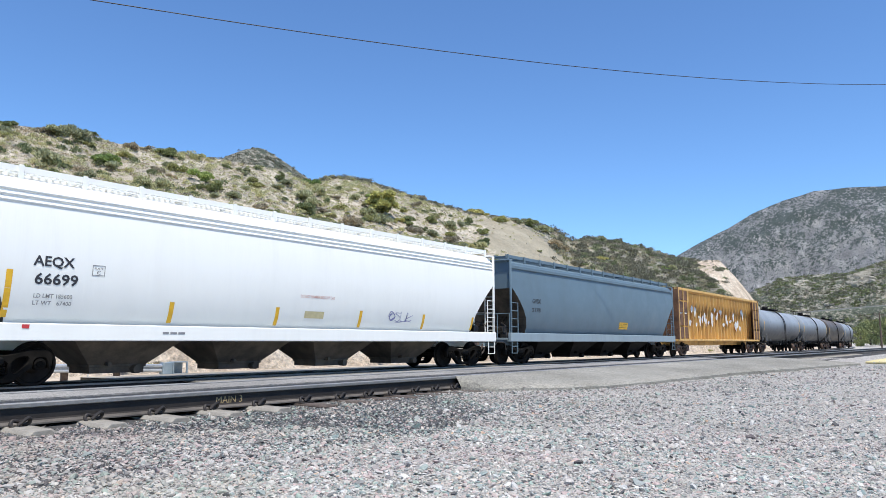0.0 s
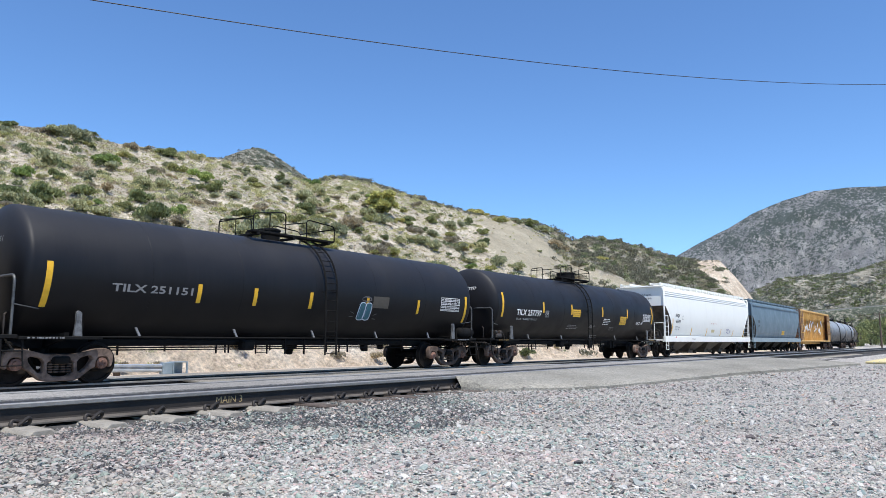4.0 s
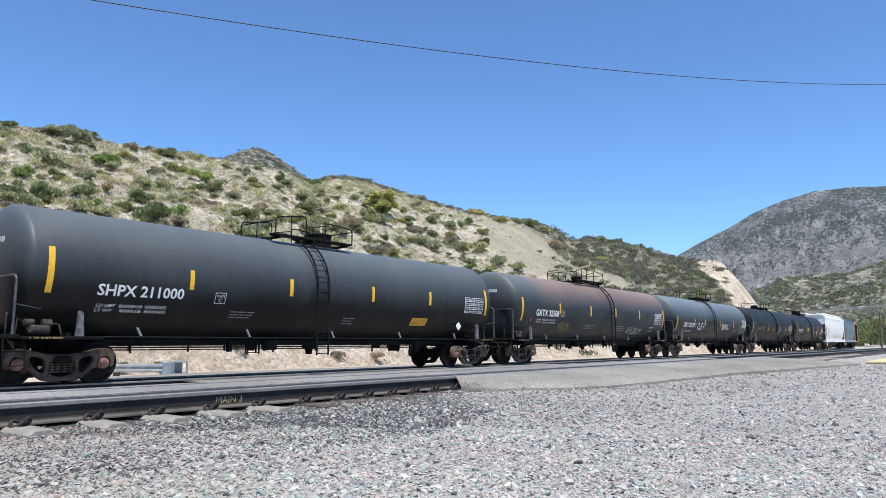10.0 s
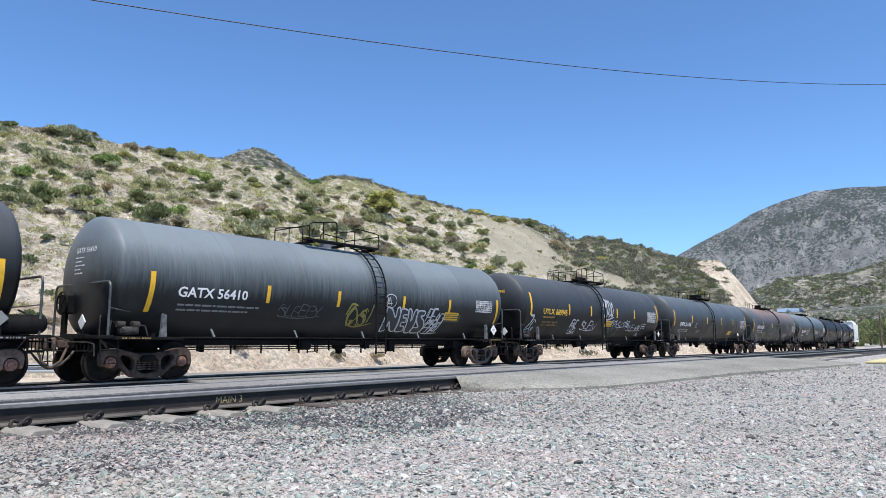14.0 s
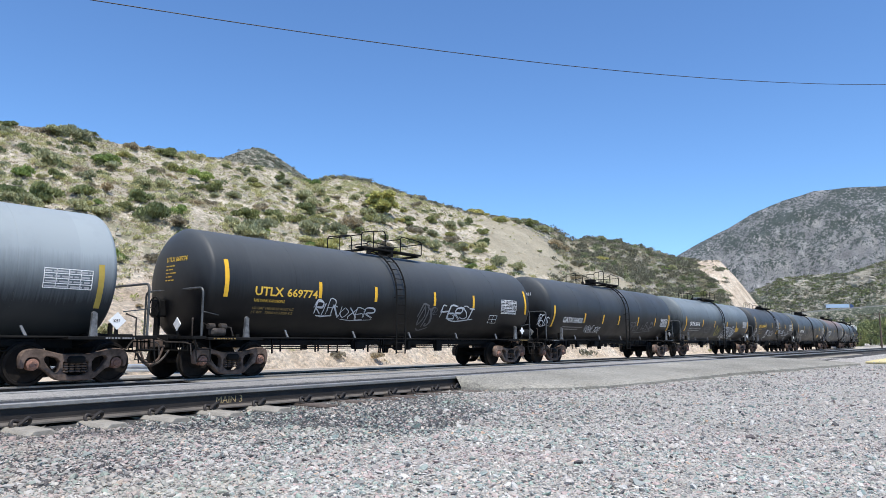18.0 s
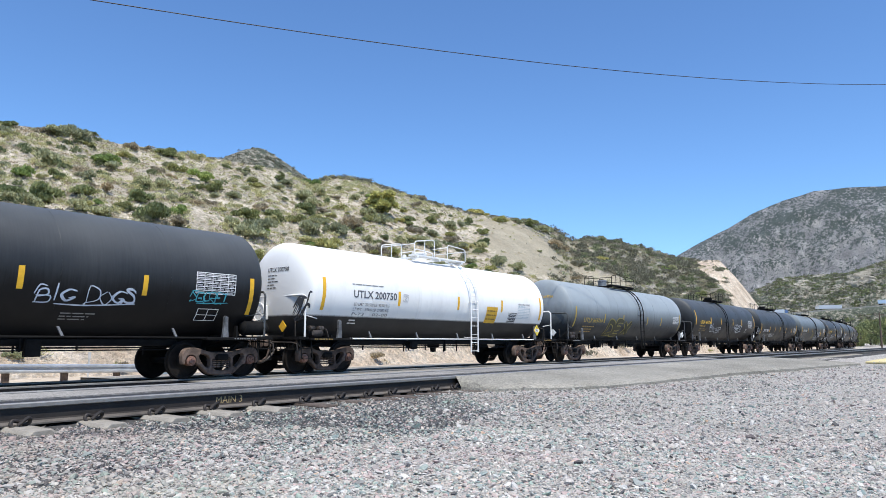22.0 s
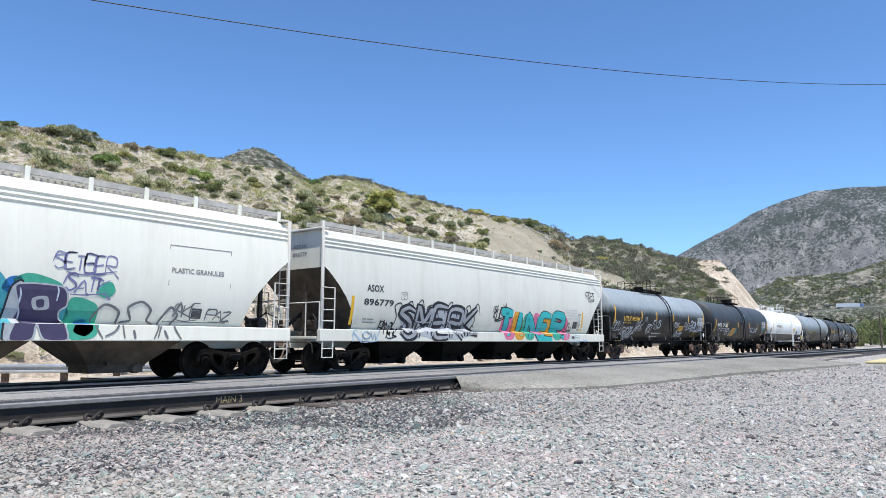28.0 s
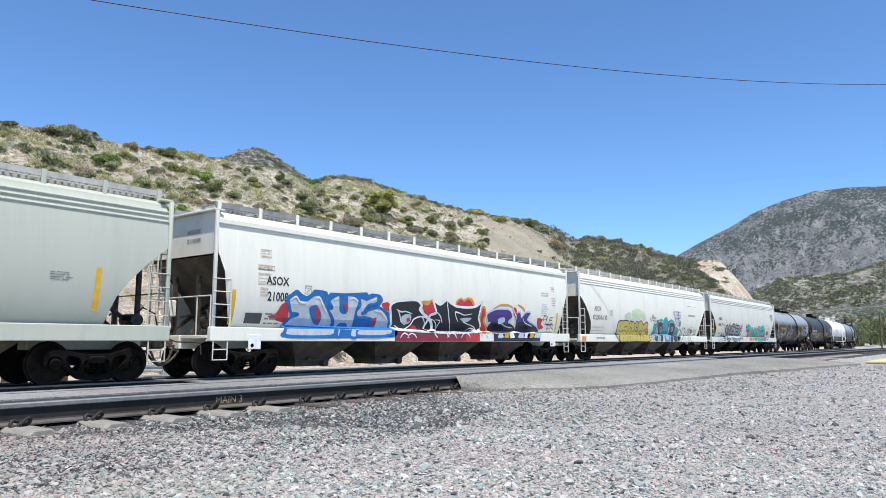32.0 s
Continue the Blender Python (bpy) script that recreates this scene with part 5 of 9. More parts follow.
def hopper_car(back, front, body, sillmat, label, bays=4, walk_mat=None, bay_mat=None, full=False):
    L = front - back
    car = empty("hopper_car")
    trim = TRIMWORN if body in (H_WHITE, H_AGED) else body
    tagged(car, label, "hopper car", "cars of the freight train")
    lk = round(L, 2)
    part("hopper_body", lambda: hopper_body(L, full), body, car, smooth=True, key=(lk, full))
    eave = full or body is H_BLUE
    part("roof_seams", lambda: hopper_seams(L, eave), body, car, smooth=not eave, key=(lk, eave))
    # slope sheets hold their shade in the colour, darker than the body paint
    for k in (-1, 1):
        part("slope_sheet", lambda: slope_sheet(L, k), BAYTAN, car, "slope sheet coloured dark for the shade there", key=(lk, k))
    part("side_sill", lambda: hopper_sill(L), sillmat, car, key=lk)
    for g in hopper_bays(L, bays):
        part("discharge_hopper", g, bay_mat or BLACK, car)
    for y in (-0.95, 0.95):
        part("roof_walk", lambda: roof_walk(L, y), walk_mat or body, car, "running board along the roof", key=(lk, y))
    if body is not H_BLUE:
        for y in (-1, 1):
            part("roof_fascia", lambda: fascia(L, y, bool(walk_mat)), walk_mat or body, car, "perforated edge of the running board" if walk_mat else "thin edge strips of the running board", key=(lk, y, bool(walk_mat)))
    for x in np.linspace(-L / 2 + 0.85, L / 2 - 0.85, 15):
        for y in (-1, 1):
            part("roof_stand", lambda: roof_stand(0.0, y), body, car, at=(x, 0, 0), key=y)
    for k in (-1, 1):
        part("coupler", lambda: coupler(L, k), CAST, car, "rusty coupler with brake hose", key=(lk, k))
        part("end_gear", lambda: end_gear(L, k), GREASY, car, "dark brake gear and stays at the car's end", key=(lk, k), smooth=True)
        part("air_hose", lambda: air_hose(L, k), GREASY, car, "drooping black brake hose", key=(lk, k), smooth=True)
        part("cut_lever", lambda: cut_lever(L, k), GREASY, car, key=(lk, k), smooth=True)
        part("end_ladder", lambda: hopper_end(L, k), trim, car, "end ladder and stays", key=(lk, k), smooth=True)
        for s in (-1, 1):
            part("corner_ladder", lambda: hopper_ladder(L, k, s), trim, car, "corner post with side ladder", key=(lk, k, s), smooth=True)
    part("brake_wheel", lambda: brake_wheel(L), sillmat, car, "spoked hand brake wheel", key=lk)
    sets = []
    tc = L / 2 - 2.0
    for x in (-tc, tc):
        # these trucks carry the shade of the body above in their colour
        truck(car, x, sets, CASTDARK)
    TRAIN.append((car, (front + back) / 2, tc, sets))
    return car, L


JOINTS = [284.4, 266.8, 249.2, 231.6, 214.0, 193.0, 172.9, 152.8, 134.25, 116.8, 98.6, 79.8, 60.85, 43.22, 25.61, 8.3, -9.1, -26.6, -42.7, -60.1, -77.2, -97.4, -117.6, -137.75, -157.9]

# black shells: sky light above and shade below are mixed into these colours
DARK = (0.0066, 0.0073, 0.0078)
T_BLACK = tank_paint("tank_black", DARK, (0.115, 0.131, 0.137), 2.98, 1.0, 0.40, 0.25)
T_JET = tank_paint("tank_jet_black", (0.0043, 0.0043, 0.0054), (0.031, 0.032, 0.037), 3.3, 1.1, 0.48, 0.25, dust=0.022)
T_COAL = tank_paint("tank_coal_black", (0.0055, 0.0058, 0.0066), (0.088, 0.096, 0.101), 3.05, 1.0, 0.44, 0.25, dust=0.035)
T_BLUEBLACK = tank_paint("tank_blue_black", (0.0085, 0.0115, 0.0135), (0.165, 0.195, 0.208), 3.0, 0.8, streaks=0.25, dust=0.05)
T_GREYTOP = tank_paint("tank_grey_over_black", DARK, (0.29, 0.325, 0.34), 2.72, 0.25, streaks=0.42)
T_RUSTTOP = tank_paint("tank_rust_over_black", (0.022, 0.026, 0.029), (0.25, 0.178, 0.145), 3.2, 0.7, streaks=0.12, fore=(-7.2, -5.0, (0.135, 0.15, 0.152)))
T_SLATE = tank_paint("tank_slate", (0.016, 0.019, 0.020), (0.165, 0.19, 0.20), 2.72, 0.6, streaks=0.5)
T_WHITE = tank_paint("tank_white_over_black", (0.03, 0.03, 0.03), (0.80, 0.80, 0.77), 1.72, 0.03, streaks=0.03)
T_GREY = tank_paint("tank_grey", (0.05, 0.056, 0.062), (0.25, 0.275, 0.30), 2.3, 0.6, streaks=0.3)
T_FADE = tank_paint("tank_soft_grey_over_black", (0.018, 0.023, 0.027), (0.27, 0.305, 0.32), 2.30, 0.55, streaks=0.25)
HOUSEGREY = surface("dusty_housing_grey", (0.10, 0.115, 0.13), (0.20, 0.22, 0.235), 4, 0.6, 0, 40, 0.1)
YDULL = plain("weathered_yellow", (0.40, 0.29, 0.05), 0.6)
T_BROWN = tank_paint("tank_brown", (0.05, 0.042, 0.035), (0.12, 0.10, 0.085), 3.0, 0.6)
H_WHITE = paint("hopper_white", (0.795, 0.775, 0.66), 0.4, (0.42, 0.38, 0.30), amount=0.4)
TRIMWORN = paint("worn_white_trim", (0.60, 0.58, 0.52), 0.5, (0.20, 0.14, 0.10), amount=0.8)
H_AGED = paint("hopper_aged_white", (0.665, 0.655, 0.565), 0.42, (0.36, 0.33, 0.27), amount=0.5)
H_CLEAN = paint("hopper_clean_white", (0.80, 0.795, 0.74), 0.38, (0.46, 0.45, 0.41), amount=0.2)
WALKGREY = surface("walkway_grey", (0.34, 0.325, 0.29), (0.50, 0.475, 0.43), 3, 0.7, 0.0, 30, 0.1)
WALKDARK = surface("walkway_dark_grey", (0.20, 0.198, 0.185), (0.32, 0.31, 0.29), 3, 0.6, 0.2, 30, 0.1)
H_CREAM = paint("hopper_cream", (0.475, 0.485, 0.395), 0.45, (0.22, 0.20, 0.155), amount=0.35)
H_BLUE = paint("hopper_bluegrey", (0.110, 0.163, 0.198), 0.45, amount=0.2)
H_BLUESILL = paint("sill_pale_blue", (0.24, 0.30, 0.33), 0.5, amount=0.3)
BULK_RUST = surface("rusted_bulkhead", (0.07, 0.035, 0.022), (0.20, 0.10, 0.05), 1.2, 0.85, 0, 30, 0.2)
SCRAP = plain("torn_white_wrap", (0.66, 0.65, 0.60), 0.7)
ORANGE = paint("lumber_orange", (0.66, 0.41, 0.13), 0.6, (0.22, 0.10, 0.045), 1.3)
# brown of bays and slope sheets, darkened for the shade under the hoppers
BAYTAN = surface("shaded_bay_brown", (0.030, 0.025, 0.020), (0.115, 0.094, 0.072), 1.2, 0.8, 0, 30, 0.1)


# ---- train: lumber car ----
def lumber_car(back, front):
    """A centre-beam lumber car: deck, end bulkheads and a ribbed wall down the middle."""
    L = front - back
    car = empty("lumber_car")
    tagged(car, "rusty orange lumber car with ribbed centre wall", "freight car", "cars of the freight train")
    h = L / 2 - 0.5
    part("deck", Geo().box(-h, h, -1.45, 1.45, 1.0, 1.14, 0.02).box(-h, h, -0.3, 0.3, 0.7, 1.0), ORANGE, car)
    for k in (-1, 1):
        a, b = sorted((k * h, k * (h - 0.12)))
        part("bulkhead", Geo().box(a, b, -1.5, 1.5, 1.1, 4.45, 0.01), BULK_RUST, car, "rusted brown end bulkhead")
        for i in range(5):
            y = -1.4 + i * 0.7
            a, b = sorted((k * (h - 0.125), k * (h - 0.22)))
            part("bulkhead_rib", Geo().box(a, b, y - 0.05, y + 0.05, 1.14, 4.42, 0.01), BULK_RUST, car)
        part("coupler", lambda: coupler(L, k), CAST, car, "rusty coupler with brake hose", key=(round(L, 2), k))
    part("centre_wall", Geo().box(-h + 0.1, h - 0.1, -0.06, 0.06, 1.12, 4.3, 0.01), ORANGE, car)
    for x in np.linspace(-h + 0.5, h - 0.5, 25):
        part("wall_rib", Geo().box(x - 0.07, x + 0.07, -1.3, 1.3, 4.3, 4.42, 0.01).prism([(x - 0.05, 1.14), (x + 0.05, 1.14), (x + 0.05, 4.3), (x - 0.05, 4.3)], -0.95, -0.062), ORANGE, car)
    rnd = random.Random(4)
    for i in range(34):
        x = -h + 0.9 + (2 * h - 4.2) * (i + rnd.random()) / 34
        z = rnd.gauss(2.35, 0.3)
        w, d = rnd.uniform(0.1, 0.35), rnd.uniform(0.2, 0.75)
        part("wrap_scrap", Geo().add([(x, -1.0, z), (x + w, -0.97, z - rnd.uniform(-0.1, 0.15)), (x + w * 1.2, -1.03, z + d * 0.7), (x + w * 0.5, -0.99, z + d), (x - 0.05, -0.98, z + d * 0.6)], [(0, 1, 2, 3, 4)]), SCRAP, car, "torn scrap of white wrapping")
    for k in (-1, 1):
        a, b = sorted((k * (h - 0.13), k * (h - 1.9)))
        for z0, z1 in ((1.16, 1.9), (2.0, 2.75), (2.85, 3.55), (3.65, 4.28)):
            part("end_panel", Geo().box(a, b, -1.46, -1.41, z0, z1, 0.02), BULK_RUST, car, "rust-brown panel beside the bulkhead")
        for x in (a + 0.06, (a + b) / 2, b - 0.06):
            part("end_stake", Geo().box(x - 0.05, x + 0.05, -1.50, -1.465, 1.14, 4.3, 0.01), ORANGE, car)
    part("top_chord", Geo().box(-h, h, -1.45, -1.25, 4.3, 4.45, 0.01).box(-h, h, 1.25, 1.45, 4.3, 4.45, 0.01), ORANGE, car)
    sets = []
    tc = L / 2 - 2.2
    for x in (-tc, tc):
        truck(car, x, sets)
    TRAIN.append((car, (front + back) / 2, tc, sets))
    return car, L


J = JOINTS
CARS = {}
for i, (m, lab) in enumerate(((T_GREY, "pale grey tank car with stained shell"), (T_BROWN, "brown-black tank car with dusty shell"), (T_GREY, "grey tank car with stained shell"), (T_GREY, "dusty grey tank car with dark belly"))):
    CARS["lead%d" % i] = tank_car(J[i + 1], J[i], m, lab)
CARS["lumber"] = lumber_car(J[5], J[4])
CARS["blue_hopper"] = hopper_car(J[6], J[5], H_BLUE, H_BLUESILL, "blue-grey covered hopper car", 4)
CARS["white_hopper"] = hopper_car(J[7], J[6], H_CLEAN, H_CLEAN, "clean white covered hopper car", 4, bay_mat=BAYTAN)
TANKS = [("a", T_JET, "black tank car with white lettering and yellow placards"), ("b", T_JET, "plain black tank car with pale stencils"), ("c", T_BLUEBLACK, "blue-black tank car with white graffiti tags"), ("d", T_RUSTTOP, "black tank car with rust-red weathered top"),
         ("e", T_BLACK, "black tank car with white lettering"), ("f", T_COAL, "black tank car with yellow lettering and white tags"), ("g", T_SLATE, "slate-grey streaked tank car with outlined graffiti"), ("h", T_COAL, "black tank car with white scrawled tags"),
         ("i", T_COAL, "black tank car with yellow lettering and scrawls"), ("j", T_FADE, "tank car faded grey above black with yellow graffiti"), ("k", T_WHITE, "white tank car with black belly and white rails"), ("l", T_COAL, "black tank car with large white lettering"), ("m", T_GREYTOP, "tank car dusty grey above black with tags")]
WHITE_TRIM = paint("trim_white", (0.75, 0.75, 0.73), 0.45, amount=0.2)
STRIPES = {"a": (-4.66, -2.0, 1.36, 4.46), "b": (-3.82, -2.12, -0.16, 2.2, 4.7), "c": (-4.5, -2.3, 1.21, 4.51), "d": (-4.8, -1.64, 1.3, 4.48), "e": (-4.84, -1.7, 1.64, 4.54), "f": (-3.92, -1.62, 1.44, 3.72), "g": (-3.76, -1.12, 1.88, 4.42), "h": (-4.25, -2.17, -0.23, 2.35, 4.87), "i": (-4.16, -1.78, 1.26, 3.64), "j": (-4.17, -1.85, 1.53, 3.67), "k": (-3.36, -0.04, 2.9), "l": (-4.38, -1.49, 1.76, 4.44), "m": (-3.79, -1.55, 1.29, 3.99)}
LADDER = {"a": -0.32, "b": 0.5, "c": -0.5, "d": 0.7, "e": -0.6, "f": -0.5, "g": 0.6, "h": 0.49, "i": -0.7, "j": 0.35, "k": 0.8, "l": -0.42, "m": 0.43}
MID = {"b": 2.12, "c": 2.21, "g": 2.22, "h": 2.08, "j": 2.13, "k": 2.36, "l": 2.24}
INSET = {"j": 0.66, "k": 0.8, "h": 0.3, "f": 0.44, "m": 0.2, "e": 0.2}
FIRST = {"j": 0.74, "g": 1.05, "m": 0.55, "f": 0.82, "l": 0.84, "c": 0.67}
TOP = {"a": (0.29, 0.46, 0.50), "c": (0.15, 0.30, 0.22), "d": (-0.17, 0.27, 0.40), "e": (0.57, 0.42, 0.42), "f": (0.31, 0.26, 0.36), "g": (-0.29, 0.26, 0.26), "i": (0.27, 0.28, 0.36), "j": (-1.25, 0.24, 0.42), "l": (0.75, 0.37, 0.46)}
LIFT = {"c": -0.13, "d": -0.13, "g": -0.13, "l": -0.13, "m": -0.08, "f": 0.14, "i": 0.14}
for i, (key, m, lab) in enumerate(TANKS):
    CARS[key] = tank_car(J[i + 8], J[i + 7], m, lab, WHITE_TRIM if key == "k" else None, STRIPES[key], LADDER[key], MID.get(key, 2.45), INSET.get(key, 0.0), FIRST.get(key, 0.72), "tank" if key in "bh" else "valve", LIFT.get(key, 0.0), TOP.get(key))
CARS["hopper_a"] = hopper_car(J[21], J[20], H_AGED, H_AGED, "white covered hopper car with graffiti on its side", 4, WALKGREY)
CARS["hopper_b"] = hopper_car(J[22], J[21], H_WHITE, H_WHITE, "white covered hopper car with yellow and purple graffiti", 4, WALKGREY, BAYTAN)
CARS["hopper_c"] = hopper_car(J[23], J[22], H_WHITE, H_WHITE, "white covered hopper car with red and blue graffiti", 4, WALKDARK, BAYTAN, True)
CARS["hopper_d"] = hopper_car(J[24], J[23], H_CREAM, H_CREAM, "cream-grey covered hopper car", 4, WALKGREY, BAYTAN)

# ---- lettering, plates and graffiti on the cars ----
FADED = plain("faded_placard", (0.07, 0.06, 0.045), 0.6)
FADEDY = plain("faded_yellow", (0.52, 0.45, 0.25), 0.6)
PLACARD2 = plain("orange_placard", (0.60, 0.30, 0.04), 0.6)
BRIGHTY = plain("placard_yellow", (0.80, 0.62, 0.06), 0.5)
BLUELINE = plain("pale_blue_print", (0.44, 0.52, 0.55), 0.6)
RED = plain("signal_red", (0.50, 0.04, 0.04), 0.5)
REDDIM = plain("pale_red_stencil", (0.55, 0.30, 0.25), 0.6)
TAGW = plain("white_spray", (0.50, 0.52, 0.54), 0.7)
TAGDIM = plain("dim_spray", (0.10, 0.10, 0.105), 0.7)
TAGPALE = plain("pale_blue_spray", (0.52, 0.58, 0.66), 0.7)
TAGBLUE = plain("sky_blue_spray", (0.35, 0.50, 0.66), 0.7)
TAGCYAN = plain("cyan_spray", (0.06, 0.36, 0.42), 0.7)
DIMCYAN = plain("dull_teal_spray", (0.035, 0.125, 0.155), 0.7)
DIMBLUE = plain("dull_blue_spray", (0.12, 0.20, 0.27), 0.7)
TAGOCHRE = plain("ochre_spray", (0.27, 0.235, 0.06), 0.7)
TAGGREY = plain("grey_fill_spray", (0.045, 0.05, 0.05), 0.7)
TAGPURP = plain("violet_spray", (0.20, 0.20, 0.36), 0.7)
OLIVE = plain("olive_spray", (0.055, 0.052, 0.022), 0.7)
OLIVEY = plain("yellow_spray", (0.58, 0.47, 0.12), 0.7)
LIME = plain("lime_spray", (0.55, 0.62, 0.42), 0.7)
PLUM = plain("plum_spray", (0.055, 0.045, 0.10), 0.7)
TEAL = plain("teal_spray", (0.03, 0.42, 0.42), 0.7)
TEALG = plain("sea_green_spray", (0.05, 0.36, 0.24), 0.7)
TEALC = plain("turquoise_spray", (0.05, 0.31, 0.36), 0.7)
SMOKE = plain("smoke_grey_spray", (0.40, 0.42, 0.44), 0.7)
SMOKEDARK = plain("dark_smoke_spray", (0.16, 0.165, 0.17), 0.7)
ROSE = plain("rose_spray", (0.62, 0.16, 0.27), 0.7)
STEELG = plain("steel_grey_spray", (0.33, 0.34, 0.35), 0.7)
OHSFILL = plain("silver_blue_spray", (0.50, 0.545, 0.58), 0.7)
BLUEG = plain("strong_blue_spray", (0.016, 0.145, 0.40), 0.7)
BLACKG = plain("black_spray", (0.018, 0.018, 0.025), 0.7)
REDG = plain("red_spray", (0.50, 0.04, 0.05), 0.7)
PURPG = plain("purple_spray", (0.065, 0.04, 0.19), 0.7)
DARKPANEL = plain("dark_panel", (0.06, 0.06, 0.065), 0.6)
ORANGEG = plain("orange_spray", (0.62, 0.30, 0.03), 0.7)
CRIMSON = plain("crimson_spray", (0.22, 0.025, 0.05), 0.7)
NAVYG = plain("navy_spray", (0.02, 0.03, 0.055), 0.7)
RUSTFADE = paint("faded_rust", (0.62, 0.52, 0.38), 0.7, (0.42, 0.24, 0.12), amount=1.0)
PLATELINE = plain("dim_plate_print", (0.22, 0.13, 0.02), 0.6)


def side_of(key):
    return hopper_side_full if "hopper" in key else tank_side


def hopper_side_full(x, z, e=0.008):
    """The hopper's side and the sill below it."""
    if z < 1.315:
        return (x, -(1.60 + e), z)
    return hopper_side(x, z, e)


def fitted(body, x0, x1, h, bold=0.0):
    v, _ = text_shape(body, bold)
    xs = [p for p, _ in v]
    return (x1 - x0) / (max(xs) * h / 0.72)


def lettering(key, body, x0, x1, z, h, mat):
    size = h / 0.72
    part("lettering", words(body, x0, z, size, side_of(key), 0.022, fitted(body, x0, x1, h, 0.022)), mat, CARS[key][0], "stencilled car lettering")


def stencils(key, x0, x1, z0, z1, n, mat):
    gap = max(0.05, (z1 - z0) / n)
    rnd = random.Random(int(abs(x0) * 100))
    part("stencil_lines", bars(x0, z1 - gap, [(x1 - x0) * rnd.uniform(0.7, 1.0) for _ in range(n)], side_of(key), gap * 0.36, gap, int(abs(x0 * 10))), mat, CARS[key][0], "small stencilled lines")["kind"] = "stuff"


def data_lines(key, x0, x1, z0, z1, mat, *rows):
    """Lines of small readable stencils, one under another."""
    gap = (z1 - z0) / len(rows)
    for i, body in enumerate(rows):
        h = gap * 0.62
        part("lettering", words(body, x0, z1 - gap * (i + 1) + gap * 0.2, h / 0.72, side_of(key), 0.008, fitted(body, x0, x1, h, 0.008)), mat, CARS[key][0], "small stencilled data")


def plate(key, x0, x1, z0, z1, mat):
    p = part("plate", patch(x0, x1, z0, z1, side_of(key), e=0.009), mat, CARS[key][0], "painted plate")
    if mat in (PLACARD, PLACARD2):
        d = (z1 - z0) / 4
        part("plate_lines", bars(x0 + 0.04, z1 - d * 1.1, [(x1 - x0) * 0.85] * 3, lambda x, z, e: side_of(key)(x, z, 0.012), d * 0.3, d, 3), PLATELINE, p)


def panel(key, x0, x1, z0, z1, rows, cols):
    white = key == "k" or "hopper" in key
    if x1 - x0 < 0.36 and z1 - z0 < 0.36:
        box = part("plate_mark", frame_plate(x0, x1, z0, z1, side_of(key), 0.016), GREYTXT if white else FAINT, CARS[key][0], "small framed plate mark")
        w, h = x1 - x0, z1 - z0
        for body, u, v, q in (("PLATE", 0.14, 0.60, 0.20), ("C", 0.34, 0.14, 0.36)):
            part("lettering", words(body, x0 + w * u, z0 + h * v, h * q / 0.72, side_of(key), 0.01, fitted(body, 0, w * (1 - 2 * u), h * q, 0.01)), GREYTXT if white else FAINT, box)
        return
    part("data_panel", frame_plate(x0, x1, z0, z1, side_of(key), 0.018, rows, cols), GREYTXT if white else WHITE, CARS[key][0], "ruled data panel")
    if rows > 3:
        g = Geo()
        d = (z1 - z0) / rows
        for i in range(rows):
            g2 = bars(x0 + 0.03, z0 + d * i + d * 0.25, [(x1 - x0) * 0.92], side_of(key), d * 0.34, d, i + 5)
            g.add(g2.v, g2.f)
        part("stencil_lines", g, GREYTXT if white else plain("stencil_pale", (0.42, 0.42, 0.42)), CARS[key][0])


# strokes of hand-sprayed letters on a grid four wide and six high
GLYPHS = {"A": "00 26 40|12 32", "B": "00 06 36 34 03|03 43 40 00", "C": "45 26 03 20 41", "D": "00 06 35 41 00", "E": "46 06 00 40|03 33", "F": "46 06 00|03 33", "G": "45 26 03 20 42 22", "H": "00 06|46 40|03 43", "I": "20 26", "J": "46 41 20 01", "K": "00 06|46 02 40", "L": "06 00 40", "M": "00 06 23 46 40", "N": "00 06 40 46", "O": "26 03 20 43 26", "P": "00 06 46 43 03", "Q": "26 03 20 43 26|22 40", "R": "00 06 46 43 03 40", "S": "45 26 05 33 41 20 01", "T": "06 46|26 20", "U": "06 01 20 41 46", "V": "06 20 46", "W": "06 10 24 30 46", "X": "06 40|46 00", "Y": "06 23 46|23 20", "Z": "06 46 00 40", "0": "26 03 20 43 26", "1": "14 26 20", "2": "05 26 45 00 40", "3": "06 46 23 41 20 01", "4": "30 36 02 42", "5": "46 06 03 33 41 20 01", "6": "46 03 01 20 42 23 02", "-": "13 33", ".": "10 20", " ": ""}


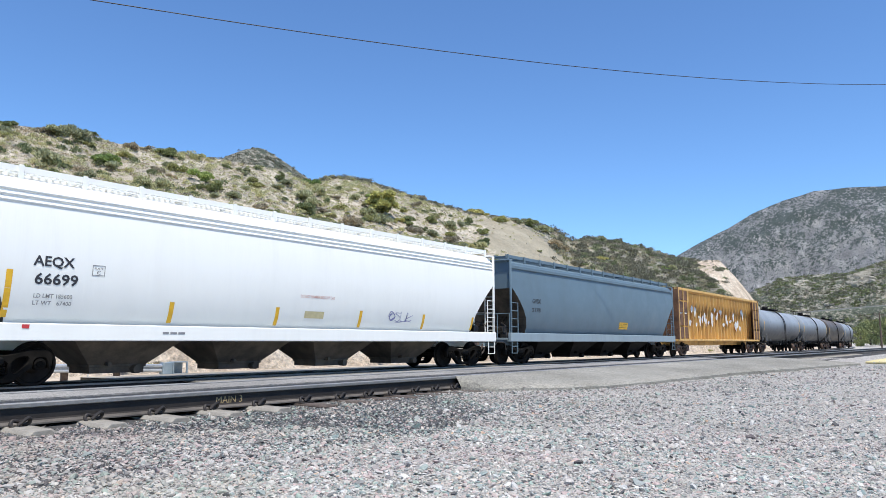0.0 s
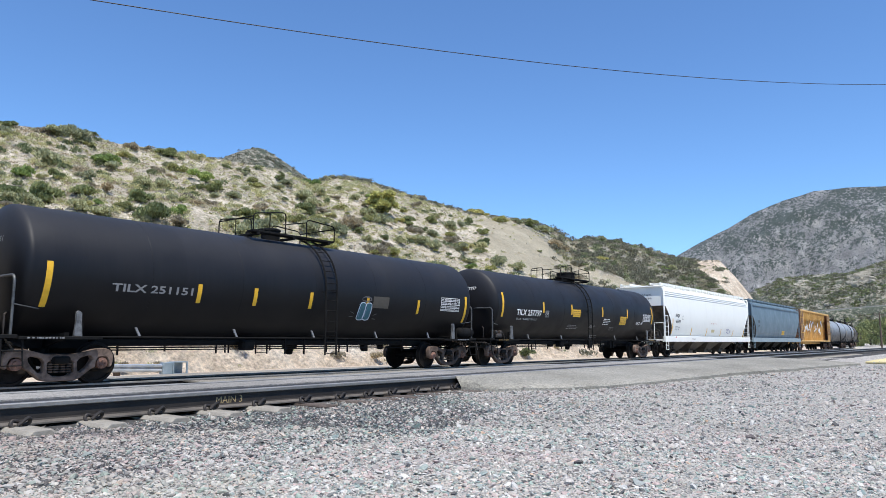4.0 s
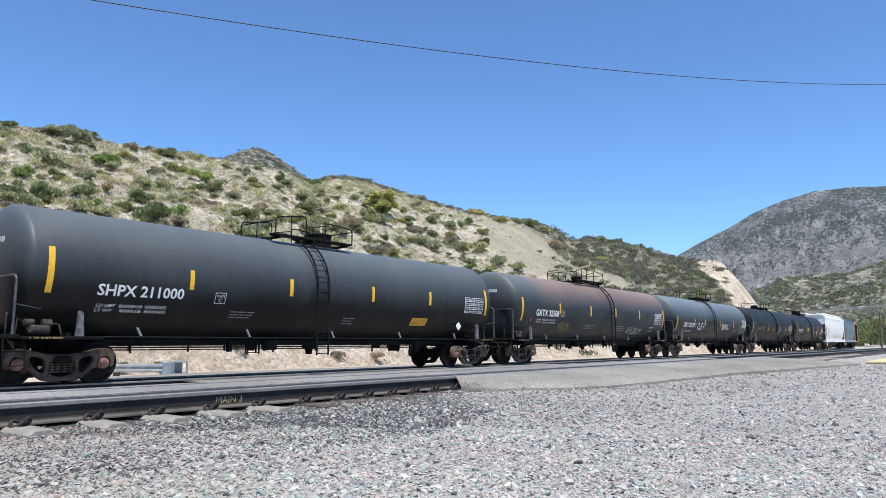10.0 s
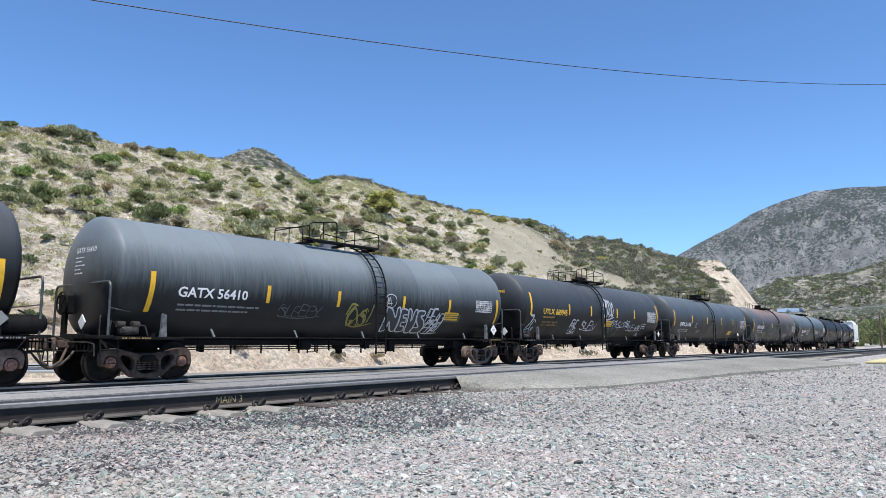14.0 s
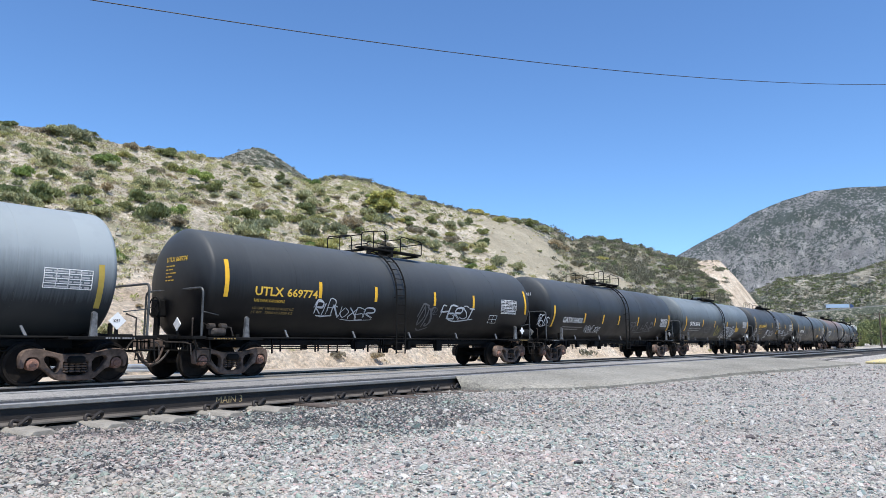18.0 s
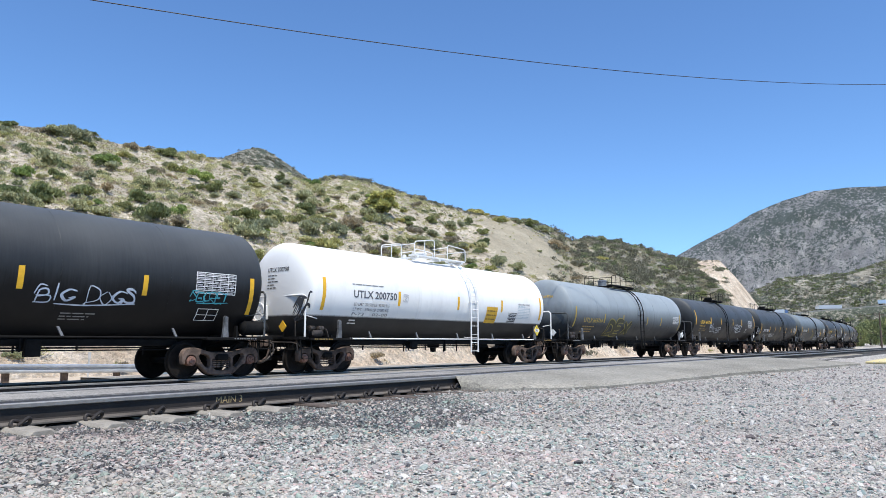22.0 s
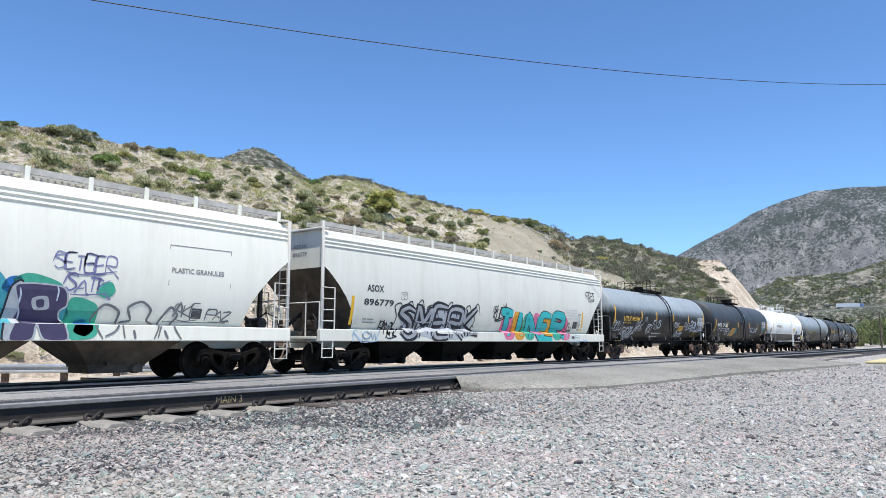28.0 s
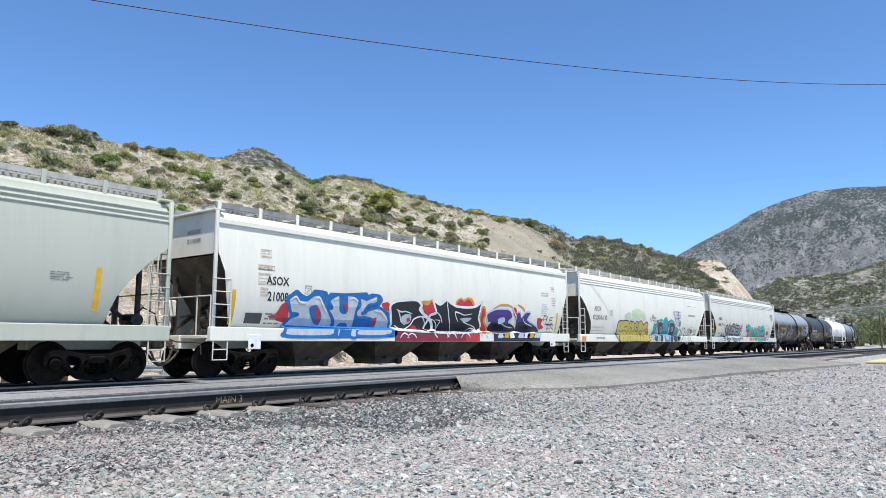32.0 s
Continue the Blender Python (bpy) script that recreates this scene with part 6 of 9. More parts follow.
def tag(key, body, x0, x1, z, h, mat):
    """A fast hand-sprayed tag: single strokes that lean, swing and overlap."""
    h = max(h, 0.12)
    mat = TAGW if mat is WHITE else mat
    rnd = random.Random(len(body) * 31 + int(abs(x0) * 70))
    cell = (x1 - x0) / max(len(body), 1)
    width = min(0.075, max(0.018, h * 0.115))
    lean = rnd.uniform(0.05, 0.28)
    g = Geo()
    lines = []
    for n, ch in enumerate(body.upper()):
        up = rnd.uniform(-0.08, 0.12) * h
        grow = rnd.uniform(0.85, 1.2)
        for path in GLYPHS.get(ch, "").split("|"):
            pts = [(int(q[0]) / 4, int(q[1]) / 6) for q in path.split()]
            if len(pts) > 1:
                line = [(x0 + (n - 0.06 + a * 1.0 + rnd.uniform(-0.1, 0.1)) * cell + lean * b * h, z + up + (b + rnd.uniform(-0.09, 0.09)) * h * grow) for a, b in pts]
                lines.append(line)
                if rnd.random() < 0.45:
                    dx, dz = rnd.uniform(-0.10, 0.10) * h, rnd.uniform(-0.10, 0.10) * h
                    lines.append([(a + dx, b + dz) for a, b in line])
                if rnd.random() < 0.4:
                    a, b = line[-1]
                    lines.append([(a, b), (a + rnd.uniform(-0.15, 0.3) * h, b - rnd.uniform(0.12, 0.3) * h)])
    if len(body) > 2:
        q = rnd.uniform(0.1, 0.3) * (x1 - x0)
        lines.append([(x0 + q, z - 0.12 * h), (x0 + (x1 - x0) * 0.5, z - rnd.uniform(0.1, 0.28) * h), (x1 + 0.1 * h, z + rnd.uniform(-0.1, 0.15) * h)])
        lines.append([(x0 - 0.12 * h, z + 0.5 * h), (x0 + 0.15 * h, z + 1.12 * h), (x0 + 0.6 * h, z + 1.05 * h)])
    for line in lines:
        v, f = sliced(*ribbon(curve_points(line, False, 3), width * rnd.uniform(0.7, 1.15), False), 0.3)
        g.add([side_of(key)(x, q, 0.010) for x, q in v], f)
    tagged(part("graffiti_tag", g, mat, CARS[key][0], "scrawled spray tag"), kind="stuff")


def fat_tag(key, body, x0, x1, z, h, fill, rim, width=0.17, border=0.05):
    """Thick hand-sprayed letters with a painted border."""
    rnd = random.Random(len(body) * 17 + int(abs(x0) * 50))
    cell = (x1 - x0) / len(body)
    back, front = Geo(), Geo()
    for n, ch in enumerate(body):
        up = rnd.uniform(-0.06, 0.1) * h
        for path in GLYPHS[ch].split("|"):
            pts = [(x0 + (n + 0.1 + int(q[0]) / 4 * 0.8 + rnd.uniform(-0.05, 0.05)) * cell + 0.1 * int(q[1]) / 6 * h, z + up + (int(q[1]) / 6 + rnd.uniform(-0.05, 0.05)) * h) for q in path.split()]
            line = curve_points(pts, False)
            for g, w, e in ((back, width + 2 * border, 0.011), (front, width, 0.016)):
                v, f = sliced(*ribbon(line, w, False), 0.12)
                g.add([side_of(key)(a, max(b, 0.96), e + 0.0004 * n) for a, b in v], f)
    t = part("graffiti", back, rim, CARS[key][0], "fat outlined graffiti letters")
    part("graffiti_fill", front, fill, t)


def blob(key, x0, x1, z0, z1, mat):
    """A sprayed cloud with a lumpy edge."""
    cx, cz, a, b = (x0 + x1) / 2, (z0 + z1) / 2, (x1 - x0) / 2, (z1 - z0) / 2
    vs, fs = [side_of(key)(cx, cz, 0.0085)], []
    n = 40
    for ring in (0.33, 0.66, 1.0):
        for i in range(n):
            t = 2 * math.pi * i / n
            r = ring * (1 + 0.22 * noise.noise(Vector((math.cos(t) * 2.2 + cx, math.sin(t) * 2.2, cz))))
            vs.append(side_of(key)(cx + a * r * math.cos(t), cz + b * r * math.sin(t), 0.0085))
    for i in range(n):
        j = (i + 1) % n
        fs.append((0, 1 + i, 1 + j))
        for q in (0, 1):
            fs.append((1 + q * n + i, 1 + (q + 1) * n + i, 1 + (q + 1) * n + j, 1 + q * n + j))
    part("graffiti", Geo().add(vs, fs), mat, CARS[key][0], "sprayed colour cloud")


def curve_points(pts, closed, n=5):
    """A smooth line through the points."""
    q = [Vector(p) for p in pts]
    m = len(q)
    out = []
    for i in range(m if closed else m - 1):
        a, b, c, d = (q[(i + j) % m] if closed else q[min(max(i + j, 0), m - 1)] for j in (-1, 0, 1, 2))
        for k in range(n):
            t = k / n
            out.append(b + (c - a) * 0.42 * (t - 2 * t * t + t ** 3) + (c - b) * (3 * t * t - 2 * t ** 3) + (d - b) * 0.42 * (t ** 3 - t * t))
    if not closed:
        out.append(q[-1])
    return out


def ribbon(line, width, closed):
    v, f = [], []
    m = len(line)
    for i, p in enumerate(line):
        a, b = (line[i - 1], line[(i + 1) % m]) if closed else (line[max(i - 1, 0)], line[min(i + 1, m - 1)])
        d = (b - a).normalized()
        w = width / 2 if closed else width / 2 * (0.45 + 0.55 * math.sin(math.pi * (i + 0.6) / (m + 0.2)))
        v += [(p.x - d.y * w, p.y + d.x * w), (p.x + d.y * w, p.y - d.x * w)]
    for i in range(m if closed else m - 1):
        j = (i + 1) % m
        f.append((2 * i, 2 * i + 1, 2 * j + 1, 2 * j))
    return v, f


def laid(key, v, f, e):
    """A flat shape laid on a car's side, cut so that it follows the curve and the sill."""
    v, f = sliced(v, f, 0.1)
    return Geo().add([side_of(key)(x, max(z, 0.955), e) for x, z in v], f)


def spray(key, pts, mat, layer=0, rim=0.0, rim_mat=None):
    """A sprayed field with rounded outline, with or without a painted rim."""
    e = 0.009 + 0.0035 * layer
    line = curve_points(pts, True)
    tris = geometry.tessellate_polygon([[Vector((p.x, p.y, 0)) for p in line]])
    g = part("graffiti", laid(key, [(p.x, p.y) for p in line], [tuple(t) for t in tris], e), mat, CARS[key][0], "sprayed graffiti shape")
    if rim:
        part("graffiti_outline", laid(key, *ribbon(line, rim, True), e + 0.002), rim_mat, g)


def stroke(key, pts, width, mat, layer=2):
    part("graffiti_line", laid(key, *ribbon(curve_points(pts, False), width, False), 0.009 + 0.0035 * layer), mat, CARS[key][0], "sprayed graffiti line")


def sill_band(key, x0, x1, mat):
    part("graffiti", patch(x0, x1, 0.965, 1.30, hopper_side_full, e=0.009, n=2), mat, CARS[key][0], "sprayed band on the side sill")


def rust_patch(key, x0, x1, z0, z1):
    r = part("rust_patch", frame_plate(x0, x1, z0, z1, hopper_side_full, 0.02), RUSTFADE, CARS[key][0], "rusty outline of peeled paint")
    part("rust_run", bars(x0 + 0.03, z1 - 0.06, [(x1 - x0) * 0.8] * 3, hopper_side_full, 0.025, (z1 - z0) * 0.3, 3), RUSTFADE, r)


def sill_patch(key, x0, x1, z0, z1, mat):
    part("sill_patch", patch(x0, x1, z0, z1, hopper_side_full, e=0.014, n=1), mat, CARS[key][0], "painted patch on the side sill")


def sill_tab(key, x):
    g = Geo().box(x - 0.2, x + 0.2, -1.63, -1.605, 0.74, 1.12, 0.01)
    t = part("sill_tab", g, WHITE, CARS[key][0], "white steel tab under the side sill")
    part("tab_hole", Geo().lathe([(-1.634, 0.05), (-1.632, 0.05)], "y", 12, (x - 0.08, 0, 0.84)).add([(x - 0.08 + 0.05 * math.cos(q), -1.634, 0.84 + 0.05 * math.sin(q)) for q in np.linspace(0, 5.76, 12)], [tuple(range(12))]), DARKTXT, t)


def hopper_stripe(key, x, z0, z1):
    part("reflective_stripe", patch(x - 0.06, x + 0.06, z0, z1, hopper_side_full, n=4), YELLOW, CARS[key][0], "yellow reflective stripe")


for x, z0, z1 in ((-8.05, 1.42, 2.38), (-4.44, 1.38, 1.88), (-1.26, 1.38, 1.88), (2.0, 1.38, 1.9), (5.1, 1.38, 1.88), (8.02, 1.38, 1.86)):
    hopper_stripe("white_hopper", x, z0, z1)
hopper_stripe("hopper_a", -8.2, 1.46, 2.35)
hopper_stripe("hopper_c", -8.85, 1.38, 2.28)
hopper_stripe("hopper_d", 7.76, 1.6, 2.55)
for key in "fghijkm":
    car, L = CARS[key]
    if key == "k":
        d = part("hazard_placard", diamond(0, 0, None, 0.235), BRIGHTY, car, "yellow diamond hazard placard with a white band", at=(L / 2 - 2.4, -0.04, 1.43))
        part("placard_band", Geo().add([(-0.165, -1.463, -0.07), (0.165, -1.463, -0.07), (0.165, -1.463, 0.07), (-0.165, -1.463, 0.07)], [(0, 1, 2, 3)]), WHITE, d, "white band")
        part("placard_flame", Geo().add([(-0.05, -1.463, 0.09), (0.05, -1.463, 0.09), (0.035, -1.463, 0.14), (0, -1.463, 0.18), (-0.035, -1.463, 0.14)], [(0, 1, 2, 3, 4)]), DARKTXT, d, "black symbol")
    else:
        d = part("hazard_placard", diamond(0, 0, None, 0.2 if key in "gj" else 0.15), WHITE if key not in "h" else GREYTXT, car, "diamond hazard placard", at=(L / 2 - 1.5, -0.01, 1.40))
    part("placard_holder", Geo().box(-0.04, 0.04, -1.435, -1.41, -0.38, 0.10), BLACK, d)
    d = part("hazard_placard", Geo().loft([[(x, 0.17 * math.cos(q), 0.17 * math.sin(q)) for q in (0, math.pi / 2, math.pi, 1.5 * math.pi)] for x in (0.0, 0.02)], True), YELLOW if key == "k" else (WHITE if key not in "h" else GREYTXT), car, "diamond hazard placard", at=(-L / 2 + 0.42, -0.72, 1.38))
    part("placard_holder", Geo().box(0.02, 0.04, -0.04, 0.04, -0.34, 0.10), BLACK, d)
for key, body, x, z, size, y in (("g", "3257", 1.60, 1.37, 0.09, -1.474), ("j", "3257", 1.60, 1.37, 0.09, -1.474), ("k", "2015", 2.535, 1.385, 0.125, -1.506)):
    L = CARS[key][1]
    part("placard_number", words(body, L / 2 - x, z, size, lambda p, q, e: (p, y, q), 0.02, 0.9), DARKTXT, CARS[key][0], "number on the hazard placard")
for key in "filhc":
    car, L = CARS[key]
    part("air_reservoir", Geo().lathe([(-0.42, 0.05), (-0.40, 0.14), (-0.34, 0.19), (0.34, 0.19), (0.40, 0.14), (0.42, 0.05)], "x", 16), BLACK, car, "round-ended air reservoir", at=(L / 2 - 0.95, -1.18, 1.30), smooth=True)
part("hazard_placard", diamond(0, 0, None, 0.16), WHITE, CARS["e"][0], "diamond hazard placard", at=(CARS["e"][1] / 2 - 3.0, 0.16, 1.52))


def head_marks(key, body, mat):
    """Reporting marks and small data on the rear head of a tank."""
    car, L = CARS[key]

    def side(p, z, e):
        u = min(1.0, math.hypot(p, z - ZC) / R)
        return (-(L / 2 - 0.52) + head_depth(u) - e, -p, z)

    k = fitted(body, -0.38, 0.58, 0.13, 0.02)
    part("lettering", words(body, -0.38, 3.05, 0.13 / 0.72, side, 0.02, k, e=0.008), mat, car, "car number on the tank head")
    part("stencil_lines", bars(-0.36, 2.92, [0.42, 0.36, 0.48, 0.3, 0.4], side, 0.03, 0.095, 7), mat, car, "small stencilled lines")


for key, body, mat in (("a", "TILX 257797", WHITE), ("b", "TILX 251151", GREYTXT), ("c", "CRDX 250129", WHITE), ("d", "GATX 32508", WHITE), ("e", "SHPX 211000", WHITE), ("f", "UTLX 669945", YTEXT), ("g", "GATX 56410", WHITE), ("h", "GATX 56421", WHITE), ("i", "UTLX 669774", YTEXT), ("j", "UTLX 669764", YTEXT), ("k", "UTLX 200750", DARKTXT), ("l", "NATX 231223", WHITE), ("m", "UTLX 665344", YTEXT)):
    head_marks(key, body, mat)


def end_marks(key, *rows):
    """Reporting marks on the rear end wall of a hopper."""
    car, L = CARS[key]
    for i, body in enumerate(rows):
        k = fitted(body, 0.1, 0.75, 0.12, 0.02)
        part("lettering", words(body, 0.1, 3.78 - 0.24 * i, 0.12 / 0.72, lambda p, z, e: (-(L / 2 - 0.70) - e, -p, z), 0.02, k, e=0.008), GREYTXT, car, "car number on the end wall")


end_marks("white_hopper", "AEQX", "66699")
end_marks("hopper_a", "ASOX", "896779")
end_marks("hopper_b", "ASOX", "020610")
end_marks("hopper_c", "ASOX", "21008")

lettering("a", "TILX 257797", -6.88, -4.82, 2.06, 0.25, WHITE)
data_lines("a", -6.82, -5.16, 1.84, 1.94, WHITE, "LD LMT  203900 LB  92450 KG", "LT WT    82100 LB  37250 KG")
panel("a", -4.48, -4.20, 2.03, 2.31, 2, 1)
plate("a", -1.88, -1.12, 2.12, 2.47, PLACARD)
plate("a", 3.56, 4.34, 1.83, 2.28, PLACARD)
panel("a", 6.64, 7.74, 2.09, 2.49, 5, 4)
lettering("a", "AAR ST - 446", 5.76, 6.70, 1.89, 0.16, WHITE)
stencils("a", -2.12, -1.02, 1.50, 1.77, 3, GREYTXT)
stencils("a", 0.18, 0.94, 1.62, 1.76, 3, GREYTXT)
stencils("a", 1.56, 2.38, 1.80, 2.17, 4, WHITE)
stencils("a", 2.56, 3.18, 1.49, 1.70, 3, GREYTXT)
stencils("a", 1.08, 2.00, 0.76, 1.21, 3, GREYTXT)
plate("b", 2.44, 3.18, 2.01, 2.38, FADED)
panel("b", 5.96, 7.06, 2.04, 2.52, 4, 4)
lettering("b", "TILX 251151", -6.04, -4.00, 2.07, 0.18, GREYTXT)
for body, x0, x1, z, h, drips in (("CUEI", -3.87, -2.45, 1.80, 0.40, (-3.72, -3.3, -2.95, -2.6)), ("SNAKU", 1.49, 3.35, 1.86, 0.38, (1.6, 2.05, 2.5, 3.0))):
    fat_tag("c", body, x0, x1, z, h, TAGW, TAGGREY, 0.115, 0.012)
    for x in drips:
        stroke("c", [(x, z + 0.04), (x + 0.004, z - 0.05), (x, z - 0.13 - 0.04 * math.sin(x * 9))], 0.022, TAGW, 2)
panel("c", 6.85, 8.01, 2.08, 2.64, 6, 5)
stencils("c", 0.29, 1.21, 1.64, 1.99, 5, GREYTXT)
stencils("c", 0.63, 1.29, 1.16, 1.42, 4, GREYTXT)
stencils("c", -2.25, -1.33, 1.85, 1.96, 2, GREYTXT)
panel("c", 6.45, 6.95, 1.39, 1.77, 2, 2)
tag("c", "BM", 6.29, 6.91, 1.81, 0.36, TAGCYAN)
stencils("c", 5.01, 5.83, 1.66, 1.94, 4, GREYTXT)
lettering("c", "CRDX 250129", -6.66, -4.54, 1.93, 0.29, WHITE)
data_lines("c", -6.66, -4.94, 1.56, 1.72, WHITE, "LD LMT  187800 LB  85200 KG", "LT WT   75200 LB  34100 KG")
panel("c", -4.38, -4.04, 1.92, 2.22, 2, 1)
lettering("d", "GATX 32508", -6.96, -4.90, 2.08, 0.28, WHITE)
data_lines("d", -6.88, -5.08, 1.72, 1.96, WHITE, "LD LMT  188500 LB  85500 KG", "LT WT    74500 LB  33800 KG")
panel("d", -4.64, -4.36, 2.09, 2.37, 2, 1)
tag("d", "SYATS", -4.70, -3.64, 1.41, 0.33, TAGOCHRE)
stencils("d", -1.94, -0.92, 1.54, 1.82, 3, GREYTXT)
stencils("d", 1.80, 2.96, 1.36, 1.83, 4, GREYTXT)
tag("d", "KATALM", 3.32, 5.20, 1.35, 0.31, TAGW)
panel("d", 6.76, 7.88, 1.94, 2.58, 5, 4)
panel("d", 6.32, 6.86, 1.47, 1.77, 1, 2)
stencils("d", -8.04, -7.62, 1.50, 1.66, 3, GREYTXT)
plate("d", -7.38, -7.20, 1.83, 1.93, RED)
lettering("e", "SHPX 211000", -7.14, -5.02, 1.96, 0.26, WHITE)
data_lines("e", -7.10, -5.40, 1.53, 1.78, WHITE, "LD LMT  205500 LB  93200 KG", "LT WT     80500 LB  36500 KG")
panel("e", -4.14, -3.82, 1.89, 2.18, 2, 1)
plate("e", 3.76, 4.62, 1.42, 1.73, PLACARD)
panel("e", 6.64, 7.82, 2.02, 2.60, 4, 4)
stencils("e", -3.56, -2.72, 1.50, 1.75, 3, GREYTXT)
stencils("e", 0.54, 1.08, 1.40, 1.70, 3, GREYTXT)
lettering("f", "UTLX", -6.38, -5.34, 2.18, 0.24, YTEXT)
lettering("f", "669945", -5.22, -4.14, 2.16, 0.27, YTEXT)
data_lines("f", -6.36, -5.30, 1.98, 2.09, YTEXT, "THE TANK CAR PEOPLE")
data_lines("f", -6.30, -4.90, 1.58, 1.88, YDIM, "LD LMT 190600 LB 86450 KG", "LT WT   72400 LB 32850 KG")
tag("f", "2G", -7.44, -6.86, 1.32, 0.63, TAGW)
tag("f", "MSE", -3.50, -2.84, 1.32, 0.59, TAGW)
tag("f", "SLEN", -2.42, -0.88, 1.49, 0.40, TAGW)
tag("f", "KODO", -0.12, 0.92, 2.17, 0.81, TAGW)
plate("f", 0.14, 0.98, 1.70, 2.02, PLACARD)
tag("f", "MTA-CJ-CMH2", 0.98, 3.18, 1.75, 0.28, TAGPALE)
tag("f", "PTLE-WNL", 2.84, 4.96, 1.53, 0.28, TAGW)
tag("f", "2012", 4.76, 5.32, 1.14, 0.19, TAGW)
panel("f", 5.64, 6.86, 2.07, 2.64, 5, 4)
panel("f", 4.98, 5.50, 1.64, 1.95, 2, 2)
tag("f", "PEY 3", 0.58, 1.98, 1.11, 0.46, TAGDIM)
lettering("g", "GATX 56410", -6.48, -4.44, 2.03, 0.25, WHITE)
stencils("g", -6.42, -3.68, 1.66, 1.93, 2, GREYTXT)
tag("g", "SLEEPY", -3.28, -1.78, 1.62, 0.30, TAGDIM)
tag("g", "GXSI", -0.62, 0.52, 1.43, 0.59, TAGOCHRE)
plate("g", 4.30, 5.20, 1.61, 1.93, FADED)
panel("g", 6.08, 7.16, 2.07, 2.51, 5, 4)
tag("g", "HEAD", 3.25, 4.17, 1.58, 0.45, TAGW)
tag("g", "PHAT", 3.35, 4.23, 1.11, 0.50, TAGW)
plate("g", 4.19, 5.05, 1.69, 2.00, PLACARD)
lettering("h", "GATX 56421", -6.43, -4.49, 1.83, 0.26, WHITE)
stencils("h", -6.25, -4.19, 1.45, 1.70, 2, GREYTXT)
tag("h", "INSANE 2GYR", -3.91, -2.25, 1.36, 0.30, TAGW)
tag("h", "SPEY HSNR", 1.35, 4.55, 1.48, 0.47, TAGDIM)
panel("h", 5.77, 6.79, 1.84, 2.32, 5, 4)
tag("h", "WEIS", -8.69, -7.83, 1.68, 0.41, TAGW)
lettering("i", "UTLX", -6.50, -5.52, 2.19, 0.24, YTEXT)
lettering("i", "669774", -5.40, -4.26, 2.20, 0.22, YTEXT)
data_lines("i", -6.50, -5.44, 1.98, 2.11, YTEXT, "THE TANK CAR PEOPLE")
data_lines("i", -6.48, -5.06, 1.64, 1.89, YDIM, "LD LMT 190100 LB 86250 KG", "LT WT   72900 LB 33050 KG")
tag("i", "RIP", -4.28, -3.58, 1.73, 0.39, TAGW)
tag("i", "NOXER", -3.58, -1.78, 1.63, 0.33, TAGW)
tag("i", "HERST", 1.72, 3.70, 1.77, 0.43, TAGW)
tag("i", "OTS", 0.54, 1.22, 1.40, 0.75, TAGDIM)
tag("i", "NO2", 1.00, 1.46, 1.92, 0.17, TAGDIM)
panel("i", 5.58, 6.72, 2.07, 2.63, 5, 4)
panel("i", 4.84, 5.38, 1.64, 1.98, 2, 2)
lettering("j", "UTLX", -6.49, -5.49, 1.89, 0.24, YDULL)
lettering("j", "669764", -5.47, -4.39, 1.90, 0.22, YDULL)
stencils("j", -6.41, -4.85, 1.34, 1.79, 3, YDIM)
fat_tag("j", "DEX", -3.66, -0.70, 1.16, 0.80, OLIVE, TAGOCHRE, 0.26, 0.06)
panel("j", 5.61, 6.63, 2.05, 2.48, 4, 4)
plate("j", 0.93, 1.29, 1.93, 2.10, DARKTXT)
lettering("k", "UTLX 200750", -5.52, -3.50, 2.31, 0.23, plain("faded_black_stencil", (0.10, 0.10, 0.115)))
stencils("k", -5.56, -4.0, 2.70, 2.80, 1, GREYTXT)
data_lines("k", -5.46, -3.82, 1.70, 2.18, GREYTXT, "LD LMT  203500 LB  92300 KG", "LT WT    59500 LB  27000 KG", "P-73    02-00")
panel("k", -3.16, -2.92, 2.27, 2.52, 1, 1)
plate("k", 1.84, 2.60, 1.64, 2.31, PLACARD)
plate("k", 3.52, 4.02, 1.74, 2.06, DARKTXT)
part("plate_frame", frame_plate(3.46, 4.08, 1.68, 2.12, tank_side, 0.022), DARKTXT, CARS["k"][0], "black frame round the plate")
for x0, x1, z0, z1 in ((3.56, 3.76, 1.92, 2.02), (3.80, 3.98, 1.92, 2.02), (3.56, 3.76, 1.78, 1.88), (3.80, 3.98, 1.78, 1.88)):
    part("plate_print", frame_plate(x0, x1, z0, z1, lambda x, z, e=0: tank_side(x, z, 0.0125), 0.02), WHITE, CARS["k"][0], "white print on the plate")
part("data_panel", frame_plate(4.14, 5.08, 1.90, 2.38, tank_side, 0.014, 7, 2), BLUELINE, CARS["k"][0], "pale ruled data panel")
part("stencil_lines", bars(4.16, 2.395, [0.5], tank_side, 0.03, 0.05, 3), BLUELINE, CARS["k"][0])
stencils("k", -5.46, -5.00, 1.42, 1.65, 2, WHITE)
tag("k", "MTAF", -7.75, -7.27, 1.62, 0.53, DARKTXT)
lettering("l", "NATX", -6.86, -5.84, 2.08, 0.25, WHITE)
lettering("l", "231223", -5.60, -4.44, 2.09, 0.23, WHITE)
data_lines("l", -6.62, -4.74, 1.68, 2.01, WHITE, "LD LMT   187300 LB   81100 KG", "LT WT   75700 LB   34300 KG")
tag("l", "SERB", -4.72, -3.76, 1.51, 0.42, TAGW)
plate("l", -3.06, -2.10, 1.34, 2.01, PLACARD2)
